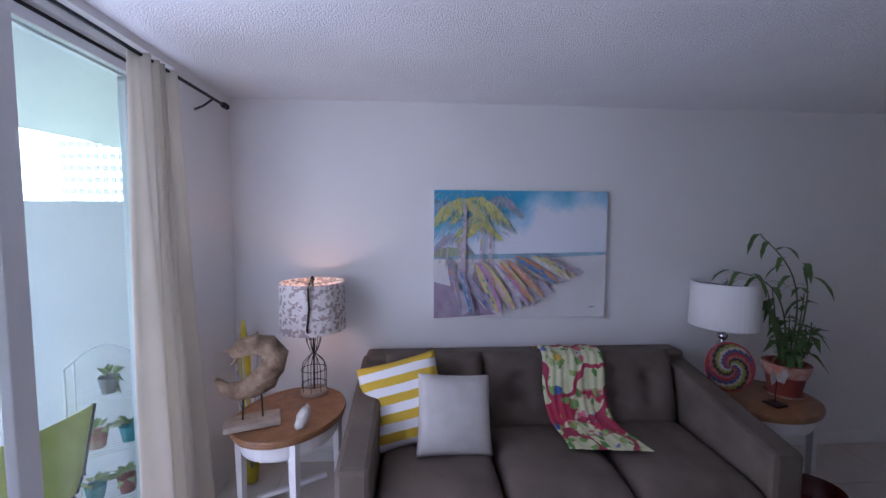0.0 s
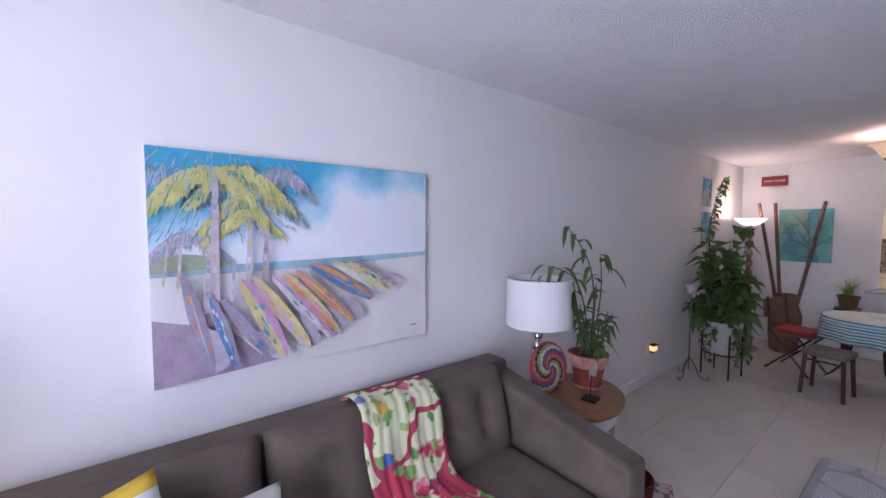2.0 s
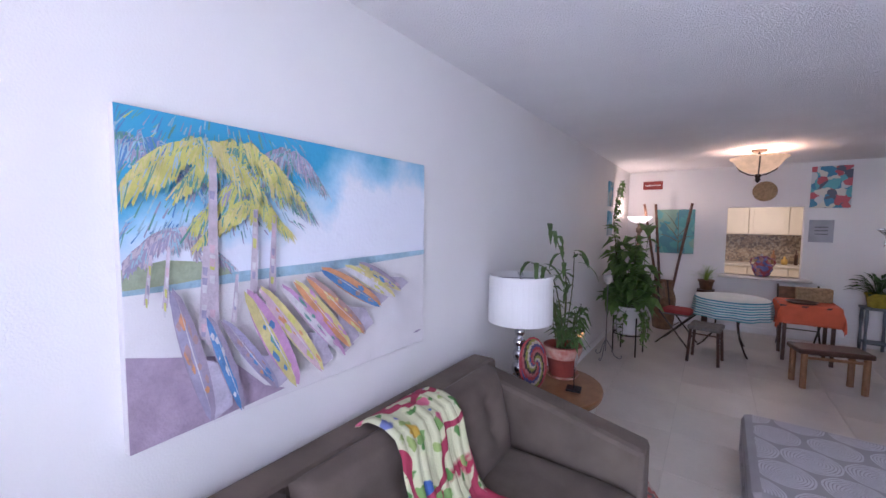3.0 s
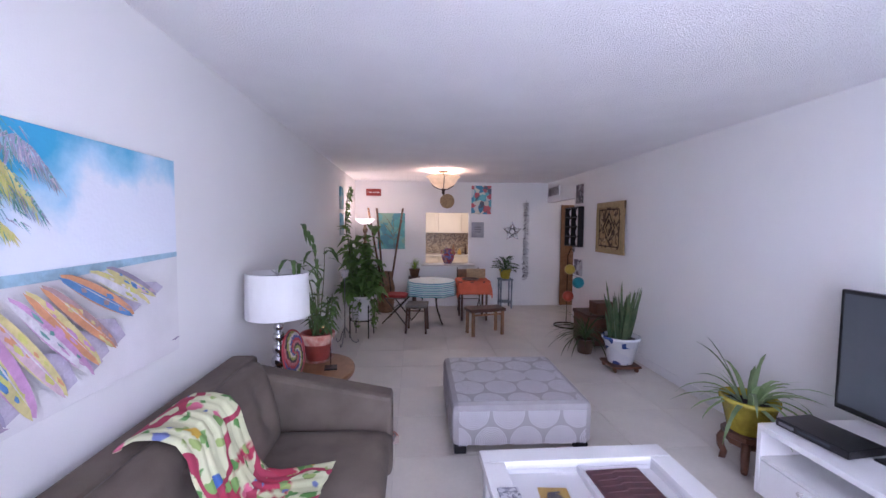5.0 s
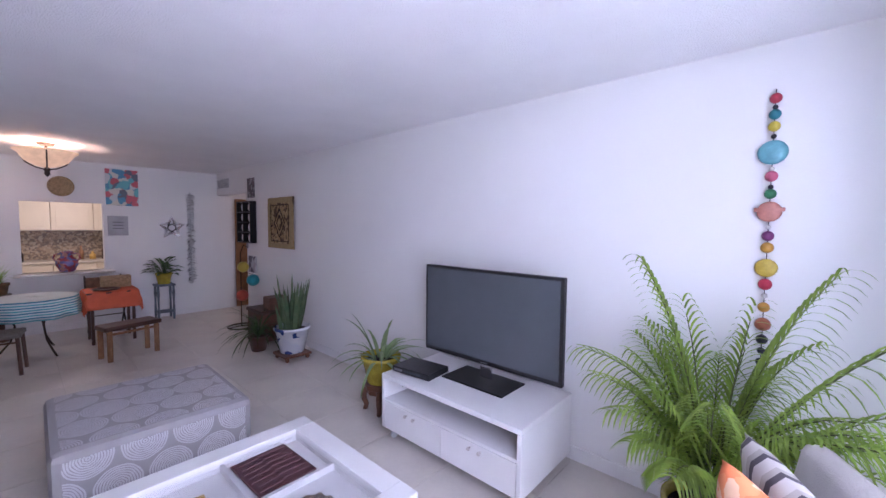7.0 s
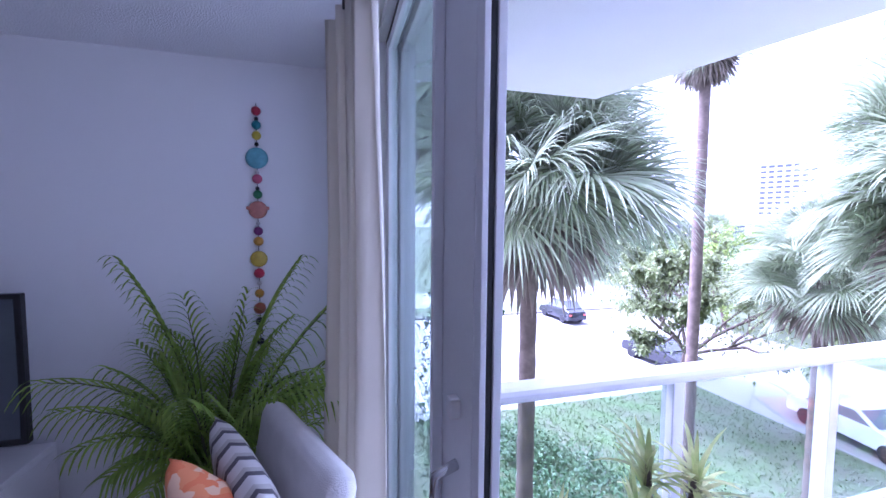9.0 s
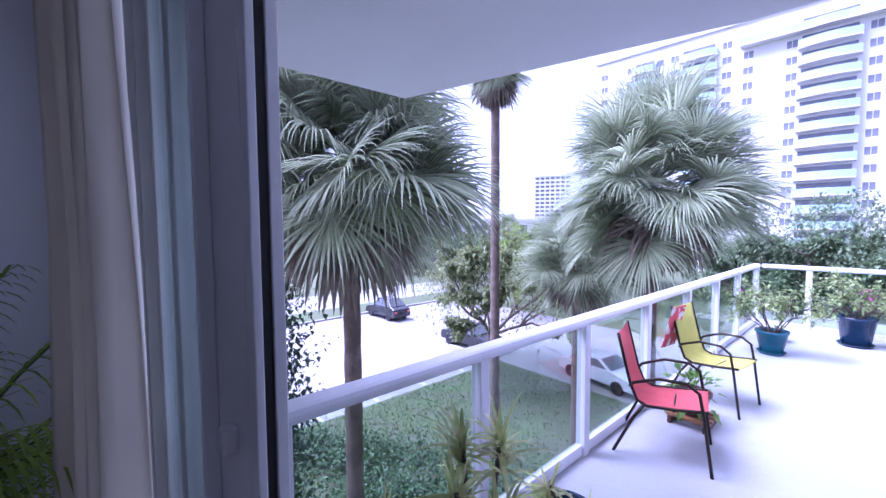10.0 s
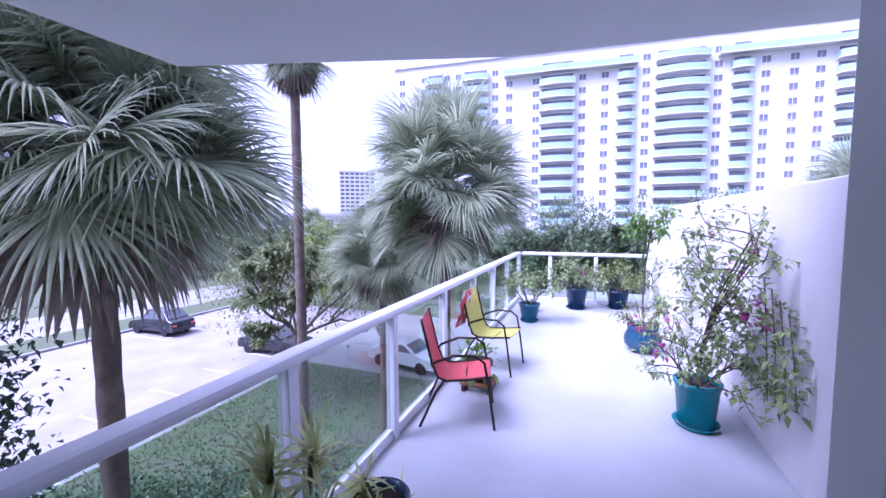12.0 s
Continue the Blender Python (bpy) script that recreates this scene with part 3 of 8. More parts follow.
def curtain(x0, x1, y, seed, folds, drift, lean=0.0):
    rnd = random.Random(seed)
    c = thing("curtain", "cream linen curtain drawn aside beside the sliding door", "curtain", (0, 0, 0))
    bm = bmesh.new()
    n, rows = folds * 12, 26
    grid = []
    ph = [rnd.uniform(-0.6, 0.6) for _ in range(folds + 1)]
    for j in range(rows + 1):
        s = j / rows
        z = 2.475 - 2.465 * s
        row = []
        for i in range(n + 1):
            u = i / n
            amp = 0.035 + 0.03 * s * (0.6 + 0.4 * math.sin(u * 9))
            wu = u + 0.07 * math.sin(u * 7.3 + seed) + 0.03 * math.sin(u * 17 + seed * 2)
            amp *= 0.55 + 0.55 * math.sin(wu * 11 + seed) ** 2
            a = wu * folds * 2 * math.pi + 0.35 * math.sin(2.1 * s + ph[0] + u * 3) * s
            x = x0 + (x1 - x0) * u + (drift * s * (1 - u) if drift < 0 else drift * s * u)
            row.append(bm.verts.new((x, y + lean * u + amp * math.sin(a) + 0.012 * math.sin(a * 2 + s * 4), z)))
        grid.append(row)
    for a, b in zip(grid, grid[1:]):
        for i in range(n):
            bm.faces.new((a[i], a[i + 1], b[i + 1], b[i]))
    ob = part("fabric", bm, M_curtain, c, smooth=True)
    md = ob.modifiers.new("thick", 'SOLIDIFY')
    md.thickness = 0.004
    return c


curtain(0.78, 1.06, 0.20, 3, 4, -0.20)
curtain(2.90, 3.22, 0.135, 5, 4, -0.20, 0.11)
rod = thing("curtain_rod", "thin black curtain rod with bracket and finial", "curtain rod")
part("rod", bar([(0.28, 0.2, 2.465), (3.45, 0.2, 2.465)], 0.009), M_black, rod)
part("finial", turned([(0.004, -0.03), (0.016, -0.02), (0.02, 0), (0.012, 0.015), (0.018, 0.03), (0.003, 0.05)], n=12), M_black, rod).matrix_basis = pose(0.28, 0.2, 2.465, 0, -90, 0)
for x in (0.42, 3.35):
    part("bracket", bar([(x, 0.10, 2.40), (x, 0.15, 2.42), (x, 0.2, 2.457)], 0.006), M_black, rod)


# ---- sofa group ----
def pad(name, parent, material, sx, sy, sz, m, puff=0.5, dents=(), seed=0, label=""):
    """A rounded, stuffed pad, sx by sy, thickness sz; dents: buttons pressed in the top."""
    bm = bmesh.new()
    n = 22
    rnd = random.Random(seed)
    k = rnd.uniform(0, 9)
    for sg in (1, -1):
        rows = []
        for j in range(n + 1):
            row = []
            for i in range(n + 1):
                u, v = 2 * i / n - 1, 2 * j / n - 1
                e = max(0, (1 - abs(u) ** 5) * (1 - abs(v) ** 5))
                z = sz / 2 * (e ** 0.42) * (1 - puff * 0.5 * (u * u + v * v) / 2)
                z += 0.012 * sz / 0.15 * noise.noise((u * 2 + k, v * 2, sg))* e
                if sg > 0:
                    for du, dv in dents:
                        r = math.hypot((u - du) * sx / 2, (v - dv) * sy / 2)
                        z -= 0.042 * math.exp(-(r / 0.035) ** 2) + 0.02 * math.exp(-(r / 0.10) ** 2)
                pin = 1 - 0.05 * puff * (1 - abs(u)) * abs(v) ** 3
                row.append(bm.verts.new((u * sx / 2 * (1 - 0.05 * puff * (1 - v * v)), v * sy / 2 * (1 - 0.05 * puff * (1 - u * u)), sg * z)))
            rows.append(row)
        for a, b in zip(rows, rows[1:]):
            for i in range(n):
                q = (a[i], a[i + 1], b[i + 1], b[i])
                bm.faces.new(q if sg > 0 else q[::-1])
    bmesh.ops.remove_doubles(bm, verts=bm.verts, dist=0.0008)
    ob = part(name, bm, material, parent, label, True)
    ob.matrix_basis = m
    return ob


def sofa():
    s = thing("sofa", "three-seat taupe microsuede sofa with tufted back cushions", "sofa")
    y0, y1 = 1.0, 3.31
    part("base", bx(0.12, 1.02, y0 + 0.1, y1 - 0.1, 0.10, 0.29, 0.02), M_sofa, s)
    bm = bx(0.05, 0.22, y0 + 0.03, y1 - 0.03, 0.10, 0.86, 0.03)
    part("back_frame", bm, M_sofa, s)
    for ya, yb in ((y0, y0 + 0.17), (y1 - 0.17, y1)):
        bm = bx(0.06, 1.07, ya, yb, 0.10, 0.62, 0.03)
        for v in bm.verts:
            if v.co.z > 0.4:
                v.co.z += 0.20 * max(0, min(1, (0.62 - v.co.x) / 0.5)) ** 1.4 
        bmesh.ops.subdivide_edges(bm, edges=[e for e in bm.edges if abs(e.verts[0].co.x - e.verts[1].co.x) > 0.5], cuts=8)
        part("arm", bm, M_sofa, s, smooth=False)
    w = (y1 - y0 - 0.34) / 3
    for i in range(3):
        yc = y0 + 0.17 + w * (i + 0.5)
        pad("seat_cushion", s, M_sofa, 0.86, w - 0.004, 0.19, pose(0.64, yc, 0.37), 0.12, seed=i)
        pad("back_cushion", s, M_sofa, 0.50, w - 0.012, 0.215, pose(0.30, yc, 0.635, 0, 76, 0), 0.18, ((-0.36, -0.36), (-0.36, 0.36), (0.2, -0.36), (0.2, 0.36)), seed=i + 5)
    for x in (0.16, 0.98):
        for y in (y0 + 0.12, y1 - 0.12):
            part("leg", turned([(0.018, 0), (0.028, 0.10)], n=10, cx=x, cy=y), M_dark_wood, s)
    return s


sofa()


def throw_pillow(label, material, at, tilt, size, seed, spin=0):
    p = thing("throw_pillow", label, "pillow", at)
    pad("cover", p, material, size, size, 0.16, pose(0, 0, 0, *tilt) @ pose(0, 0, 0, 0, 0, spin), 0.9, seed=seed)
    return p


throw_pillow("square yellow and white striped pillow on the sofa", M_stripe, (0.52, 1.30, 0.68), (0, 66, -8), 0.50, 1, 16)
throw_pillow("square cream boucle pillow leaning on the sofa", M_cream, (0.64, 1.60, 0.655), (0, 64, 10), 0.44, 2, -6)


def throw_blanket():
    t = thing("throw_blanket", "colourful floral throw draped over the sofa back", "blanket")
    bm = bmesh.new()
    line = [(0.12, 0.80), (0.13, 0.86), (0.19, 0.888), (0.27, 0.888), (0.34, 0.87), (0.385, 0.82), (0.41, 0.74), (0.44, 0.66), (0.465, 0.58), (0.50, 0.515), (0.56, 0.492), (0.64, 0.488), (0.72, 0.488), (0.80, 0.488)]
    pts = []
    for a, b in zip(line, line[1:]):
        for k in range(5):
            pts.append((a[0] + (b[0] - a[0]) * k / 5, a[1] + (b[1] - a[1]) * k / 5))
    n, rows = 30, []
    for j, (x, z) in enumerate(pts):
        s = j / len(pts)
        ya, yb = 2.19 + 0.03 * s + 0.02 * math.sin(s * 9), 2.60 + 0.02 * math.sin(s * 7) + 0.16 * max(0, s - 0.5)
        row = []
        for i in range(n + 1):
            u = i / n
            f = 0.010 * math.sin(u * 19 + 5 * s) + 0.008 * math.sin(u * 37 - 3 * s)
            row.append(bm.verts.new((x + abs(f) + (0.05 * (u - 0.5) * s if s > 0.9 else 0), ya + (yb - ya) * u, z + abs(f) * 0.8 + 0.006)))
        rows.append(row)
    for a, b in zip(rows, rows[1:]):
        for i in range(n):
            bm.faces.new((a[i], a[i + 1], b[i + 1], b[i]))
    ob = part("cloth", bm, M_throw, t, smooth=True)
    md = ob.modifiers.new("thick", 'SOLIDIFY')
    md.thickness = 0.005
    return t


throw_blanket()


def end_table(at, turn, top):
    t = thing("end_table", "oval end table, oak top on white painted legs", "end table", at, turn, "end tables")
    prof = [(0.001, 0.595), (0.97, 0.595), (0.985, 0.602), (0.985, 0.61), (1.0, 0.618), (1.0, 0.628), (0.985, 0.637), (0.001, 0.637)]
    bm = turned(prof, n=48, cap=False)
    bmesh.ops.scale(bm, vec=(0.35, 0.30, 1), verts=bm.verts)
    part("tabletop", bm, top, t)
    bm = turned([(0.80, 0.50), (0.84, 0.50), (0.86, 0.52), (0.86, 0.595), (0.80, 0.595)], n=40, cap=False)
    bmesh.ops.scale(bm, vec=(0.35, 0.30, 1), verts=bm.verts)
    part("apron", bm, M_white, t)
    for sx in (-1, 1):
        for sy in (-1, 1):
            bm = bmesh.new()
            r = bmesh.ops.create_cube(bm, size=1)
            for v in bm.verts:
                k = 0.045 if v.co.z > 0 else 0.028
                v.co = Vector((sx * 0.21 + v.co.x * k, sy * 0.175 + v.co.y * k, 0.595 if v.co.z > 0 else 0))
            part("leg", bm, M_white, t)
    for sg in (1, -1):
        part("stretcher", bx(-0.2, 0.2, -0.013, 0.013, 0.13, 0.155, 0.004, m=pose(0, 0, 0 if sg > 0 else 0.027, 0, 0, 40 * sg)), M_white, t)
    return t


end_table((0.51, 0.64, 0), -20, M_wood)
end_table((0.47, 3.61, 0), 95, M_wood)


def drum_shade(parent, r0, r1, z0, z1, material):
    bm = turned([(r0, z0), (r1, z1), (r1 - 0.004, z1), (r0 - 0.004, z0), (r0, z0)], n=40, cap=False)
    sh = part("shade", bm, material, parent, smooth=False)
    bm = bmesh.new()
    for a in (0, 120, 240):
        c, s_ = math.cos(radians(a)), math.sin(radians(a))
        tube(bm, [(0, 0, z1 - 0.02), (c * r1 * 0.97, s_ * r1 * 0.97, z1 - 0.006)], 0.003, 5)
    part("spider", bm, M_steel, sh)
    return sh


def table_lamp_white():
    t = thing("table_lamp", "table lamp, white drum shade on stacked chrome balls", "lamp", (0.26, 3.52, 0.638))
    prof = [(0.062, 0), (0.062, 0.018), (0.02, 0.03), (0.016, 0.045)]
    for r, zc in ((0.05, 0.092), (0.045, 0.183), (0.04, 0.265), (0.034, 0.336)):
        prof += [(r * math.cos(a), zc + r * math.sin(a)) for a in (radians(d) for d in range(-70, 71, 20))]
    prof += [(0.012, 0.375), (0.008, 0.39), (0.008, 0.68)]
    part("base", turned(prof, n=24), M_chrome, t, "stacked chrome balls", True)
    drum_shade(t, 0.21, 0.205, 0.41, 0.715, M_lampshade)
    part("finial", turned([(0.006, 0.68), (0.008, 0.70), (0.016, 0.715), (0.012, 0.732), (0.002, 0.738)], n=12), M_chrome, t, smooth=True)


table_lamp_white()


def table_lamp_bird():
    t = thing("table_lamp", "lit lamp, bird-print drum shade on black wire cage", "lamp", (0.27, 0.71, 0.638))
    part("base", turned([(0.085, 0), (0.085, 0.02), (0.075, 0.026)], n=24), M_pale_wood, t)
    bm = bmesh.new()
    for k in range(8):
        a = 2 * math.pi * k / 8
        c, s_ = math.cos(a), math.sin(a)
        part("wire", bar([(c * r, s_ * r, z) for r, z in ((0.078, 0.02), (0.078, 0.16), (0.07, 0.2), (0.04, 0.235), (0.012, 0.262), (0.03, 0.30), (0.045, 0.34), (0.048, 0.40))], 0.0025, n=5), M_black, t)
    for r, z in ((0.078, 0.06), (0.078, 0.16), (0.048, 0.40)):
        part("hoop", bar([(r * math.cos(2 * math.pi * i / 20), r * math.sin(2 * math.pi * i / 20), z) for i in range(21)], 0.0025, n=5), M_black, t)
    part("stem", bar([(0, 0, 0.02), (0, 0, 0.75)], 0.006), M_bronze, t)
    drum_shade(t, 0.205, 0.20, 0.425, 0.735, M_bird_shade)
    part("finial", turned([(0.006, 0.73), (0.014, 0.75), (0.006, 0.77)], n=10), M_bronze, t)
    rnd = random.Random(2)
    bm = bmesh.new()
    tube(bm, [(0.02, -0.0, 0.75), (0.14, 0.02, 0.742), (0.215, 0.03, 0.72), (0.214, 0.034, 0.6), (0.212, 0.02, 0.47), (0.15, 0.02, 0.40)], 0.007, 6)
    part("bead_string", bm, M_bronze, t, "dark beaded string over the shade")
    part("bulb", turned([(0.012, 0.5), (0.03, 0.55), (0.02, 0.6), (0.004, 0.61)], n=12), M_night_lit, t)
    return t


table_lamp_bird()
lamp("lamp_bulb", (0.27, 0.71, 1.22), 0.13, (1.0, 0.62, 0.34), 0.04)


def driftwood_rooster():
    t = thing("driftwood_sculpture", "curled driftwood bird sculpture on a pale plinth", "sculpture", (0.66, 0.48, 0.638), 20)
    part("plinth", bx(-0.07, 0.07, -0.14, 0.14, 0, 0.035, 0.006), M_pale_wood, t)
    for y in (-0.05, 0.05):
        part("pin", bar([(0, y, 0.03), (0, y * 0.9, 0.17)], 0.005), M_bronze, t)
    bm = bmesh.new()
    pts = [(0, -0.17, 0.28), (0, -0.13, 0.225), (0, -0.07, 0.20), (0, 0.0, 0.21), (0, 0.06, 0.25), (0, 0.105, 0.31), (0, 0.12, 0.375), (0, 0.085, 0.43), (0, 0.02, 0.445), (0, -0.05, 0.43), (0, -0.095, 0.40)]
    rad = [0.012, 0.032, 0.052, 0.064, 0.07, 0.068, 0.062, 0.056, 0.054, 0.05, 0.026]
    n, rings = 12, []
    for i, (p, r) in enumerate(zip(pts, rad)):
        d = (Vector(pts[min(i + 1, 10)]) - Vector(pts[max(i - 1, 0)])).normalized()
        side = Vector((1, 0, 0))
        up = d.cross(side)
        rings.append([bm.verts.new(Vector(p) + (side * math.cos(a) * 0.75 + up * math.sin(a)) * r * (1 + 0.35 * noise.noise((a * 1.3, i * 0.9, 2)))) for a in (2 * math.pi * k / n for k in range(n))])
    for a, b in zip(rings, rings[1:]):
        for k in range(n):
            bm.faces.new((a[k], a[(k + 1) % n], b[(k + 1) % n], b[k]))
    bm.faces.new(rings[0][::-1])
    bm.faces.new(rings[-1])
    part("body", bm, M_drift, t, smooth=True)
    for a, b in (((0, -0.08, 0.42), (0.01, -0.15, 0.43)), ((0, -0.04, 0.46), (0, -0.06, 0.505)), ((0, 0.02, 0.48), (0, 0.03, 0.52)), ((0, -0.07, 0.39), (0.01, -0.10, 0.35))):
        part("twig", bar([a, Vector(a).lerp(Vector(b), 0.5) + Vector((0.005, 0.01, 0)), b], 0.013, n=6, taper=0.003), M_drift, t)


driftwood_rooster()
t = thing("shell", "pale carved shell lying on the end table", "shell", (0.70, 0.76, 0.638), 40)
bm = bmesh.new()
bmesh.ops.create_icosphere(bm, subdivisions=3, radius=1)
for v in bm.verts:
    v.co = Vector((v.co.x * 0.035, v.co.y * 0.045, v.co.z * 0.05 + 0.045 + 0.4 * 0.1 * v.co.y)) * (1 + 0.22 * noise.noise(v.co * 3))
    v.co.z = max(0, v.co.z)
part("body", bm, M_stone, t, smooth=True)


def yellow_paddle():
    t = thing("paddle_ornament", "long yellow pod ornament standing in the corner", "ornament", (0.24, 0.27, 0.0), 0)
    bm = turned([(0.005, 0), (0.05, 0.02), (0.062, 0.12), (0.058, 0.3), (0.03, 0.45), (0.02, 0.52), (0.035, 0.62), (0.04, 0.78), (0.03, 0.95), (0.008, 1.1)], n=14)
    bmesh.ops.scale(bm, vec=(0.6, 1, 1), verts=bm.verts)
    ob = part("body", bm, M_yellow, t, smooth=True)
    ob.matrix_basis = pose(0, 0, 0, 3, -5, 0)
    rnd = random.Random(8)
    bm = bmesh.new()
    for k in range(16):
        a = rnd.uniform(-0.9, 2.2)
        e = Vector((rnd.uniform(-0.05, 0.15), rnd.uniform(-0.02, 0.3) * (1 if k % 3 else -0.2), rnd.uniform(0.55, 0.95)))
        tube(bm, arc((0.02, 0.02, 0.12), e, (0.03, 0.02 * math.cos(a), 0.05), 6), 0.0025, 4)
    part("reed", bm, M_steel, t, "thin grey dry reeds")


yellow_paddle()


def swirl_disc():
    t = thing("woven_disc", "round colourful woven disc leaning on the lamp", "basket plate", (0.40, 0.0, 0))
    t.matrix_basis = pose(0.40, 3.485, 0.64, 0, 0, -8)
    bm = bmesh.new()
    cols = 6
    n, rings = 60, 14
    vs = []
    for j in range(rings + 1):
        r = 0.155 * j / rings
        vs.append([bm.verts.new((0.012 * (1 - (r / 0.155) ** 2) + (0.003 if j % 2 else 0), r * math.cos(2 * math.pi * i / n), 0.157 + r * math.sin(2 * math.pi * i / n))) for i in range(n)])
    for j in range(rings):
        for i in range(n):
            if j == 0:
                f = bm.faces.new((vs[1][i], vs[1][(i + 1) % n], vs[0][i]))
            else:
                f = bm.faces.new((vs[j][i], vs[j + 1][i], vs[j + 1][(i + 1) % n], vs[j][(i + 1) % n]))
            f.material_index = int((i / n * cols * 2 + j * 0.55)) % cols
    mats = [mat("woven " + w, c, 0.7, var=0.2, scale=40, bump=0.5, bscale=300) for w, c in (("red", (0.42, 0.05, 0.06)), ("blue", (0.08, 0.10, 0.26)), ("cream", (0.60, 0.55, 0.45)), ("green", (0.30, 0.34, 0.06)), ("black", (0.04, 0.03, 0.03)), ("rose", (0.50, 0.16, 0.16)))]
    part("weave", bm, mats, t).matrix_basis = pose(0, 0, 0, 0, -10, 0)
    bm = bmesh.new()
    tube(bm, [(0.0, 0.157 * math.cos(2 * math.pi * i / 40), 0.157 + 0.157 * math.sin(2 * math.pi * i / 40)) for i in range(41)], 0.007, 6)
    part("rim", bm, mats[0], t).matrix_basis = pose(0, 0, 0, 0, -10, 0)


swirl_disc()
t = thing("butterfly_ornament", "small grey butterfly on a rod over a black base", "ornament", (0.60, 3.60, 0.638), 10)
part("base", bx(-0.045, 0.045, -0.045, 0.045, 0, 0.012, 0.003), M_black, t)
part("rod", bar([(0, 0, 0.01), (0, 0, 0.16)], 0.003), M_black, t)
for sg in (-1, 1):
    bm = bmesh.new()
    flat(bm, [(0, 0, 0.15), (0.01, sg * 0.05, 0.13), (0.015, sg * 0.075, 0.19), (0.01, sg * 0.05, 0.225), (0, 0, 0.18)])
    part("wing", bm, M_stone, t)


def red_pot_plant():
    t = thing("potted_plant", "leafy bamboo-like plant in a red clay pot", "plant", (0.46, 3.80, 0.638))
    part("saucer", turned([(0.10, 0), (0.115, 0.02), (0.11, 0.02), (0.095, 0.006)], n=28, cap=False), M_clay_pale, t)
    pot(t, 0.085, 0.115, 0.21, M_terracotta, 0.006)
    part("band", turned([(0.112, 0.135), (0.129, 0.185), (0.131, 0.214), (0.122, 0.216)], n=28, cap=False), M_clay_pale, t, "flaked pale rim band")
    rnd = random.Random(4)
    sb, lb, tb = bmesh.new(), bmesh.new(), bmesh.new()
    for k in range(9):                         # the low bush
        h = rnd.uniform(0.22, 0.52)
        a = k * 2.4
        e = Vector((0.11 * math.cos(a), 0.13 * math.sin(a), 0.2 + h))
        pts = arc((0.03 * math.cos(a), 0.03 * math.sin(a), 0.17), e, (0.02 * math.cos(a), 0.02, 0), 8)
        tube(sb, pts, 0.005, 6, taper=0.003)
        for q in range(11):
            p = pts[int(rnd.uniform(0.2, 1.0) * 8)]
            dr = rand_dir(rnd, 0.1)
            leaf(lb, p, dr, rnd.uniform(0.08, 0.14), 0.36, sag=0.45)
    for top, bow in (((-0.06, -0.17, 1.04), (0.02, 0.13, 0.10)), ((0.05, 0.03, 0.86), (0.0, 0.07, 0.05)), ((-0.12, -0.30, 0.80), (0.0, 0.12, 0.16))):
        pts = arc((0, 0, 0.17), top, bow, 12)  # tall canes that arch over
        tube(sb, pts, 0.006, 6, taper=0.003)
        for q in pts[7:]:
            d = rand_dir(rnd)
            blade(tb, q, (d.x * 0.7, d.y - 0.35, 0.15), rnd.uniform(0.15, 0.24), 0.034, rnd.uniform(1.6, 2.8), 7, 0, 0.25, 0.04)
    part("stem", sb, M_stem, t)
    part("foliage", lb, M_leaf_reed, t)
    part("cane_leaf", tb, M_leaf_reed, t, "long drooping reed-like leaves")


red_pot_plant()

# floor beside the far end table: red basket on magazines
t = thing("magazine", "stack of glossy magazines lying on the floor", "magazine", (0.86, 3.80, 0), 28)
part("cover", bx(-0.12, 0.16, -0.2, 0.22, 0.0, 0.06, 0.004), M_magazine, t)
part("cover", bx(-0.14, 0.13, -0.21, 0.18, 0.06, 0.085, 0.003), M_magazine, t)
t = thing("basket", "shallow round red lacquered bowl on the magazines", "bowl", (0.82, 3.66, 0.086))
part("bowl", turned([(0.11, 0), (0.125, 0.02), (0.13, 0.17), (0.122, 0.17), (0.115, 0.02), (0.001, 0.015)], n=28, cap=False), mat("red lacquer", (0.16, 0.015, 0.012), 0.25, var=0.3, scale=8), t, smooth=True)


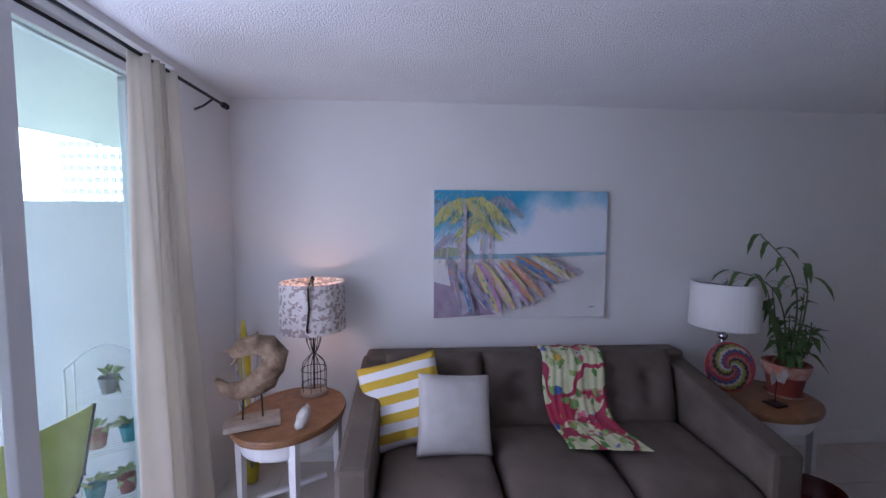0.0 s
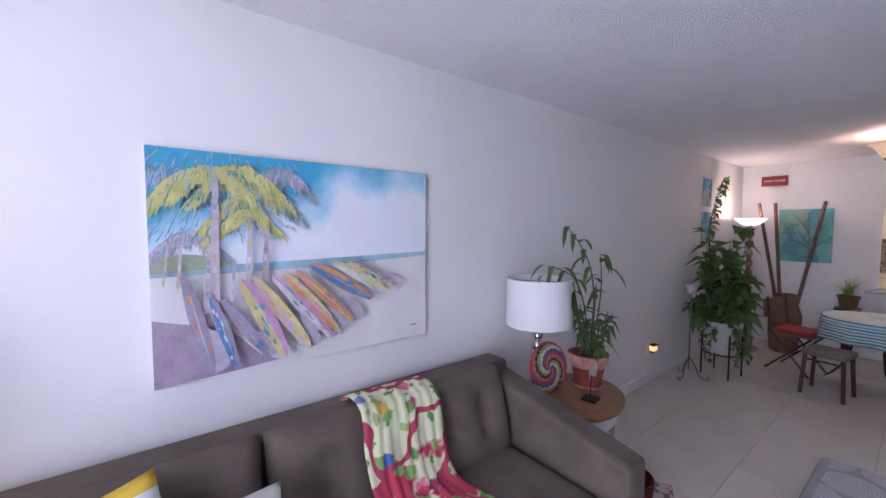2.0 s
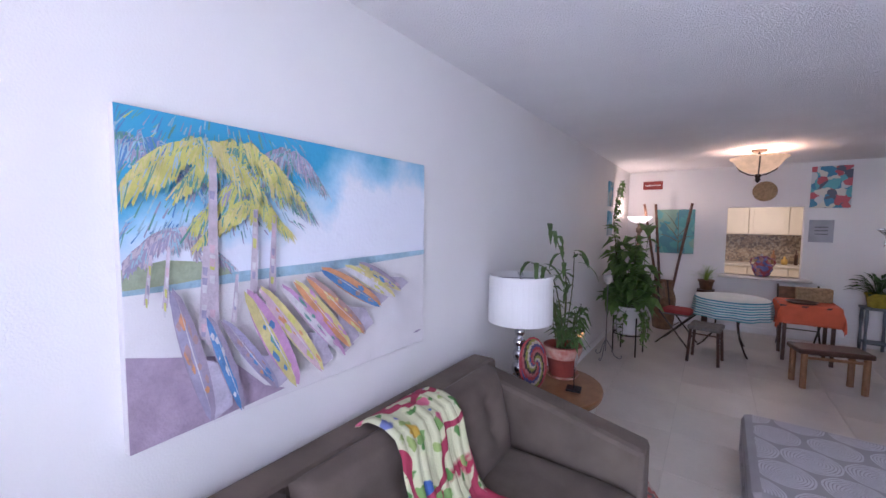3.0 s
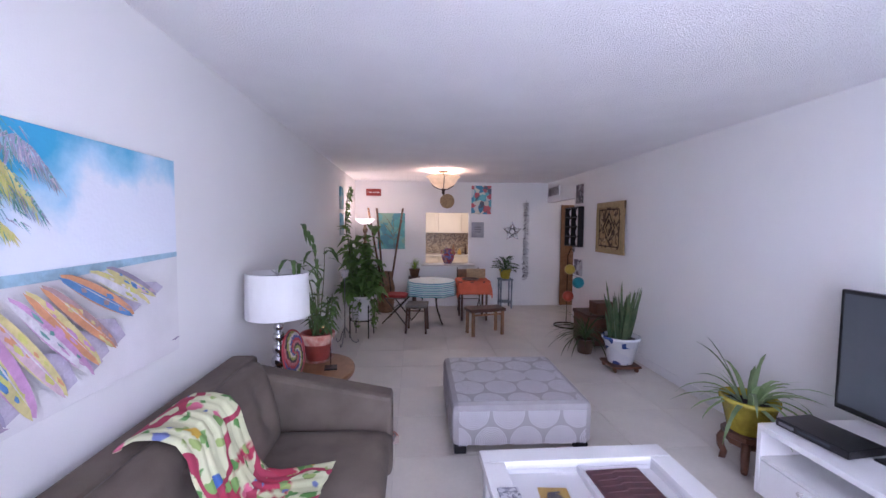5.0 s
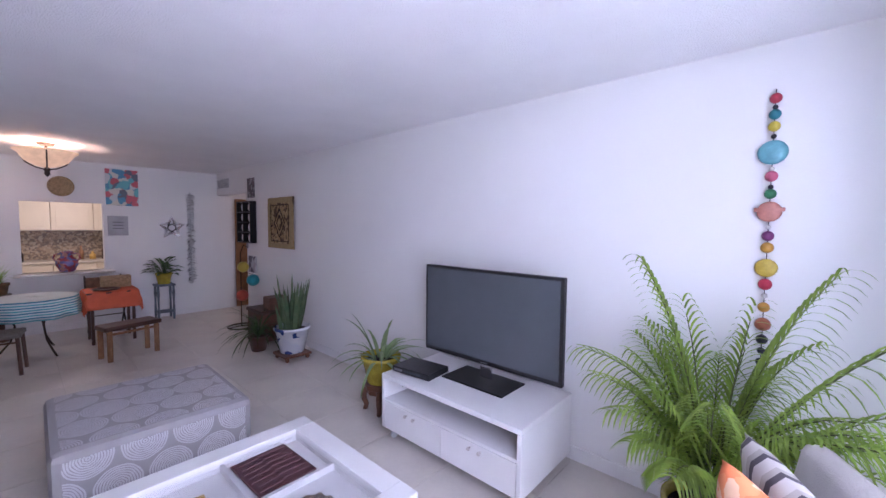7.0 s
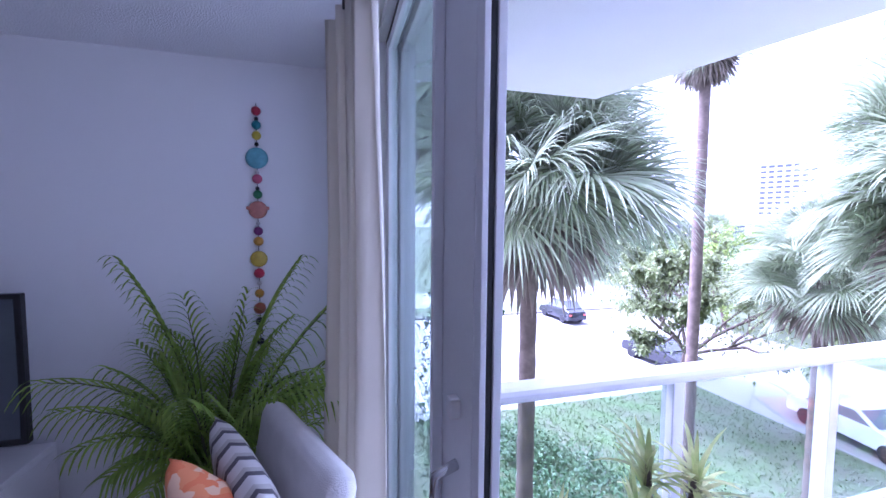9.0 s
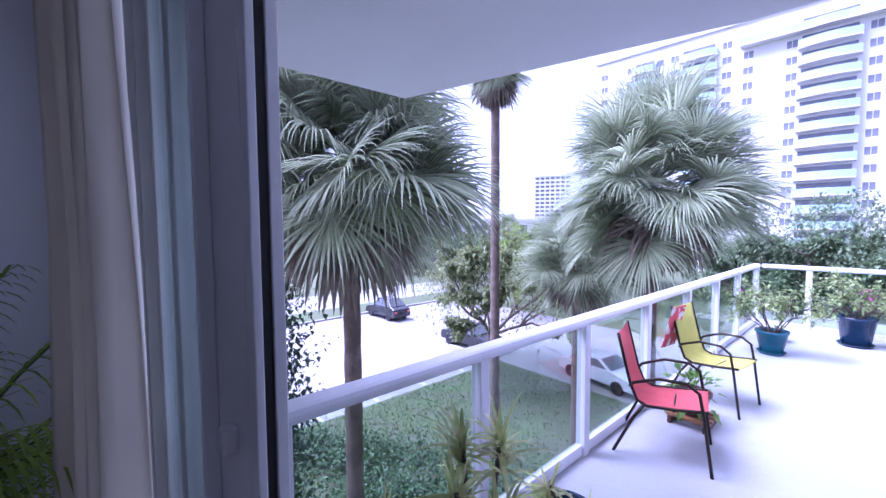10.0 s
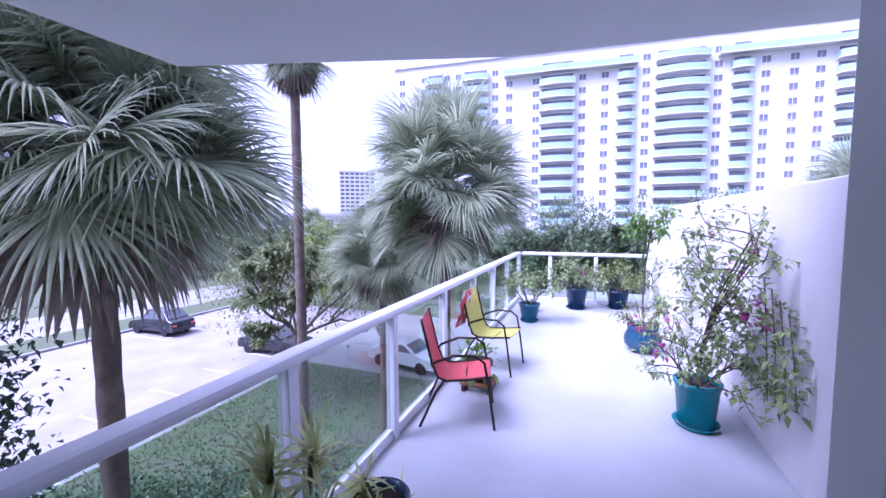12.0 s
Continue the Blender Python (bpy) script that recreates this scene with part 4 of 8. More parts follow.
# ---- beach painting ----
def painting_beach():
    w, h = 1.27, 0.925
    t = thing("painting", "large bright beach canvas with palms and surfboards", "painting", (0.0, 1.50, 1.062))
    part("canvas", bx(0.002, 0.038, 0, w, 0, h, 0.003), mat("canvas sand", (0.78, 0.76, 0.76), 0.7, var=0.08, scale=5, bump=0.25, bscale=250), t)
    sky_m = mat("painted sky", (0.04, 0.34, 0.56), 0.6, var=0.2, scale=5, bump=0.2, bscale=60)
    nt = sky_m.node_tree
    p = nt.nodes["Principled BSDF"]
    tc, sp, nz, ma = (nt.nodes.new(k) for k in ("ShaderNodeTexCoord", "ShaderNodeSeparateXYZ", "ShaderNodeTexNoise", "ShaderNodeMath"))
    nz.inputs["Scale"].default_value, nz.inputs["Detail"].default_value = 3.4, 6
    ma.operation = 'MULTIPLY_ADD'
    ma.inputs[1].default_value = 0.62
    cr = nt.nodes.new("ShaderNodeValToRGB")
    cr.color_ramp.elements.new(0.5)
    for e, (q, c) in zip(cr.color_ramp.elements, ((0.98, (0.74, 0.77, 0.84)), (1.08, (0.36, 0.60, 0.76)), (1.20, (0.05, 0.36, 0.58)))):
        e.position, e.color = (q - 0.7) / 0.8, (*c, 1)
    mr = nt.nodes.new("ShaderNodeMapRange")
    mr.inputs["From Min"].default_value, mr.inputs["From Max"].default_value = 0.7, 1.5
    nt.links.new(tc.outputs["Object"], sp.inputs[0])
    nt.links.new(tc.outputs["Object"], nz.inputs["Vector"])
    nt.links.new(nz.outputs["Fac"], ma.inputs[0])
    nt.links.new(sp.outputs["Z"], ma.inputs[2])
    cloud, less = nt.nodes.new("ShaderNodeMapRange"), nt.nodes.new("ShaderNodeMath")
    cloud.inputs["From Min"].default_value, cloud.inputs["From Max"].default_value = 0.15, 1.2
    cloud.inputs["To Min"].default_value, cloud.inputs["To Max"].default_value = -0.2, 0.14
    less.operation = 'SUBTRACT'
    nt.links.new(sp.outputs["Y"], cloud.inputs["Value"])
    nt.links.new(ma.outputs[0], less.inputs[0])
    nt.links.new(cloud.outputs["Result"], less.inputs[1])
    nt.links.new(less.outputs[0], mr.inputs["Value"])
    nt.links.new(mr.outputs["Result"], cr.inputs["Fac"])
    nt.links.new(cr.outputs["Color"], p.inputs["Base Color"])
    flatc = {k: mat("paint " + k, c, 0.55, var=0.25, scale=14, bump=0.3, bscale=90) for k, c in dict(
        sea=(0.40, 0.62, 0.74), lilac=(0.46, 0.36, 0.47), trunk=(0.66, 0.57, 0.64), lime=(0.68, 0.67, 0.18), green=(0.16, 0.40, 0.34), violet=(0.42, 0.39, 0.54), shade=(0.58, 0.53, 0.64),
        yellow=(0.76, 0.68, 0.28), magenta=(0.66, 0.36, 0.60), orange=(0.76, 0.36, 0.17), blue=(0.12, 0.30, 0.60), brown=(0.48, 0.32, 0.31), white=(0.78, 0.76, 0.78), pink=(0.74, 0.52, 0.60), grey=(0.40, 0.34, 0.44), isle=(0.44, 0.52, 0.34)).items()}
    keys = list(flatc)
    bm = bmesh.new()
    lay = [0.0385]

    def q(u, v, dx=0.0):
        return (lay[0] + dx, max(0.002, min(w - 0.002, u * w)), max(0.002, min(h - 0.002, (1 - v) * h)))

    def poly(uv, key, up=0.0003):
        lay[0] += up
        f = flat(bm, [q(*p_) for p_ in uv])
        f.material_index = 1 + keys.index(key)
        f.normal_update()
        if f.normal.x < 0:
            f.normal_flip()
    f = flat(bm, [q(0, 0.52), q(1, 0.50), q(1, 0), q(0, 0)])
    poly([(0, 0.535), (0.5, 0.53), (1, 0.50), (1, 0.475), (0.5, 0.49), (0, 0.50)], "sea")
    poly([(0, 0.52), (0, 0.46), (0.08, 0.44), (0.2, 0.46), (0.22, 0.50), (0.1, 0.515)], "isle")
    poly([(0, 1), (0, 0.71), (0.08, 0.74), (0.2, 0.78), (0.3, 0.93), (0.36, 0.97), (0.2, 0.985)], "lilac")
    rnd = random.Random(11)
    for k in range(420):
        u, v = 0.42 * rnd.random() ** 1.2, 0.36 * rnd.random()
        ln, wd = rnd.uniform(0.015, 0.05), rnd.uniform(0.0015, 0.004)
        poly([(u, v), (u + wd, v - 0.003), (u + (u - 0.2) * 0.10 + wd, v + ln), (u + (u - 0.2) * 0.10, v + ln * 0.9)], rnd.choices(["green", "violet", "sea", "blue", "lime"], [4, 4, 4, 3, 1])[0], 0.000003)
    for cu, cv, n, ln, cols in ((0.04, 0.10, 9, 0.20, ["green", "blue", "sea", "violet"]), (0.10, 0.36, 9, 0.15, ["violet", "grey", "sea", "trunk"]), (0.38, 0.07, 9, 0.20, ["violet", "green", "trunk", "grey", "sea"]), (0.31, 0.16, 10, 0.22, ["green", "sea", "lime", "violet"]), (0.27, 0.26, 9, 0.16, ["lime", "yellow", "green", "lime"]), (0.24, 0.08, 11, 0.22, ["lime", "yellow", "lime", "green"]), (0.155, 0.09, 12, 0.22, ["lime", "yellow", "lime", "green", "sea"])):
        for k in range(n):
            a = -0.35 + (math.pi + 0.7) * k / (n - 1) + rnd.uniform(-0.12, 0.12)
            l = ln * rnd.uniform(0.65, 1.0)
            lead = rnd.choice(cols)
            for i in range(84):
                s = (i + rnd.random()) / 84
                pu = cu + math.cos(a) * l * 0.85 * s
                pv = cv - math.sin(a) * l * 0.42 * s * (1 - s) * 2.2 + l * (0.35 + 0.55 * abs(math.cos(a))) * s * s * 0.9
                hang = ln * rnd.uniform(0.12, 0.5) * (0.6 + s * (1 - s) * 2)
                du, dv = math.cos(a) * hang * 0.35 + rnd.uniform(-0.012, 0.012), hang
                wd = rnd.uniform(0.0012, 0.0034)
                poly([(pu - wd, pv), (pu + wd, pv - 0.004), (pu + du + wd * 0.6, pv + dv), (pu + du - wd * 0.3, pv + dv * 0.9)], lead if rnd.random() < 0.42 else rnd.choice(cols), 0.000004)
    for (u, v0, v1, wd) in ((0.065, 0.4, 0.58, 0.006), (0.155, 0.12, 0.72, 0.016), (0.135, 0.4, 0.7, 0.014), (0.255, 0.28, 0.6, 0.012), (0.305, 0.3, 0.58, 0.012), (0.205, 0.5, 0.66, 0.007), (0.03, 0.42, 0.56, 0.005)):
        poly([(u + 0.012, v0), (u + 0.012 + wd, v0), (u + wd * 1.4, v1), (u - wd * 0.4, v1)], "trunk")
        for k in range(7):
            s = rnd.uniform(0, 1)
            v = v0 + (v1 - v0) * s
            uu = u + 0.012 * (1 - s)
            poly([(uu, v), (uu + wd * 0.8, v + 0.004), (uu + wd * 0.6, v + 0.03), (uu, v + 0.025)], rnd.choice(["white", "pink", "violet", "lime"]), 0.0002)

    def board(u0, v0, u1, v1, wd, c1, c2, dots):
        n = 12
        du, dv = u1 - u0, v1 - v0
        ln = math.hypot(du, dv)
        nu, nv = -dv / ln * 0.72, du / ln
        for off, key, ww in ((0, c1, wd), (0.25, c2, wd * 0.55)):
            pts = []
            for i in range(n + 1):
                s = i / n
                e = math.sin(math.pi * s) ** 0.5 * ww / 2
                pts.append((u0 + du * s + nu * (e + off * wd * 0.6), v0 + dv * s + nv * (e + off * wd * 0.6)))
            for i in range(n, -1, -1):
                s = i / n
                e = math.sin(math.pi * s) ** 0.5 * ww / 2
                pts.append((u0 + du * s - nu * (e - off * wd * 0.6), v0 + dv * s - nv * (e - off * wd * 0.6)))
            poly(pts, key)
        for k in range(11):
            s = rnd.uniform(0.15, 0.82)
            off = rnd.uniform(-0.3, 0.3) * wd
            r, w = rnd.uniform(0.05, 0.14), rnd.uniform(0.06, 0.16) * wd
            ends = [(u0 + du * q + nu * (off + e), v0 + dv * q + nv * (off + e)) for q, e in ((s, -w * 0.4), (s + r * 0.5, -w), (s + r, -w * 0.3), (s + r, w * 0.4), (s + r * 0.4, w))]
            poly(ends, rnd.choice(dots), 0.0001)
        poly([(u0 + du * 0.04 - nu * wd * 0.05, v0 + dv * 0.04), (u0 + du * 0.5 - nu * wd * 0.02, v0 + dv * 0.5), (u1 - du * 0.06, v1 - dv * 0.06), (u0 + du * 0.5 + nu * wd * 0.05, v0 + dv * 0.5 + nv * wd * 0.05)], "white", 0.0001)

    for u0, v0, u1, v1 in ((0.61, 0.50, 0.82, 0.665), (0.46, 0.505, 0.71, 0.72), (0.41, 0.53, 0.635, 0.83), (0.37, 0.54, 0.57, 0.87), (0.33, 0.55, 0.545, 0.90), (0.27, 0.545, 0.46, 0.93), (0.18, 0.64, 0.32, 0.94), (0.08, 0.52, 0.155, 0.97)):
        poly([(u0 + (u1 - u0) * 0.5, v0 + (v1 - v0) * 0.5), (u0 + (u1 - u0) * 0.8 + 0.05, v0 + (v1 - v0) * 0.62), (u1 + 0.045, v1 - 0.03), (u1, v1)], "shade", 0.0001)
    board(0.08, 0.52, 0.155, 0.97, 0.06, "grey", "violet", ["brown", "orange"])
    board(0.15, 0.62, 0.225, 0.97, 0.05, "grey", "blue", ["blue", "white"])
    board(0.18, 0.64, 0.32, 0.94, 0.05, "violet", "grey", ["brown", "orange", "blue"])
    board(0.61, 0.50, 0.82, 0.665, 0.055, "grey", "yellow", ["pink", "blue"])
    board(0.55, 0.505, 0.785, 0.695, 0.06, "yellow", "white", ["lime", "white"])
    board(0.46, 0.505, 0.71, 0.72, 0.07, "orange", "blue", ["blue", "brown"])
    board(0.41, 0.53, 0.635, 0.83, 0.06, "brown", "orange", ["orange", "yellow"])
    board(0.37, 0.54, 0.57, 0.87, 0.06, "yellow", "orange", ["orange", "magenta"])
    board(0.33, 0.55, 0.545, 0.90, 0.055, "magenta", "white", ["magenta", "green"])
    board(0.27, 0.545, 0.46, 0.93, 0.065, "yellow", "pink", ["lime", "orange"])
    board(0.235, 0.55, 0.375, 0.95, 0.085, "magenta", "yellow", ["lime", "blue", "green"])
    poly([(0.875, 0.905), (0.9, 0.897), (0.925, 0.9), (0.9, 0.91)], "grey")
    pic = part("picture", bm, [sky_m] + [flatc[k] for k in keys], t, "painted palms, boards, sea and sand")


painting_beach()


# ---- television side ----
def tv_console():
    t = thing("tv_console", "low white tv console on casters with two drawers", "cabinet", (0, 0, 0))
    x0, x1, y0, y1, z0, z1 = 3.285, 3.955, 1.665, 2.905, 0.085, 0.51
    for nm, b in (("top", (x0, x1, y0, y1, z1 - 0.035, z1)), ("side_panel", (x0, x1, y0, y0 + 0.03, z0, z1 - 0.035)), ("side_panel", (x0, x1, y1 - 0.03, y1, z0, z1 - 0.035)),
                  ("shelf", (x0 + 0.005, x1, y0 + 0.03, y1 - 0.03, 0.30, 0.32)), ("bottom", (x0 + 0.02, x1, y0 + 0.03, y1 - 0.03, z0, z0 + 0.02)),
                  ("back_panel", (x1 - 0.01, x1, y0 + 0.03, y1 - 0.03, 0.32, z1 - 0.035))):
        part(nm, bx(*b, 0.003), M_white, t)
    ym = (y0 + y1) / 2
    for a, b in ((y0 + 0.033, ym - 0.002), (ym + 0.002, y1 - 0.033)):
        d = part("drawer", bx(x0, x0 + 0.018, a, b, z0 + 0.003, 0.297, 0.003), M_white, t)
        for y in ((a + b) / 2 - 0.04, (a + b) / 2 + 0.04):
            k = part("knob", turned([(0.007, 0), (0.007, 0.012), (0.013, 0.018), (0.011, 0.026)], n=12), M_stone, d)
            k.matrix_basis = pose(x0, y, 0.262, 0, -90, 0)
    for x in (x0 + 0.06, x1 - 0.06):
        for y in (y0 + 0.08, y1 - 0.08):
            c = part("caster", bx(x - 0.016, x + 0.016, y - 0.02, y + 0.02, 0.05, z0, 0.003), M_steel, t)
            wh = part("wheel", turned([(0.028, -0.011), (0.03, -0.008), (0.03, 0.008), (0.028, 0.011)], n=16), M_alu_grey, c)
            wh.matrix_basis = pose(x, y, 0.03, 90, 0, 0)


tv_console()


def television():
    t = thing("television", "large black flat-screen television on a glossy stand", "television", (3.73, 2.24, 0.511))
    part("bezel", bx(-0.018, 0.022, -0.61, 0.61, 0.115, 0.825, 0.006), M_plastic, t)
    part("screen", bx(-0.0215, -0.0183, -0.588, 0.588, 0.15, 0.803), M_screen, t)
    part("back", bx(0.022, 0.05, -0.4, 0.4, 0.2, 0.7, 0.01), M_plastic, t)
    part("neck", bx(0.0, 0.025, -0.05, 0.05, 0.012, 0.12, 0.006), M_chrome, t)
    part("stand", bx(-0.19, 0.12, -0.27, 0.27, 0, 0.012, 0.005), M_plastic, t)
    part("badge", bx(-0.0205, -0.0175, -0.03, 0.03, 0.127, 0.135), M_steel, t)


television()
t = thing("disc_player", "slim black disc player lying on the console", "player", (3.50, 2.70, 0.511), 6)
part("case", bx(-0.12, 0.13, -0.18, 0.18, 0.005, 0.05, 0.004), M_plastic, t)
part("tray", bx(-0.123, -0.119, -0.1, 0.06, 0.025, 0.036), M_screen, t)
part("display", bx(-0.123, -0.119, 0.08, 0.16, 0.018, 0.036), M_steel, t)


def carved_stand(parent, r, h, material):
    part("top", turned([(r * 0.95, h - 0.04), (r, h - 0.035), (r, h - 0.008), (r * 0.96, h)], n=8), material, parent)
    part("apron", turned([(r * 0.82, h - 0.09), (r * 0.86, h - 0.04)], n=8), material, parent)
    for k in range(4):
        a = radians(45 + 90 * k)
        c, s_ = math.cos(a), math.sin(a)
        bm = bmesh.new()
        tube(bm, [(c * q, s_ * q, z) for q, z in ((r * 0.8, h - 0.05), (r * 0.98, h - 0.10), (r * 0.96, h * 0.4), (r * 0.82, 0.06), (r * 0.86, 0.022), (r * 1.0, 0.024))], 0.028, 8, taper=0.02)
        part("leg", bm, material, parent, smooth=True)


def aloe():
    t = thing("potted_plant", "spiky aloe in a yellow pot on carved stand", "plant", (3.56, 3.26, 0))
    carved_stand(t, 0.155, 0.26, M_red_wood)
    pot(t, 0.12, 0.165, 0.24, M_yellow_pot, 0.262)
    rnd = random.Random(6)
    bm = bmesh.new()
    for k in range(34):
        a = rnd.uniform(0, 2 * math.pi)
        el = rnd.uniform(0.25, 1.35)
        blade(bm, (0.05 * math.cos(a), 0.05 * math.sin(a), 0.45), (math.cos(a) * math.cos(el), math.sin(a) * math.cos(el), math.sin(el)), rnd.uniform(0.28, 0.52), 0.034, rnd.uniform(0.9, 2.2), 8, 0, 0.3)
    part("foliage", bm, M_leaf_aloe, t)


aloe()


def snake_plant():
    t = thing("potted_plant", "snake plant in blue-white porcelain pot on dolly", "plant", (3.66, 5.12, 0))
    d = part("dolly", bx(-0.17, 0.17, -0.17, 0.17, 0.055, 0.085, 0.006), M_red_wood, t)
    for x in (-0.13, 0.13):
        for y in (-0.13, 0.13):
            wh = part("wheel", turned([(0.024, -0.01), (0.026, 0), (0.024, 0.01)], n=12), M_red_wood, d)
            wh.matrix_basis = pose(x, y, 0.027, 90, 0, 0)
    pot(t, 0.14, 0.205, 0.32, M_bluewhite, 0.086)
    rnd = random.Random(9)
    bm = bmesh.new()
    for k in range(44):
        a, r = rnd.uniform(0, 2 * math.pi), rnd.uniform(0, 0.15)
        blade(bm, (r * math.cos(a), r * math.sin(a), 0.36), (math.cos(a) * 0.26, math.sin(a) * 0.26, 1), rnd.uniform(0.35, 0.68), 0.055, 0.05, 6, 0, 0.0, 0.05, rnd.uniform(-1.5, 1.5))
    part("foliage", bm, M_leaf_snake, t)


snake_plant()
t = thing("potted_plant", "dark trailing spider plant before a wooden chest", "plant", (3.50, 5.72, 0))
pot(t, 0.09, 0.12, 0.2, M_dark_wood, 0.0)
rnd = random.Random(21)
bm = bmesh.new()
for k in range(60):
    a, el = rnd.uniform(0, 2 * math.pi), rnd.uniform(0.5, 1.3)
    blade(bm, (0, 0, 0.18), (math.cos(a) * math.cos(el), math.sin(a) * math.cos(el), math.sin(el)), rnd.uniform(0.35, 0.62), 0.022, rnd.uniform(1.6, 2.8), 8)
part("foliage", bm, M_leaf, t)


def chest():
    t = thing("chest", "small red-brown carved wooden chest with slanted lid", "chest", (3.80, 6.12, 0))
    part("body", bx(-0.19, 0.2, -0.24, 0.24, 0.03, 0.42, 0.01), M_red_wood, t)
    part("lid", bx(-0.205, 0.205, -0.255, 0.255, 0.42, 0.47, 0.01), M_dark_wood, t)
    for y in (-0.2, 0.2):
        for x in (-0.16, 0.16):
            part("foot", turned([(0.02, 0), (0.03, 0.03)], n=10, cx=x, cy=y), M_dark_wood, t)
    part("panel", bx(-0.198, -0.19, -0.18, 0.18, 0.09, 0.36, 0.006), M_dark_wood, t)
    part("box", bx(-0.08, 0.19, -0.26, -0.02, 0.47, 0.64, 0.01), M_red_wood, t)


chest()


def wall_rug():
    t = thing("wall_hanging", "gold and brown woven rug hung on the wall", "wall hanging", (W, 6.11, 1.31))
    bm = bmesh.new()
    n = 14
    rows = [[bm.verts.new((-0.012 - 0.010 * abs(math.sin(u * 5 + v * 3)) - 0.03 * (1 - v) * abs(u - 0.5), (u - 0.5) * (0.76 + 0.05 * (1 - v)), v * 0.74)) for u in (i / n for i in range(n + 1))] for v in (j / n for j in range(n + 1))]
    for a, b in zip(rows, rows[1:]):
        for i in range(n):
            bm.faces.new((a[i], a[i + 1], b[i + 1], b[i]))
    ob = part("weave", bm, M_kilim, t)
    ob.modifiers.new("thick", 'SOLIDIFY').thickness = 0.006
    gold, dark = mat("gold wool", (0.42, 0.31, 0.14), 0.9, var=0.2, scale=30, bump=0.4), mat("dark brown wool", (0.05, 0.03, 0.02), 0.9, var=0.2, scale=30, bump=0.4)
    bm = bmesh.new()
    for y0_, y1_, z0, z1 in ((-0.38, 0.38, 0.66, 0.735), (-0.38, 0.38, 0.0, 0.07), (-0.39, -0.30, 0.07, 0.66), (0.30, 0.39, 0.07, 0.66)):
        box(bm, -0.046, -0.042, y0_, y1_, z0, z1)
    part("border", bm, gold, t)
    bm = bmesh.new()
    for y0_, y1_, z0, z1 in ((-0.28, 0.28, 0.62, 0.635), (-0.28, 0.28, 0.095, 0.11), (-0.285, -0.27, 0.11, 0.62), (0.27, 0.285, 0.11, 0.62)):
        box(bm, -0.051, -0.047, y0_, y1_, z0, z1)
    for r, c in ((0.16, 0), (0.09, 0)):
        pts = [(-0.05, 0, 0.37 + r * 1.3), (-0.05, r, 0.37), (-0.05, 0, 0.37 - r * 1.3), (-0.05, -r, 0.37), (-0.05, 0, 0.37 + r * 1.3)]
        tube(bm, pts, 0.008, 4)
    part("motif", bm, dark, t)


wall_rug()


def beads():
    t = thing("bead_string", "colourful hanging string of beads and charms", "ornament", (W - 0.02, 0.68, 0))
    part("cord", bar([(0, 0, 0.92), (0, 0, 2.36)], 0.002, n=5), M_black, t)
    seq = [(2.315, 0.026, "red"), (2.27, 0.012, "dark"), (2.235, 0.026, "teal"), (2.175, 0.026, "yellow"), (2.125, 0.012, "dark"), (2.045, 0.062, "aqua"), (1.96, 0.012, "pale"), (1.925, 0.028, "rose"), (1.87, 0.012, "dark"), (1.835, 0.026, "green"), (1.745, 0.052, "coral"), (1.665, 0.012, "pale"), (1.62, 0.026, "plum"), (1.56, 0.028, "amber"), (1.455, 0.048, "gold"), (1.37, 0.03, "red"), (1.31, 0.014, "pale"), (1.25, 0.026, "amber"), (1.16, 0.035, "rust"), (1.08, 0.026, "dark"), (1.02, 0.018, "dark"), (0.96, 0.022, "dark")]
    cols = dict(red=(0.5, 0.03, 0.06), teal=(0.02, 0.22, 0.26), yellow=(0.6, 0.48, 0.04), aqua=(0.16, 0.46, 0.52), pale=(0.6, 0.58, 0.55), rose=(0.6, 0.12, 0.2), green=(0.03, 0.2, 0.08), coral=(0.55, 0.22, 0.16), plum=(0.18, 0.03, 0.14), amber=(0.62, 0.32, 0.04), gold=(0.6, 0.44, 0.05), rust=(0.4, 0.12, 0.05), dark=(0.02, 0.02, 0.03))
    mats = {k: mat("bead " + k, c, 0.35, var=0.2, scale=30, bump=0.1) for k, c in cols.items()}
    for z, r, k in seq:
        bm = bmesh.new()
        bmesh.ops.create_uvsphere(bm, u_segments=12, v_segments=8, radius=r)
        if r > 0.04:
            bmesh.ops.scale(bm, vec=(0.25, 1, 1), verts=bm.verts)
            if k == "coral":
                box(bm, -0.01, 0.01, -0.062, 0.062, 0.0, 0.02, 0.004)
        bmesh.ops.translate(bm, vec=(0, 0, z), verts=bm.verts)
        part("bead", bm, mats[k], t, smooth=True)


beads()


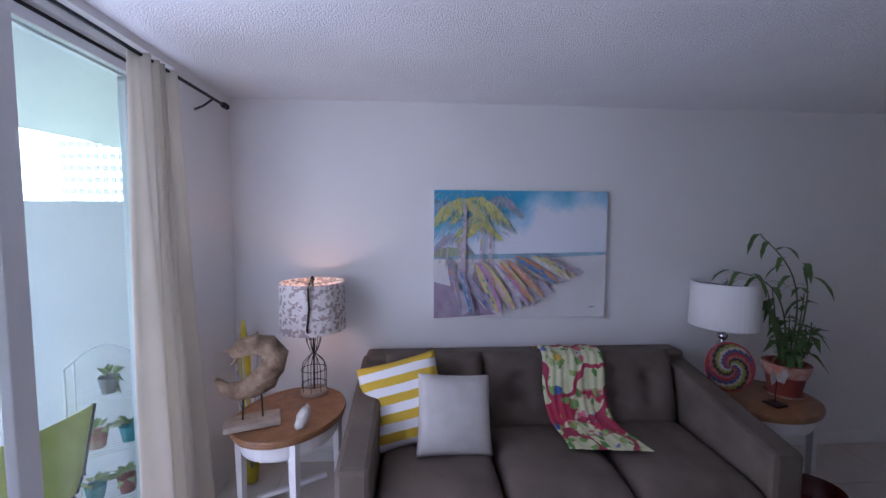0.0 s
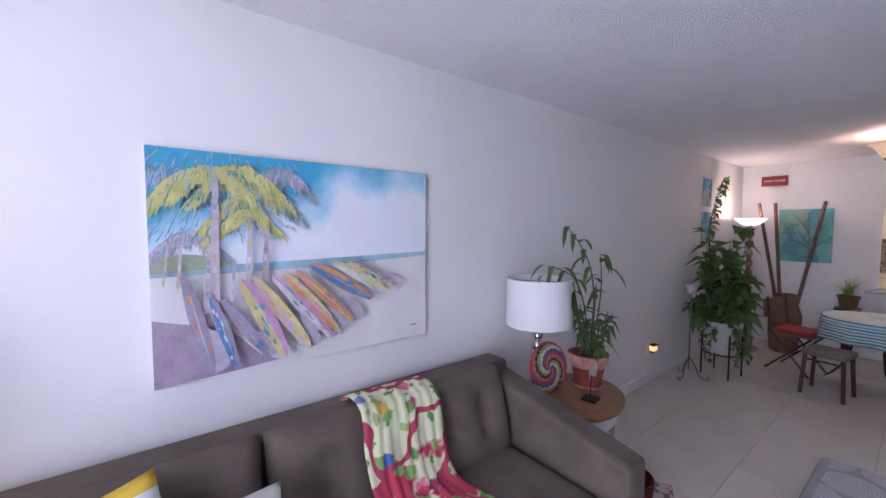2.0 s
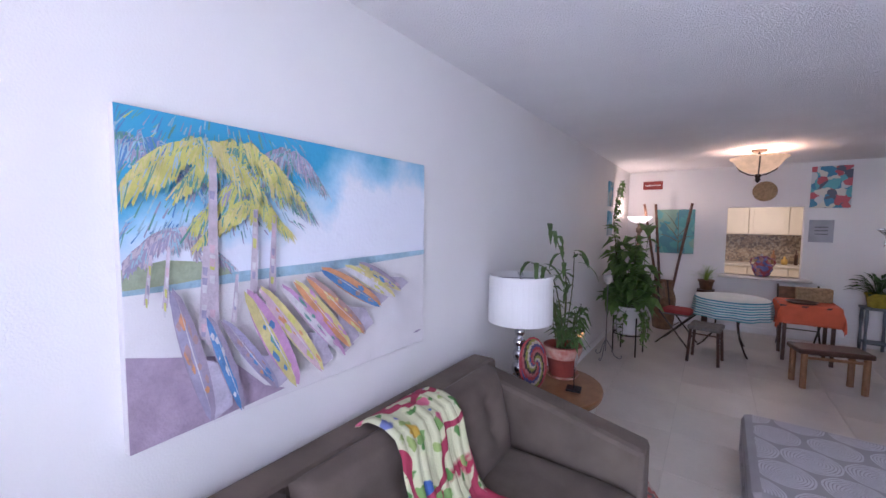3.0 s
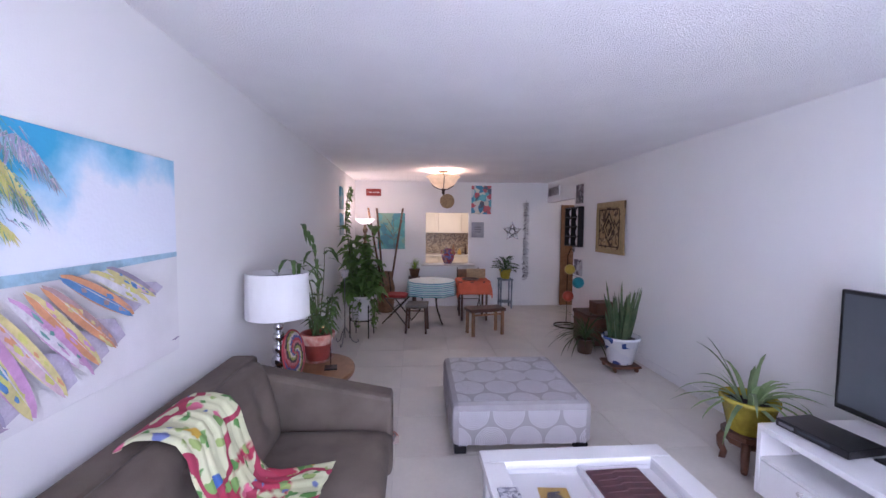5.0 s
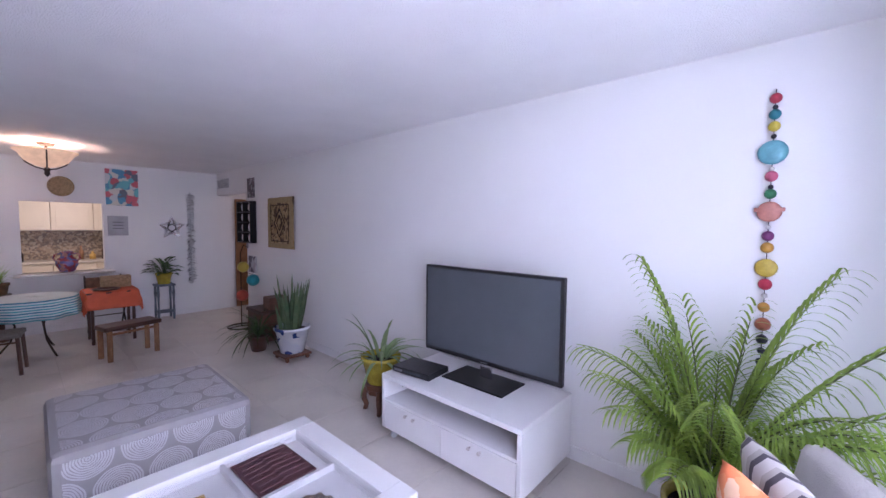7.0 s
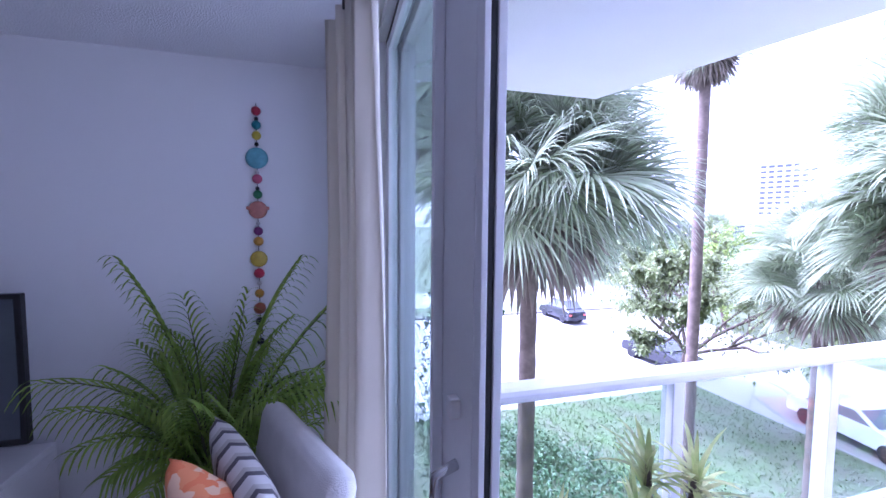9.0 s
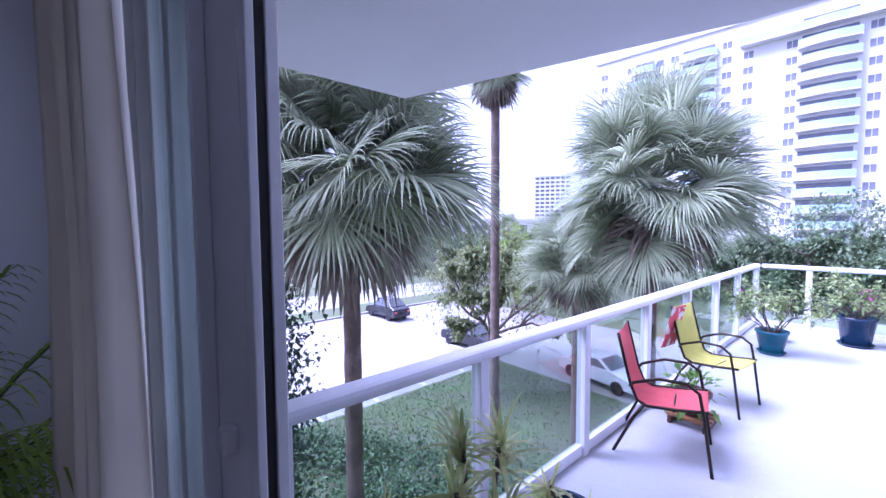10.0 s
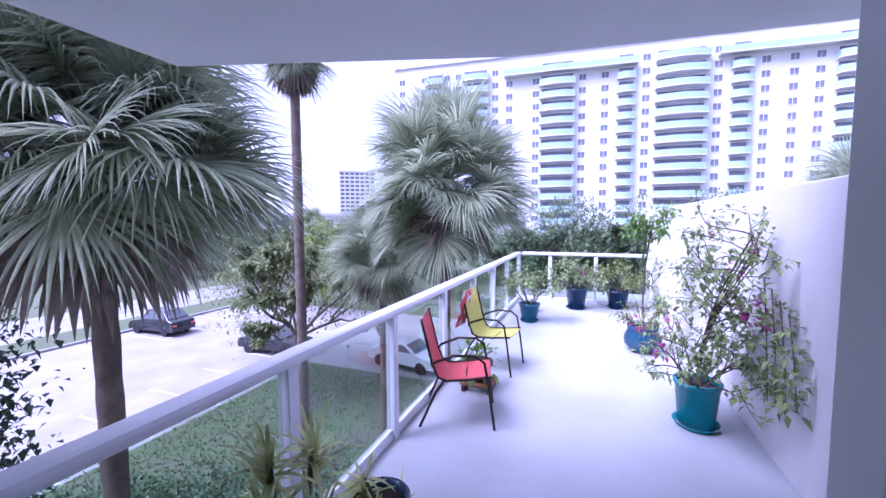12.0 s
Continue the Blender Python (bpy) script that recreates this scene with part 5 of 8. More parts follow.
def areca():
    t = thing("potted_palm", "bushy areca palm in a yellow-green pot", "plant", (3.60, 0.83, 0))
    pot(t, 0.14, 0.185, 0.33, M_yellow_pot, 0.0)
    rnd = random.Random(14)
    bm = bmesh.new()
    for k in range(46):
        a = k * 2.4 + rnd.uniform(-0.3, 0.3)
        el = rnd.uniform(0.9, 1.45)
        d = Vector((math.cos(a) * math.cos(el) * 0.42, math.sin(a) * math.cos(el) * (0.46 if math.sin(a) > 0 else 0.72), math.sin(el)))
        feather(bm, (0.05 * math.cos(a), 0.05 * math.sin(a), 0.28), d, rnd.uniform(0.5, 1.06), rnd.uniform(0.18, 0.27), rnd.uniform(1.1, 2.5), 26, 0.013)
    for way, length, bend in (((-0.05, -0.34, 1), 1.6, 1.3), ((-0.06, 0.10, 1), 1.25, 1.5), ((-0.1, 0.2, 1), 1.0, 2.0), ((0.05, -0.15, 1), 1.25, 1.4), ((-0.2, -0.3, 1), 1.1, 1.8)):
        feather(bm, (0.03, 0.0, 0.28), way, length, 0.30, bend, 30, 0.013)
    for v in bm.verts:
        v.co.x = max(min(v.co.x, 0.385), -0.62 + 0.2 * (v.co.x + 0.62))
        v.co.y = max(v.co.y, -0.62)
        v.co.z = max(v.co.z, 0.03)
    part("foliage", bm, [M_leaf_palm, M_stem], t)


areca()


def armchair():
    t = thing("armchair", "cream chair with grey striped back and seat", "chair", (2.80, 0.60, 0), 26)
    pad("backrest", t, M_chair_stripe, 0.60, 0.60, 0.13, pose(0, -0.12, 0.655, 78, 0, 0), 0.2)
    part("seat", bx(-0.3, 0.3, -0.08, 0.45, 0.30, 0.44, 0.04), M_chair_stripe, t)
    shell = bx(-0.335, 0.335, -0.05, 0.05, 0.0, 0.68, 0.045)
    ob = part("back_shell", shell, M_cream, t, "cream boucle back shell", True)
    ob.matrix_basis = pose(0, -0.16, 0.27, 10, 0, 0)
    for x in (-0.27, 0.27):
        for y in (-0.08, 0.4):
            part("leg", turned([(0.016, 0), (0.024, 0.31)], n=10, cx=x, cy=y), M_white, t)
    return t


armchair()
throw_pillow("orange floral print pillow on the striped chair", M_orange_print, (2.74, 0.56, 0.73), (70, 0, 40), 0.42, 7, 20)

t = thing("wall_art", "narrow turquoise painted cloth hung beside the curtain", "wall art", (3.88, Y0 + 0.002, 0.9))
part("cloth", bx(-0.05, 0.09, 0, 0.06, 0, 1.55, 0.004), pattern("turquoise paint", 'cells', [(0.03, 0.28, 0.42), (0.05, 0.36, 0.5), (0.30, 0.42, 0.46)], 9), t)


# ---- ottoman and coffee table ----
def ottoman():
    t = thing("ottoman", "square upholstered ottoman in grey circle print", "ottoman", (2.02, 4.02, 0), -1)
    ground = mat("taupe linen", (0.41, 0.385, 0.385), 0.9, var=0.08, scale=8, bump=0.3, bscale=350)
    ring = mat("pale printed circles", (0.64, 0.62, 0.64), 0.9, var=0.06, scale=20, bump=0.3, bscale=350)
    part("body", bx(-0.53, 0.53, -0.53, 0.53, 0.06, 0.385, 0.05), ground, t)
    bm = bmesh.new()

    def circle(c, ux, uy, r, lim):
        n = 36
        c, ux, uy = Vector(c), Vector(ux), Vector(uy)
        for k in range(9):
            ro, ri = r * (1 - k / 9), r * (1 - k / 9 - 0.075)
            if ri < 0:
                ri = 0.0
            for i in range(n):
                a0, a1 = 2 * math.pi * i / n, 2 * math.pi * (i + 1) / n
                w = 0.012 * r
                pts = []
                for rr, a in ((ro, a0), (ro, a1), (ri, a1), (ri, a0)):
                    rr += w * math.sin(a * 7 + k)
                    pts.append((rr * math.cos(a), rr * math.sin(a)))
                cu, cv = c.dot(ux), c.dot(uy)
                mu, mv = cu + sum(p_[0] for p_ in pts) / 4, cv + sum(p_[1] for p_ in pts) / 4
                if lim[0] < mu < lim[1] and lim[2] < mv < lim[3]:
                    flat(bm, [c + ux * (max(lim[0], min(lim[1], cu + p_)) - cu) + uy * (max(lim[2], min(lim[3], cv + q_)) - cv) for p_, q_ in pts])
    for i in range(5):
        for j in range(5):
            x, y = -0.50 + i * 0.262 - (0.131 if j % 2 else 0), -0.46 + j * 0.232
            circle((x, y, 0.3865), (1, 0, 0), (0, 1, 0), 0.118 + 0.006 * ((i * 3 + j) % 3), (-0.478, 0.478, -0.478, 0.478))
    for sg in (-0.5315, 0.5315):
        for i in range(6):
            for j in range(2):
                u, v = -0.50 + i * 0.262 - (0.131 if j else 0), 0.10 + 0.215 * j
                circle((u, sg, v), (1, 0, 0), (0, 0, 1), 0.118, (-0.478, 0.478, 0.075, 0.334))
                circle((sg, u, v), (0, 1, 0), (0, 0, 1), 0.118, (-0.478, 0.478, 0.075, 0.334))
    part("circle_print", bm, ring, t, "pale concentric circle print")
    for x in (-0.46, 0.46):
        for y in (-0.46, 0.46):
            part("foot", bx(x - 0.045, x + 0.045, y - 0.045, y + 0.045, 0, 0.06, 0.004), M_black, t)


ottoman()


def coffee_table():
    t = thing("coffee_table", "white square display coffee table with glass top", "coffee table", (2.08, 2.305, 0))
    a, z1, r = 0.515, 0.452, 0.115
    bm = bmesh.new()
    for x0, x1, y0, y1 in ((-a, a, -a, -a + r), (-a, a, a - r, a), (-a, -a + r, -a + r, a - r), (a - r, a, -a + r, a - r)):
        box(bm, x0, x1, y0, y1, z1 - 0.045, z1, 0.004)
    part("rim", bm, M_white, t)
    bm = bmesh.new()
    i = a - r
    for x0, x1, y0, y1 in ((-i - 0.02, i + 0.02, -i - 0.02, -i), (-i - 0.02, i + 0.02, i, i + 0.02), (-i - 0.02, -i, -i, i), (i, i + 0.02, -i, i)):
        box(bm, x0, x1, y0, y1, 0.385, z1 - 0.045)
    box(bm, -i - 0.02, i + 0.02, -i - 0.02, i + 0.02, 0.365, 0.385)
    part("tray", bm, M_white, t)
    bm = bmesh.new()
    box(bm, -0.01, 0.01, -i, i, 0.385, 0.42)
    box(bm, -i, -0.01, -0.01, 0.01, 0.385, 0.42)
    box(bm, 0.01, i, -0.01, 0.01, 0.385, 0.42)
    part("divider", bm, M_white, t)
    for x in (-a + 0.06, a - 0.06):
        for y in (-a + 0.06, a - 0.06):
            part("leg", bx(x - 0.04, x + 0.04, y - 0.04, y + 0.04, 0, z1 - 0.045, 0.004), M_white, t)
    g = part("glass_top", bx(-i - 0.01, i + 0.01, -i - 0.01, i + 0.01, z1 - 0.024, z1 - 0.018), M_glass_top, t)
    g.visible_shadow = False


coffee_table()
t = thing("textile", "folded maroon woven textile inside the coffee table", "textile", (2.265, 2.525, 0.386), 2)
bm = bx(-0.145, 0.145, -0.172, 0.172, 0, 0.012, 0.003)
part("cloth", bm, M_maroon, t)
bm = bmesh.new()
for k in range(7):
    tube(bm, [(-0.13 + 0.012 * (k % 2), -0.14 + k * 0.045, 0.0135), (-0.02, -0.135 + k * 0.045, 0.0135), (0.0, -0.12 + k * 0.045, 0.0135), (0.13, -0.13 + k * 0.045, 0.0135)], 0.003, 4)
part("stitching", bm, mat("rose thread", (0.26, 0.12, 0.12), 0.9), t)
t = thing("picture_card", "ochre card with a grey printed drawing", "card", (1.88, 2.475, 0.386), -5)
part("card", bx(-0.072, 0.072, -0.105, 0.105, 0, 0.006, 0.001), M_card, t)
bm = bmesh.new()
bmesh.ops.create_circle(bm, cap_ends=True, radius=0.04, segments=20, matrix=Matrix.Translation((0, 0.02, 0.0075)))
tube(bm, [(0, 0.0, 0.007), (0.02, -0.05, 0.007), (-0.01, -0.085, 0.007)], 0.006, 5)
tube(bm, [(-0.05, -0.02, 0.007), (-0.03, 0.06, 0.007), (0.03, 0.07, 0.007)], 0.005, 5)
part("print", bm, M_ink, t)
t = thing("seashell", "brown speckled shell inside the coffee table", "shell", (2.28, 2.12, 0.386), 30)
bm = bmesh.new()
bmesh.ops.create_icosphere(bm, subdivisions=3, radius=1)
for v in bm.verts:
    k = 1 + 0.15 * math.sin(v.co.y * 9)
    v.co = Vector((v.co.x * 0.06 * k, v.co.y * 0.085, (v.co.z + 1) * 0.015 * k))
part("body", bm, mat("speckled shell", (0.36, 0.26, 0.16), 0.4, var=0.6, scale=40, bump=0.3, col2=(0.08, 0.05, 0.03)), t, smooth=True)
t = thing("coaster", "small grey patterned tile coaster on the table rim", "coaster", (1.645, 2.45, 0.453))
part("tile", bx(-0.05, 0.05, -0.05, 0.05, 0, 0.008, 0.002), pattern("grey tile print", 'cells', [(0.3, 0.3, 0.33), (0.5, 0.5, 0.53), (0.18, 0.18, 0.22)], 60, 0.4), t)

# night light on its socket
t = thing("night_light", "glowing amber plug-in night light on the wall", "night light", (0.0, 5.80, 0.38))
part("plate", bx(0.001, 0.012, -0.04, 0.04, -0.07, 0.06, 0.003), M_white, t)
part("cap", bx(0.012, 0.07, -0.045, 0.045, 0.028, 0.042, 0.004), M_bronze, t)
part("shade", bx(0.015, 0.065, -0.04, 0.04, -0.03, 0.028, 0.008), M_night_lit, t)
part("bracket", bx(0.012, 0.05, -0.03, 0.03, -0.05, -0.03, 0.004), M_bronze, t)


# ---- dining end ----
def framed(name, label, wall, a0, a1, z0, z1, material, depth=0.03, rim=None):
    """A flat picture or board on a wall: 'n' far wall, 'e' east wall, 'w' sofa wall."""
    t = thing(name, label, "wall art")
    if wall == 'n':
        f = lambda d0, d1, u0, u1, w0, w1, b=0.002: bx(u0, u1, L - d1, L - d0, w0, w1, b)
    elif wall == 'e':
        f = lambda d0, d1, u0, u1, w0, w1, b=0.002: bx(W - d1, W - d0, u0, u1, w0, w1, b)
    else:
        f = lambda d0, d1, u0, u1, w0, w1, b=0.002: bx(d0, d1, u0, u1, w0, w1, b)
    part("panel", f(0.002, depth, a0, a1, z0, z1), material, t)
    if rim:
        for u0, u1, w0, w1 in ((a0 - 0.012, a1 + 0.012, z1, z1 + 0.012), (a0 - 0.012, a1 + 0.012, z0 - 0.012, z0), (a0 - 0.012, a0, z0, z1), (a1, a1 + 0.012, z0, z1)):
            part("frame", f(0.002, depth + 0.008, u0, u1, w0, w1), rim, t)
    return t, f


t, f = framed("sign", "small red sign with a white line of lettering", 'n', 0.23, 0.53, 2.29, 2.43, mat("red sign paint", (0.36, 0.05, 0.035), 0.6, var=0.25, scale=12), 0.02)
for u in range(9):
    part("letter", f(0.02, 0.022, 0.262 + u * 0.027, 0.262 + u * 0.027 + (0.019 if u % 3 else 0.012), 2.35, 2.372, 0), M_white, t)
t, f = framed("painting", "teal canvas of a bare branching tree", 'n', 0.46, 1.02, 1.20, 1.94, M_teal_art, 0.03)
bm = bmesh.new()
rnd = random.Random(5)
for a, b, bow in (((0.8, 1.22), (0.78, 1.9), 0.03), ((0.79, 1.45), (0.55, 1.75), 0.03), ((0.79, 1.5), (0.98, 1.8), -0.03), ((0.79, 1.6), (0.6, 1.88), 0.02), ((0.78, 1.4), (0.5, 1.52), 0.03), ((0.79, 1.38), (1.0, 1.5), 0.03)):
    tube(bm, [(x, L - 0.034, z) for x, _, z in [(p.x, 0, p.z) for p in arc((a[0], 0, a[1]), (b[0], 0, b[1]), (0, 0, bow), 6)]], 0.008, 4, taper=0.003)
part("branch", bm, mat("painted bark", (0.22, 0.16, 0.09), 0.7), t)
framed("poster", "colourful abstract print on the far wall", 'n', 2.40, 2.82, 1.94, 2.53, M_abstract, 0.015)
t, f = framed("plaque", "small grey plaque with faint lettering", 'n', 2.41, 2.67, 1.45, 1.77, mat("grey plaque", (0.45, 0.46, 0.50), 0.6), 0.02)
for z in (1.66, 1.61, 1.56):
    part("line", f(0.02, 0.022, 2.47, 2.61, z, z + 0.012, 0), M_ink, t)
t = thing("woven_disc", "round straw tray hung on the wall", "wall art", (1.89, L - 0.004, 2.20))
bm = turned([(0.001, 0.0), (0.14, 0.0), (0.15, 0.02), (0.14, 0.024), (0.12, 0.012), (0.001, 0.012)], n=32, cap=False)
part("tray", bm, M_rattan, t).matrix_basis = pose(0, 0, 0, 90, 0, 0)


def star_mirror():
    t = thing("metal_star", "openwork dark metal star on the wall", "wall art", (3.28, L - 0.012, 1.58), 0)
    pts = []
    for k in range(10):
        r, a = (0.19 if k % 2 == 0 else 0.085), math.pi / 2 + math.pi * k / 5
        pts.append((r * math.cos(a), 0, r * math.sin(a)))
    for k in range(0, 10, 2):
        a, b, c = Vector(pts[k - 1]), Vector(pts[k]), Vector(pts[(k + 1) % 10])
        part("point", bar([a, b, c], 0.026, n=8), M_chrome, t, smooth=True)
    part("centre", bar([(0.06 * math.cos(2 * math.pi * i / 16), 0, 0.06 * math.sin(2 * math.pi * i / 16)) for i in range(17)], 0.01, n=6), M_black, t)


star_mirror()
t = thing("garland", "long hanging garland of dark feather shapes", "garland", (3.57, L - 0.02, 0))
part("cord", bar([(0, 0, 0.55), (0, 0, 2.24)], 0.003, n=5), M_black, t)
rnd = random.Random(3)
bm = bmesh.new()
for k in range(120):
    z = 0.57 + 1.62 * k / 120
    leaf(bm, (0, -0.004, z), ((1 if k % 2 else -1) * rnd.uniform(0.6, 1), -0.2, rnd.uniform(-0.6, 0.5)), rnd.uniform(0.06, 0.10), 0.45)
part("feather", bm, mat("charcoal felt", (0.06, 0.06, 0.065), 0.8, var=0.3), t)

# east wall pieces
framed("picture", "small dark patterned print near the ceiling", 'e', 7.07, 7.33, 2.09, 2.41, pattern("dark print", 'cells', [(0.10, 0.09, 0.10), (0.3, 0.28, 0.28), (0.16, 0.12, 0.13)], 20), 0.02)
t = thing("wall_shelf", "tall black wall shelf with round white plates", "shelf", (W, 7.31, 1.35))
for y in (-0.28, 0.0, 0.265):
    part("upright", bx(-0.10, -0.001, y, y + 0.015, 0, 0.68), M_black, t)
for k in range(5):
    for y0_, y1_ in ((-0.265, 0.0), (0.015, 0.265)):
        part("shelf", bx(-0.10, -0.001, y0_, y1_, k * 0.1665, k * 0.1665 + 0.0135), M_black, t)
for k in range(4):
    for y in (-0.135, 0.14):
        part("plate", turned([(0.001, 0), (0.06, 0.004), (0.06, 0.012), (0.001, 0.01)], n=18, cap=False), M_white, t).matrix_basis = pose(-0.04, y, k * 0.1665 + 0.085, 0, -90, 0)
framed("picture", "small pale framed print low on the wall", 'e', 7.04, 7.33, 0.86, 1.13, pattern("pale print", 'cells', [(0.5, 0.5, 0.52), (0.14, 0.13, 0.16), (0.42, 0.40, 0.42)], 14), 0.02)
framed("picture", "narrow pale print at the wall's end", 'e', 7.36, 7.41, 1.25, 1.95, mat("pale paper", (0.40, 0.40, 0.42), 0.7, var=0.3, scale=10), 0.02)
t = thing("vent", "white louvred air vent above the hall opening", "vent", (W, 8.46, 2.40))
bm = bmesh.new()
for a in ((-0.33, 0.33, 0.085, 0.10), (-0.33, 0.33, -0.10, -0.085), (-0.33, -0.315, -0.085, 0.085), (0.315, 0.33, -0.085, 0.085)):
    box(bm, -0.02, -0.001, a[0], a[1], a[2], a[3], 0.002)
part("frame", bm, M_white, t)
part("backing", bx(-0.004, -0.001, -0.31, 0.31, -0.085, 0.085), M_ink, t)
for k in range(8):
    part("slat", bx(-0.016, -0.006, -0.31, 0.31, -0.078 + k * 0.021, -0.070 + k * 0.021, 0, m=pose(0, 0, 0)), M_white, t)
t = thing("door_2", "honey wood door leaf in the side hall", "door", (4.33, L - 0.006, 0), kind="structure")
part("leaf", bx(0, 0.75, -0.035, 0, 0.01, 2.15, 0.004), M_wood, t)
for k in range(4):
    part("panel", bx(0.08, 0.67, -0.045, -0.035, 0.12 + k * 0.5, 0.52 + k * 0.5, 0.008), M_wood, t)


def ball_lamp():
    t = thing("floor_lamp", "slim floor stand with coloured paper globes", "lamp", (3.80, 7.10, 0))
    bm = bmesh.new()
    tube(bm, [(0.2 * math.cos(2 * math.pi * i / 28), 0.2 * math.sin(2 * math.pi * i / 28), 0.012) for i in range(29)], 0.012, 6)
    tube(bm, [(-0.2, 0, 0.012), (0, 0, 0.02), (0.2, 0, 0.012)], 0.008, 6)
    part("base", bm, M_bronze, t)
    part("pole", bar([(0, 0, 0.02), (0, 0, 1.2), (0.06, 0.03, 1.32), (0.13, 0.05, 1.28)], 0.008), M_bronze, t)
    for x, y, z, c, r in ((0.0, -0.1, 0.98, (0.55, 0.42, 0.05), 0.085), (0.14, -0.12, 0.76, (0.02, 0.34, 0.40), 0.095), (-0.02, -0.1, 0.53, (0.5, 0.07, 0.03), 0.09)):
        bm = bmesh.new()
        bmesh.ops.create_uvsphere(bm, u_segments=18, v_segments=12, radius=r)
        for v in bm.verts:
            v.co *= 1 + 0.015 * math.sin(v.co.z / r * 18)
        bmesh.ops.translate(bm, vec=(x, y, z), verts=bm.verts)
        g = part("globe", bm, mat("globe paper", c, 0.4, var=0.2, scale=12), t, smooth=True)
        part("hook", bar([(0, 0, z + r + 0.04), (x, y, z + r)], 0.003, n=5), M_bronze, g)


ball_lamp()


def ceiling_lamp():
    t = thing("ceiling_lamp", "lit alabaster bowl ceiling lamp on bronze arms", "lamp", (1.69, 7.25, H))
    part("canopy", turned([(0.07, -0.03), (0.085, -0.012), (0.085, -0.001)], n=20), M_bronze, t)
    part("stem", bar([(0, 0, -0.03), (0, 0, -0.30)], 0.012), M_bronze, t)
    part("bowl", turned([(0.03, -0.29), (0.10, -0.275), (0.19, -0.22), (0.25, -0.13), (0.29, -0.10), (0.285, -0.094), (0.24, -0.12), (0.18, -0.21), (0.03, -0.275)], n=36, cap=False), M_shade_lit, t, smooth=True)
    for k in range(3):
        a = 2 * math.pi * k / 3 - 1.6
        c, s_ = math.cos(a), math.sin(a)
        part("arm", bar([(c * r, s_ * r, z) for r, z in ((0.012, -0.06), (0.1, -0.07), (0.28, -0.09), (0.262, -0.14), (0.2, -0.235), (0.1, -0.292), (0.02, -0.31))], 0.008, n=6), M_bronze, t)
    part("finial", turned([(0.004, -0.40), (0.03, -0.365), (0.022, -0.34), (0.035, -0.31), (0.02, -0.29)], n=14), M_bronze, t, smooth=True)


ceiling_lamp()
lamp("dining_bulb", (1.69, 7.25, H - 0.14), 0.33, (1.0, 0.68, 0.43), 0.06)


def torchiere():
    t = thing("floor_lamp", "lit torchiere floor lamp on carved wooden pole", "lamp", (0.30, 8.05, 0))
    prof = [(0.15, 0), (0.15, 0.02), (0.10, 0.05), (0.05, 0.08)]
    z = 0.08
    for k in range(12):
        prof += [(0.028, z), (0.045, z + 0.03), (0.048, z + 0.065), (0.03, z + 0.10), (0.022, z + 0.125)]
        z += 0.133
    prof += [(0.03, 1.68), (0.05, 1.70)]
    part("pole", turned(prof, n=14), M_drift, t, smooth=True)
    part("bowl", turned([(0.03, 1.70), (0.09, 1.715), (0.15, 1.76), (0.19, 1.81), (0.185, 1.81), (0.14, 1.765), (0.03, 1.71)], n=30, cap=False), M_torch_lit, t, smooth=True)


torchiere()
lamp("torchiere_bulb", (0.30, 8.05, 1.83), 0.15, (1.0, 0.76, 0.54), 0.05)


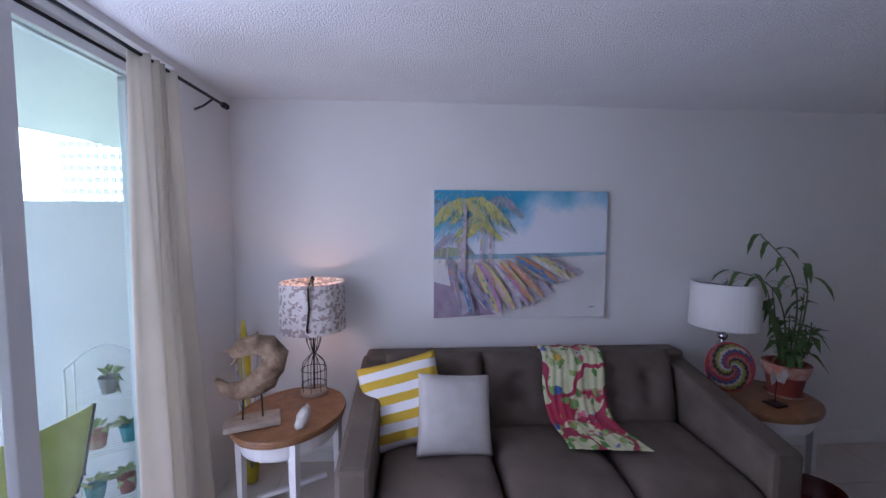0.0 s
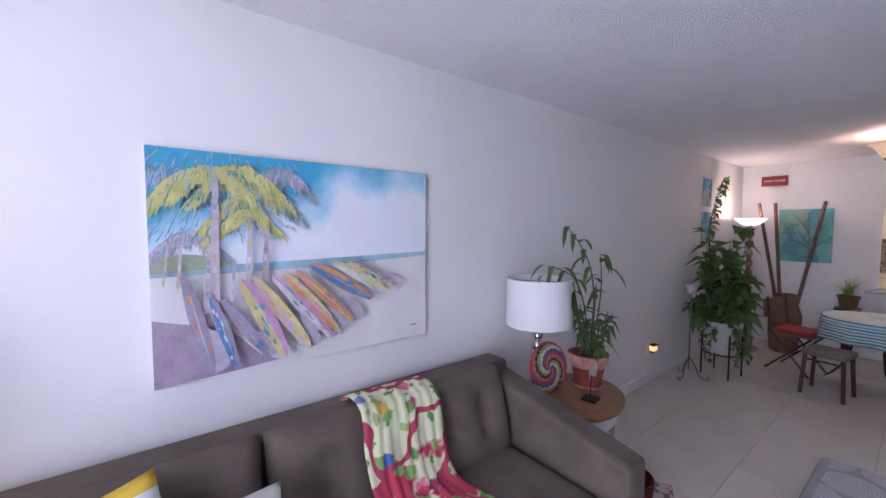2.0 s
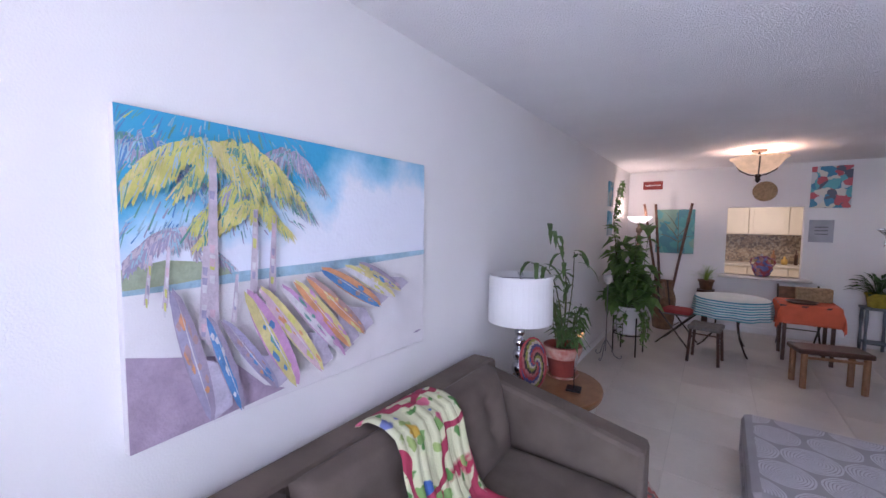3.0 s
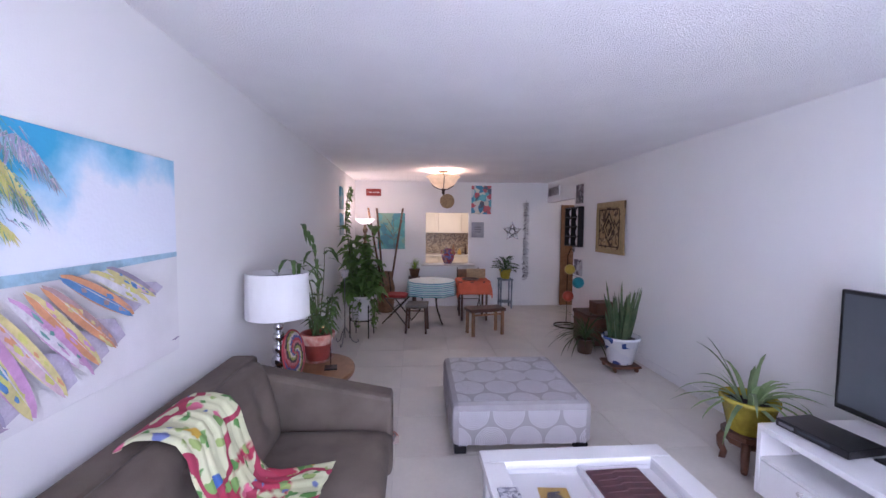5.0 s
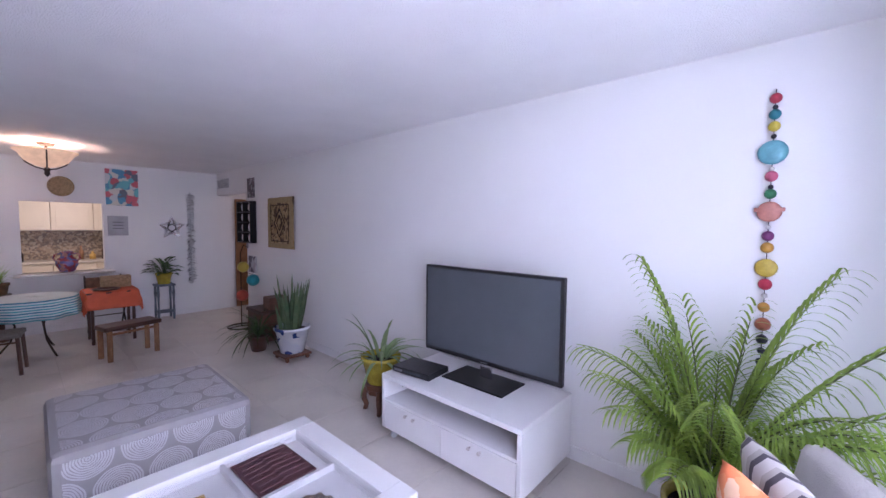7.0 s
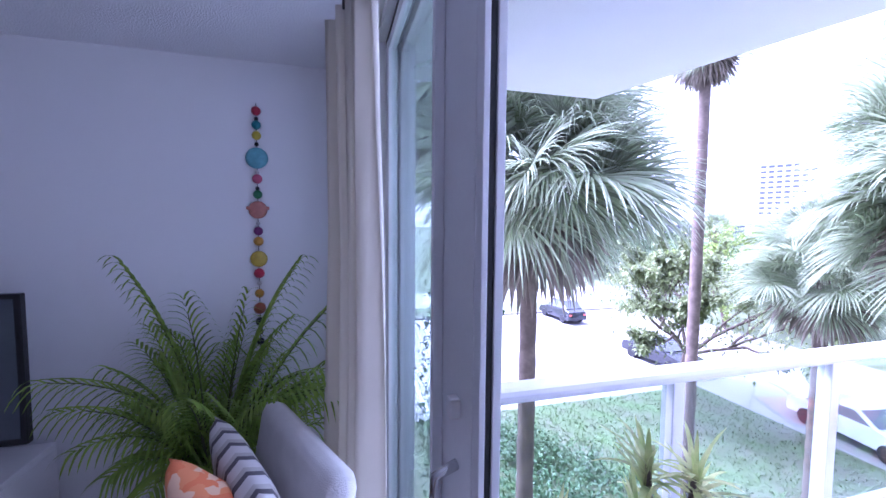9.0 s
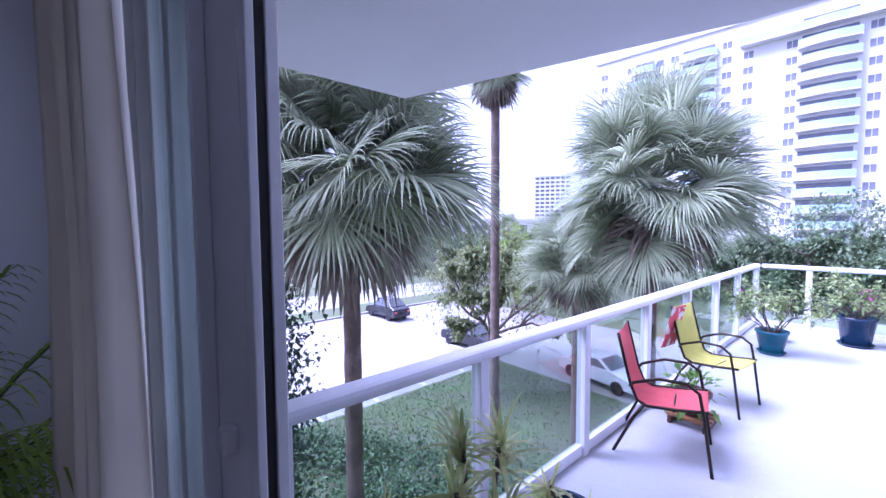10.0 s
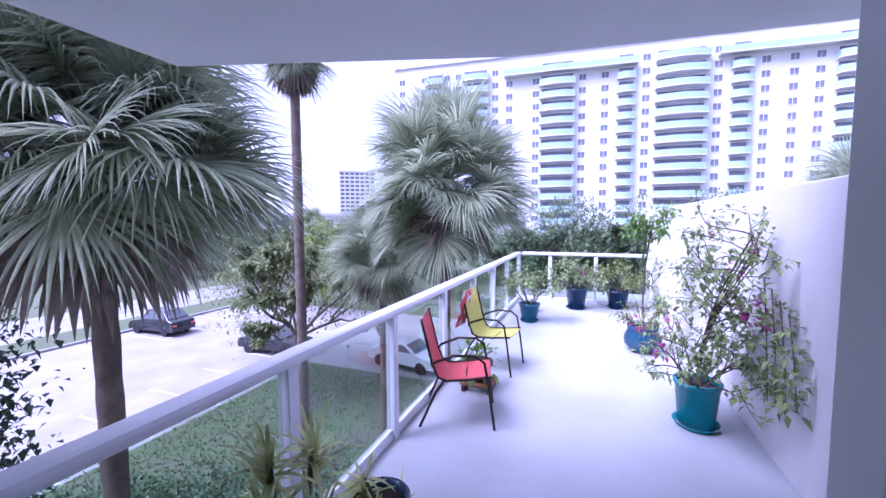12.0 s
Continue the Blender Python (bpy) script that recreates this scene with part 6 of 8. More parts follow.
def pothos():
    t = thing("potted_plant", "huge pothos in a white pot on black stand", "plant", (0.42, 6.66, 0))
    bm = bmesh.new()
    tube(bm, [(0.175 * math.cos(2 * math.pi * i / 24), 0.175 * math.sin(2 * math.pi * i / 24), 0.26) for i in range(25)], 0.009, 6)
    tube(bm, [(-0.17, 0, 0.26), (0.17, 0, 0.26)], 0.008, 6)
    tube(bm, [(0, -0.17, 0.26), (0, 0.17, 0.26)], 0.008, 6)
    part("stand_ring", bm, M_black, t)
    for k in range(4):
        a = radians(35 + 90 * k)
        part("leg", bar([(0.20 * math.cos(a), 0.20 * math.sin(a), 0), (0.20 * math.cos(a), 0.20 * math.sin(a), 0.5)], 0.010, n=6), M_black, t)
    pot(t, 0.15, 0.185, 0.36, M_white, 0.268)
    rnd = random.Random(31)
    lb, sb = bmesh.new(), bmesh.new()
    for k in range(26):
        a, r = rnd.uniform(0, 2 * math.pi), rnd.uniform(0.08, 0.30)
        h = rnd.uniform(0.12, 1.08)
        tip = Vector((r * math.cos(a) * 1.1, r * math.sin(a) * 1.2, 0.6 + h))
        if tip.x < -0.34:
            tip.x = -0.34
        pts = arc((0.05 * math.cos(a), 0.05 * math.sin(a), 0.58), tip, (0.05 * math.cos(a), 0.05 * math.sin(a), 0.06), 6)
        tube(sb, pts, 0.005, 4, taper=0.003)
        for q in pts[2:]:
            for _ in range(2):
                d = rand_dir(rnd, 0.0)
                d.x = abs(d.x) if q.x < -0.25 else d.x
                leaf(lb, q, (d.x, d.y, d.z * 0.4), rnd.uniform(0.15, 0.25), 0.8, sag=0.4)
    for k in range(12):
        a = rnd.uniform(-2.0, 2.0)
        r = rnd.uniform(0.2, 0.32)
        pts = arc((0.1 * math.cos(a), 0.1 * math.sin(a), 0.62), (r * math.cos(a), r * 1.3 * math.sin(a), rnd.uniform(0.12, 0.4)), (0.1 * math.cos(a), 0.1 * math.sin(a), 0.08), 8)
        tube(sb, pts, 0.004, 4)
        for q in pts[2:]:
            d = rand_dir(rnd, -0.2)
            leaf(lb, q, d, rnd.uniform(0.07, 0.12), 0.72, sag=0.4)
    for s in range(3):
        pts = [Vector((-0.2 - 0.16 * min(1, q / 6), 0.1 + 0.09 * q + 0.04 * math.sin(q + s), 1.2 + 0.1 * q + 0.03 * s)) for q in range(12)]
        tube(sb, pts, 0.004, 4)
        for q in pts:
            for _ in range(2):
                d = rand_dir(rnd)
                leaf(lb, q, (abs(d.x) + 0.1, d.y, d.z * 0.5), rnd.uniform(0.07, 0.13), 0.72, sag=0.4)
    part("stem", sb, M_stem, t)
    part("foliage", lb, M_leaf_big, t)


pothos()
for z in (1.52, 1.95):
    framed("wall_art", "turquoise painted board behind the climbing plant", 'w', 7.15, 7.42, z, z + 0.36, pattern("aqua board", 'cells', [(0.10, 0.34, 0.48), (0.20, 0.46, 0.56), (0.4, 0.5, 0.5)], 10), 0.02)
t = thing("candle_stand", "thin wrought-metal candle stand with scrolled feet", "candle stand", (0.24, 6.22, 0))
part("stem", bar([(0, 0, 0.1), (0, 0, 0.95)], 0.008, n=6), M_steel, t)
for k in range(3):
    a = radians(20 + 120 * k)
    c, s_ = math.cos(a), math.sin(a)
    part("foot", bar([(c * r, s_ * r, z) for r, z in ((0.01, 0.24), (0.06, 0.16), (0.10, 0.05), (0.16, 0.012), (0.19, 0.03), (0.18, 0.06))], 0.007, n=6), M_steel, t)
part("cup", turned([(0.02, 0.95), (0.05, 0.99), (0.06, 1.06), (0.055, 1.06), (0.04, 0.99)], n=16, cap=False), M_stone, t)


def bamboo_vase():
    t = thing("vase", "tall brown woven vase holding bamboo poles", "vase", (0.66, 8.33, 0))
    part("body", turned([(0.13, 0), (0.15, 0.02), (0.17, 0.25), (0.175, 0.5), (0.13, 0.66), (0.12, 0.72), (0.15, 0.78), (0.14, 0.78), (0.11, 0.72)], n=24, cap=False), M_vase, t, smooth=True)
    for a, b in (((0.0, 0.0), (-0.33, -0.05)), ((-0.02, 0.03), (-0.18, 0.08)), ((0.03, -0.02), (0.33, 0.02))):
        p0, p1 = Vector((a[0], a[1], 0.1)), Vector((b[0], b[1], 2.02))
        pole = part("pole", bar([p0, p0.lerp(p1, 0.5), p1], 0.020, n=10), M_bamboo, t)
        bm = bmesh.new()
        for k in range(1, 8):
            q = p0.lerp(p1, k / 8)
            d = (p1 - p0).normalized() * 0.006
            tube(bm, [q - d, q + d], 0.024, 10)
        part("node", bm, M_dark_wood, pole)


bamboo_vase()


def folding_chair(label, at, turn, seat_mat):
    t = thing("folding_chair", label, "chair", at, turn)
    for x in (-0.21, 0.21):
        part("leg", bar([(x, -0.2, 0), (x, 0.17, 0.46), (x, 0.22, 0.86)], 0.011, n=6), M_bronze, t)
        part("leg", bar([(x * 0.92, 0.22, 0), (x * 0.92, -0.2, 0.44)], 0.011, n=6), M_bronze, t)
    part("seat", bx(-0.2, 0.2, -0.2, 0.19, 0.435, 0.45, 0.004), M_grey_weave, t)
    part("cushion", bx(-0.19, 0.19, -0.19, 0.18, 0.45, 0.50, 0.02), seat_mat, t)
    part("backrest", bx(-0.21, 0.21, 0.19, 0.205, 0.62, 0.84, 0.004, m=pose(0, 0.0, 0, -4, 0, 0)), M_vase, t)
    part("crossbar", bar([(-0.21, 0.02, 0.02 + 0.25), (0.21, 0.02, 0.27)], 0.008, n=6), M_bronze, t)
    return t


folding_chair("folding bistro chair with a red seat cushion", (0.92, 7.52, 0), 78, M_red)
folding_chair("dark folding chair tucked behind the small table", (2.28, 8.18, 0), 0, M_grey_weave)


def bistro_table():
    t = thing("bistro_table", "round bistro table on curved metal legs", "table", (1.52, 7.58, 0))
    part("tabletop", turned([(0.39, 0.69), (0.40, 0.70), (0.40, 0.712), (0.39, 0.716)], n=36), M_bronze, t)
    for k in range(3):
        a = radians(-60 + 120 * k)
        c, s_ = math.cos(a), math.sin(a)
        part("leg", bar([(c * r, s_ * r, z) for r, z in ((0.28, 0.69), (0.22, 0.55), (0.16, 0.38), (0.2, 0.2), (0.3, 0.06), (0.36, 0.0))], 0.011, n=6), M_bronze, t)
    c = thing("tablecloth", "teal and white banded cloth over the round table", "tablecloth", (1.52, 7.58, 0.718))
    bm = bmesh.new()
    n = 72
    prof = [(0.001, 0.003), (0.2, 0.003), (0.385, 0.003), (0.415, -0.004), (0.425, -0.03), (0.43, -0.1), (0.435, -0.18), (0.44, -0.235)]
    lathe(bm, prof, n, cap=False, wob=lambda a, z: 1 + (0.05 * math.sin(a * 9) + 0.03 * math.sin(a * 5 + 1)) * max(0, -z) / 0.2)
    ob = part("cloth", bm, M_tablecloth, c, smooth=True)
    ob.modifiers.new("thick", 'SOLIDIFY').thickness = 0.003


bistro_table()


def orange_table():
    t = thing("side_table", "small square dark wooden table", "table", (2.28, 7.72, 0))
    part("tabletop", bx(-0.28, 0.28, -0.25, 0.25, 0.69, 0.715, 0.004), M_dark_wood, t)
    for x in (-0.22, 0.22):
        for y in (-0.2, 0.2):
            part("leg", bx(x - 0.018, x + 0.018, y - 0.018, y + 0.018, 0, 0.69, 0.003), M_dark_wood, t)
    c = thing("tablecloth", "bright orange cloth draped over the small table", "tablecloth", (2.28, 7.72, 0.718))
    bm = bmesh.new()
    n = 28
    rows = []
    for j in range(n + 1):
        row = []
        for i in range(n + 1):
            u, v = (2 * i / n - 1) * 0.55, (2 * j / n - 1) * 0.50
            ox, oy = max(0, abs(u) - 0.285), max(0, abs(v) - 0.255)
            drop = max(ox, oy) + 0.25 * min(ox, oy)
            x = math.copysign(min(abs(u), 0.285) + 0.10 * ox + 0.012 * math.sin(v * 30) * (ox > 0), u)
            y = math.copysign(min(abs(v), 0.255) + 0.10 * oy + 0.012 * math.sin(u * 30) * (oy > 0), v)
            row.append(bm.verts.new((x, y, 0.003 - drop * 0.97)))
        rows.append(row)
    for a, b in zip(rows, rows[1:]):
        for i in range(n):
            bm.faces.new((a[i], a[i + 1], b[i + 1], b[i]))
    part("cloth", bm, M_orange, c, smooth=True).modifiers.new("thick", 'SOLIDIFY').thickness = 0.003
    b = thing("wicker_box", "tan wicker box standing on the orange cloth", "box", (2.36, 7.86, 0.724))
    part("body", bx(-0.17, 0.17, -0.06, 0.06, 0, 0.17, 0.01), M_rattan, b)
    b = thing("tray", "shallow dark tray on the orange cloth", "tray", (2.22, 7.62, 0.724))
    part("tray", turned([(0.001, 0), (0.13, 0.002), (0.16, 0.022), (0.153, 0.022), (0.12, 0.008)], n=24, cap=False), M_dark_wood, b)


orange_table()


def stool(name, label, at, turn, sx, sy, h, seat_m, leg_m, splay=0.02, r=0.018):
    t = thing(name, label, "stool", at, turn)
    part("seat", bx(-sx, sx, -sy, sy, h - 0.055, h, 0.015), seat_m, t)
    for x in (-1, 1):
        for y in (-1, 1):
            part("leg", bar([(x * (sx * 0.82), y * (sy * 0.8), h - 0.05), (x * (sx * 0.82 + splay), y * (sy * 0.8 + splay), 0)], r, n=8), leg_m, t)
    for y in (-1, 1):
        part("stretcher", bar([(-sx * 0.8, y * sy * 0.85, h * 0.78), (sx * 0.8, y * sy * 0.85, h * 0.78)], r * 0.6, n=6), leg_m, t)
    return t


stool("stool", "dark-legged stool with a grey woven seat", (1.26, 6.88, 0), -8, 0.17, 0.17, 0.46, M_grey_weave, M_dark_wood)
stool("bench", "short rustic wooden bench with a dark seat", (2.32, 6.70, 0), 14, 0.30, 0.15, 0.42, M_dark_wood, M_wood, 0.0, 0.03)


def plant_stand():
    t = thing("plant_stand", "tall weathered blue-grey plant stand", "plant stand", (3.10, 8.62, 0))
    m = mat("weathered blue paint", (0.20, 0.24, 0.28), 0.7, var=0.4, scale=16, bump=0.2)
    part("top", bx(-0.14, 0.14, -0.14, 0.14, 0.58, 0.61, 0.006), m, t)
    part("shelf", bx(-0.12, 0.12, -0.12, 0.12, 0.12, 0.14, 0.004), m, t)
    for x in (-0.11, 0.11):
        for y in (-0.11, 0.11):
            part("leg", turned([(0.016, 0), (0.02, 0.1), (0.014, 0.3), (0.022, 0.45), (0.016, 0.58)], n=10, cx=x, cy=y), m, t, smooth=True)
    p = thing("potted_plant", "leafy green plant in a small yellow pot", "plant", (3.10, 8.62, 0.61))
    pot(p, 0.09, 0.115, 0.19, M_yellow_pot)
    rnd = random.Random(41)
    bm = bmesh.new()
    for k in range(70):
        a, el = rnd.uniform(0, 2 * math.pi), rnd.uniform(0.1, 1.4)
        d = Vector((math.cos(a) * math.cos(el), math.sin(a) * math.cos(el) * (0.5 if math.sin(a) > 0 else 1), math.sin(el)))
        q = Vector((0, 0, 0.16)) + d * rnd.uniform(0.12, 0.28)
        tube(bm, [(0, 0, 0.15), q], 0.003, 4)
        leaf(bm, q, (d.x, min(d.y, 0.1), d.z * 0.3), rnd.uniform(0.09, 0.15), 0.55)
    part("foliage", bm, M_leaf, p)


plant_stand()
t = thing("pedestal", "dark slim pedestal against the far wall", "pedestal", (1.22, 8.62, 0))
part("top", bx(-0.12, 0.12, -0.12, 0.12, 0.62, 0.65, 0.005), M_dark_wood, t)
part("column", turned([(0.08, 0), (0.09, 0.03), (0.045, 0.08), (0.035, 0.5), (0.06, 0.62)], n=14), M_dark_wood, t)
t = thing("potted_plant", "grassy green plant in a dark pot", "plant", (1.22, 8.62, 0.65))
pot(t, 0.08, 0.10, 0.16, M_vase)
rnd = random.Random(17)
bm = bmesh.new()
for k in range(70):
    a, el = rnd.uniform(0, 2 * math.pi), rnd.uniform(0.7, 1.5)
    d = (math.cos(a) * math.cos(el), -abs(math.sin(a)) * math.cos(el) * 0.8, math.sin(el))
    blade(bm, (0, 0, 0.13), d, rnd.uniform(0.18, 0.36), 0.012, 1.3, 5)
part("foliage", bm, M_leaf_palm, t)

# pass-through and kitchen
structure("sill", bx(OX0 - 0.09, OX1 + 0.10, L - 0.22, L + 0.17, OZ0 - 0.035, OZ0, 0.006), mat("pale stone sill", (0.62, 0.58, 0.54), 0.3, var=0.12, scale=12), "pale stone ledge of the kitchen pass-through", "sill")
t = thing("jug", "folk-painted red and blue jug on the ledge", "jug", (1.92, L + 0.02, OZ0 + 0.001))
part("body", turned([(0.07, 0), (0.085, 0.01), (0.13, 0.11), (0.125, 0.17), (0.07, 0.235), (0.055, 0.27), (0.075, 0.31), (0.068, 0.31), (0.048, 0.27)], n=26, cap=False), M_pitcher, t, smooth=True)
for sg in (-1, 1):
    part("handle", bar([(sg * 0.06, 0, 0.28), (sg * 0.13, 0, 0.27), (sg * 0.15, 0, 0.21), (sg * 0.12, 0, 0.16)], 0.012, n=8), M_pitcher, t, smooth=True)


def kitchen():
    for k in range(5):
        x = 0.62 + k * 0.62
        c = thing("wall_cabinet", "cream kitchen wall cabinet with panelled door", "cabinet", (x, 11.5, 1.50), group="kitchen cabinets")
        part("body", bx(0, 0.615, -0.32, -0.001, 0, 0.95, 0.003), M_kit, c)
        d = part("door", bx(0.006, 0.609, -0.34, -0.321, 0.006, 0.944, 0.004), M_kit, c)
        part("panel", bx(0.07, 0.545, -0.346, -0.34, 0.07, 0.88, 0.005), M_kit, d)
        c = thing("base_cabinet", "cream kitchen base cabinet under the worktop", "cabinet", (x, 11.5, 0), group="kitchen cabinets")
        part("body", bx(0, 0.615, -0.58, -0.001, 0.0, 0.87, 0.003), M_kit, c)
        part("door", bx(0.006, 0.609, -0.60, -0.581, 0.1, 0.86, 0.004), M_kit, c)
    t = thing("worktop", "pale cream kitchen worktop", "worktop", (0, 0, 0))
    part("slab", bx(0.31, 3.89, 10.88, 11.49, 0.872, 0.91, 0.006), mat("cream laminate", (0.68, 0.62, 0.50), 0.3, var=0.1, scale=20), t)
    t = thing("backsplash", "brown glass mosaic backsplash", "backsplash", kind="structure")
    part("panel", bx(0.31, 3.89, 11.485, 11.499, 0.912, 1.49), M_mosaic, t)
    rnd = random.Random(12)
    for x, r, h, m in ((1.45, 0.035, 0.24, M_bronze), (2.1, 0.06, 0.2, M_steel), (2.28, 0.04, 0.28, M_wood), (2.45, 0.05, 0.16, M_card), (2.62, 0.03, 0.3, M_dark_wood)):
        b = thing("bottle", "kitchen bottle standing on the worktop", "bottle", (x, 11.25, 0.911))
        part("body", turned([(r, 0), (r, h * 0.6), (r * 0.4, h * 0.75), (r * 0.4, h)], n=14), m, b, smooth=True)


kitchen()
# unseen area lamp without a fixture, added to brighten the kitchen
kl = bpy.data.lights.new("kitchen_lamp", 'AREA')
kl.energy, kl.color, kl.size = 0.34, (1.0, 0.84, 0.60), 0.6
k_ob = new("kitchen_lamp", kl)
k_ob.matrix_world = look((2.0, 10.0, H - 0.05), (2.0, 10.05, 0))
# added point light, out of view, lifts the hall and far end
hl = lamp("hall_lamp", (5.2, 7.8, 2.45), 0.09, (1.0, 0.82, 0.58), 0.1)


# ---- terrace rail ----
def rail():
    t = thing("railing", "white aluminium terrace railing with green tinted glass", "railing", kind="structure")
    bm = bmesh.new()
    box(bm, RX - 0.045, RX + 0.075, TY, -0.16, 0.912, 0.978, 0.026)
    part("handrail", bm, M_rail, t)
    bm = bmesh.new()
    box(bm, TWX, RX - 0.057, TY - 0.06, TY + 0.06, 0.912, 0.978, 0.026)
    part("handrail", bm, M_rail, t)
    ys = [-0.3, -1.36, -2.46, -3.58, -4.70, -5.82, -6.94, -8.22]
    post = mesh_of("post", bx(-0.036, 0.036, -0.036, 0.036, TZ, 0.914, 0.005), M_rail)
    for y in ys:
        ob = new("post", post)
        ob.parent, ob.location = t, (RX + 0.01, y, 0)
    xs = [0.5, 1.45, 2.35]
    for x in xs:
        ob = new("post", post)
        ob.parent, ob.location = t, (x, TY, 0)
    for a, b in zip(ys, ys[1:]):
        g = part("pane", bx(RX + 0.005, RX + 0.015, b + 0.047, a - 0.047, TZ + 0.09, 0.905), M_glass_rail, t)
        g.visible_shadow = False
        part("bottom_rail", bx(RX - 0.01, RX + 0.03, b + 0.045, a - 0.045, TZ + 0.005, TZ + 0.09, 0.004), M_rail, t)
    for a, b in zip(xs, xs[1:] + [RX]):
        g = part("pane", bx(a + 0.047, b - 0.05, TY - 0.005, TY + 0.005, TZ + 0.09, 0.905), M_glass_rail, t)
        g.visible_shadow = False
        part("bottom_rail", bx(a + 0.045, b - 0.045, TY - 0.02, TY + 0.02, TZ + 0.005, TZ + 0.09, 0.004), M_rail, t)


rail()
M_sling_red = mat("coral sling mesh", (0.62, 0.10, 0.10), 0.8, var=0.12, scale=12, bump=0.4, bscale=400)
M_sling_yellow = mat("yellow sling mesh", (0.56, 0.54, 0.10), 0.8, var=0.12, scale=12, bump=0.4, bscale=400)


def sling_chair(label, at, turn, cloth):
    """A stacking chair: bent tube frame, one sling for seat and back. It faces +x."""
    t = thing("patio_chair", label, "chair", at, turn)
    t.scale = (0.93, 0.84, 0.96)
    line = [(0.27, 0.445), (0.22, 0.44), (0.05, 0.415), (-0.13, 0.40), (-0.2, 0.43), (-0.25, 0.55), (-0.30, 0.75), (-0.345, 0.93)]
    bm = bmesh.new()
    rows = [[bm.verts.new((x, y, z - 0.012 * (1 - (y / 0.24) ** 2))) for y in np.linspace(-0.245, 0.245, 9)] for x, z in line]
    for a, b in zip(rows, rows[1:]):
        for i in range(8):
            bm.faces.new((a[i], a[i + 1], b[i + 1], b[i]))
    part("sling", bm, cloth, t, smooth=True).modifiers.new("thick", 'SOLIDIFY').thickness = 0.006
    for y in (-0.255, 0.255):
        part("side_rail", bar([(x, y, z) for x, z in line], 0.012, n=8), M_bronze, t, smooth=True)
        sy = math.copysign(0.29, y)
        part("front_leg", bar([(0.30, sy, 0), (0.24, sy, 0.42), (0.21, sy, 0.58), (0.13, sy, 0.635), (-0.05, sy, 0.635), (-0.22, sy * 0.96, 0.57), (-0.255, y, 0.53)], 0.012, n=8), M_bronze, t, smooth=True)
        part("back_leg", bar([(-0.36, sy, 0), (-0.22, sy, 0.30), (-0.14, y, 0.42)], 0.012, n=8), M_bronze, t, smooth=True)
    part("crossbar", bar([(0.05, -0.25, 0.40), (0.05, 0.25, 0.40)], 0.009, n=6), M_bronze, t)
    return t


sling_chair("coral red sling patio chair with dark tube frame", (2.62, -3.00, TZ), 195, M_sling_red)
sling_chair("lime yellow sling patio chair with dark tube frame", (2.61, -4.22, TZ), 173, M_sling_yellow)
sling_chair("yellow sling patio chair standing near the door", (0.93, -0.60, TZ), 258, M_sling_yellow)
t = thing("towel", "red and white printed towel over the yellow chair", "towel", (2.925, -4.17, 0.40), -8)
bm = bmesh.new()
rows = [[bm.verts.new((-0.055 + 0.10 * s + 0.006 * math.sin(y * 40), y, 0.44 - 0.42 * abs(s * 1.0))) for y in np.linspace(-0.02, 0.22, 8)] for s in np.linspace(0, 1, 8)]
for a, b in zip(rows, rows[1:]):
    for i in range(7):
        bm.faces.new((a[i], a[i + 1], b[i + 1], b[i]))
part("cloth", bm, pattern("red white towel", 'cells', [(0.62, 0.08, 0.10), (0.72, 0.66, 0.66), (0.62, 0.10, 0.12)], 14), t).modifiers.new("thick", 'SOLIDIFY').thickness = 0.006

M_boug = leafy("bougainvillea leaf", (0.36, 0.44, 0.18), (0.24, 0.33, 0.11), 0.5, 0.35)
M_pale_leaf = leafy("pale young leaf", (0.30, 0.34, 0.10), (0.16, 0.22, 0.05), 0.5, 0.3)
M_flower = leafy("magenta bract", (0.55, 0.10, 0.36), (0.42, 0.06, 0.26), 0.6, 0.4)
M_bark = mat("grey-brown bark", (0.16, 0.12, 0.09), 0.85, var=0.4, scale=16, bump=0.6, bscale=60)


def branchy(sb, lb, rnd, p, d, length, r, depth, leaves, size, spread=0.6, bound=None, flowers=None, width=0.6):
    """Grows limbs that fork, with leaves along the last ones."""
    pts = [Vector(p)]
    d = Vector(d).normalized()
    for k in range(4):
        d = (d + rand_dir(rnd) * 0.22).normalized()
        q = pts[-1] + d * length / 4
        if bound:
            q = bound(q)
        pts.append(q)
    tube(sb, pts, r, 5, taper=r * 0.6)
    if depth == 0 or rnd.random() < 0.15:
        for q in pts[1:]:
            for _ in range(leaves):
                w = rand_dir(rnd, 0.1)
                at = q + w * size * rnd.uniform(0, 0.8)
                leaf(lb, bound(at) if bound else at, w, size * rnd.uniform(0.6, 1.2), width)
        if flowers is not None and rnd.random() < 0.03:
            for _ in range(14):
                w = rand_dir(rnd)
                leaf(flowers, pts[-1] + w * 0.05, w, 0.045, 0.8)
    if depth > 0:
        for _ in range(rnd.choice((2, 3, 3))):
            branchy(sb, lb, rnd, pts[rnd.choice((2, 3, 4, 4))], d + rand_dir(rnd, 0.15) * spread, length * rnd.uniform(0.6, 0.85), r * 0.62, depth - 1, leaves, size, spread, bound, flowers, width)


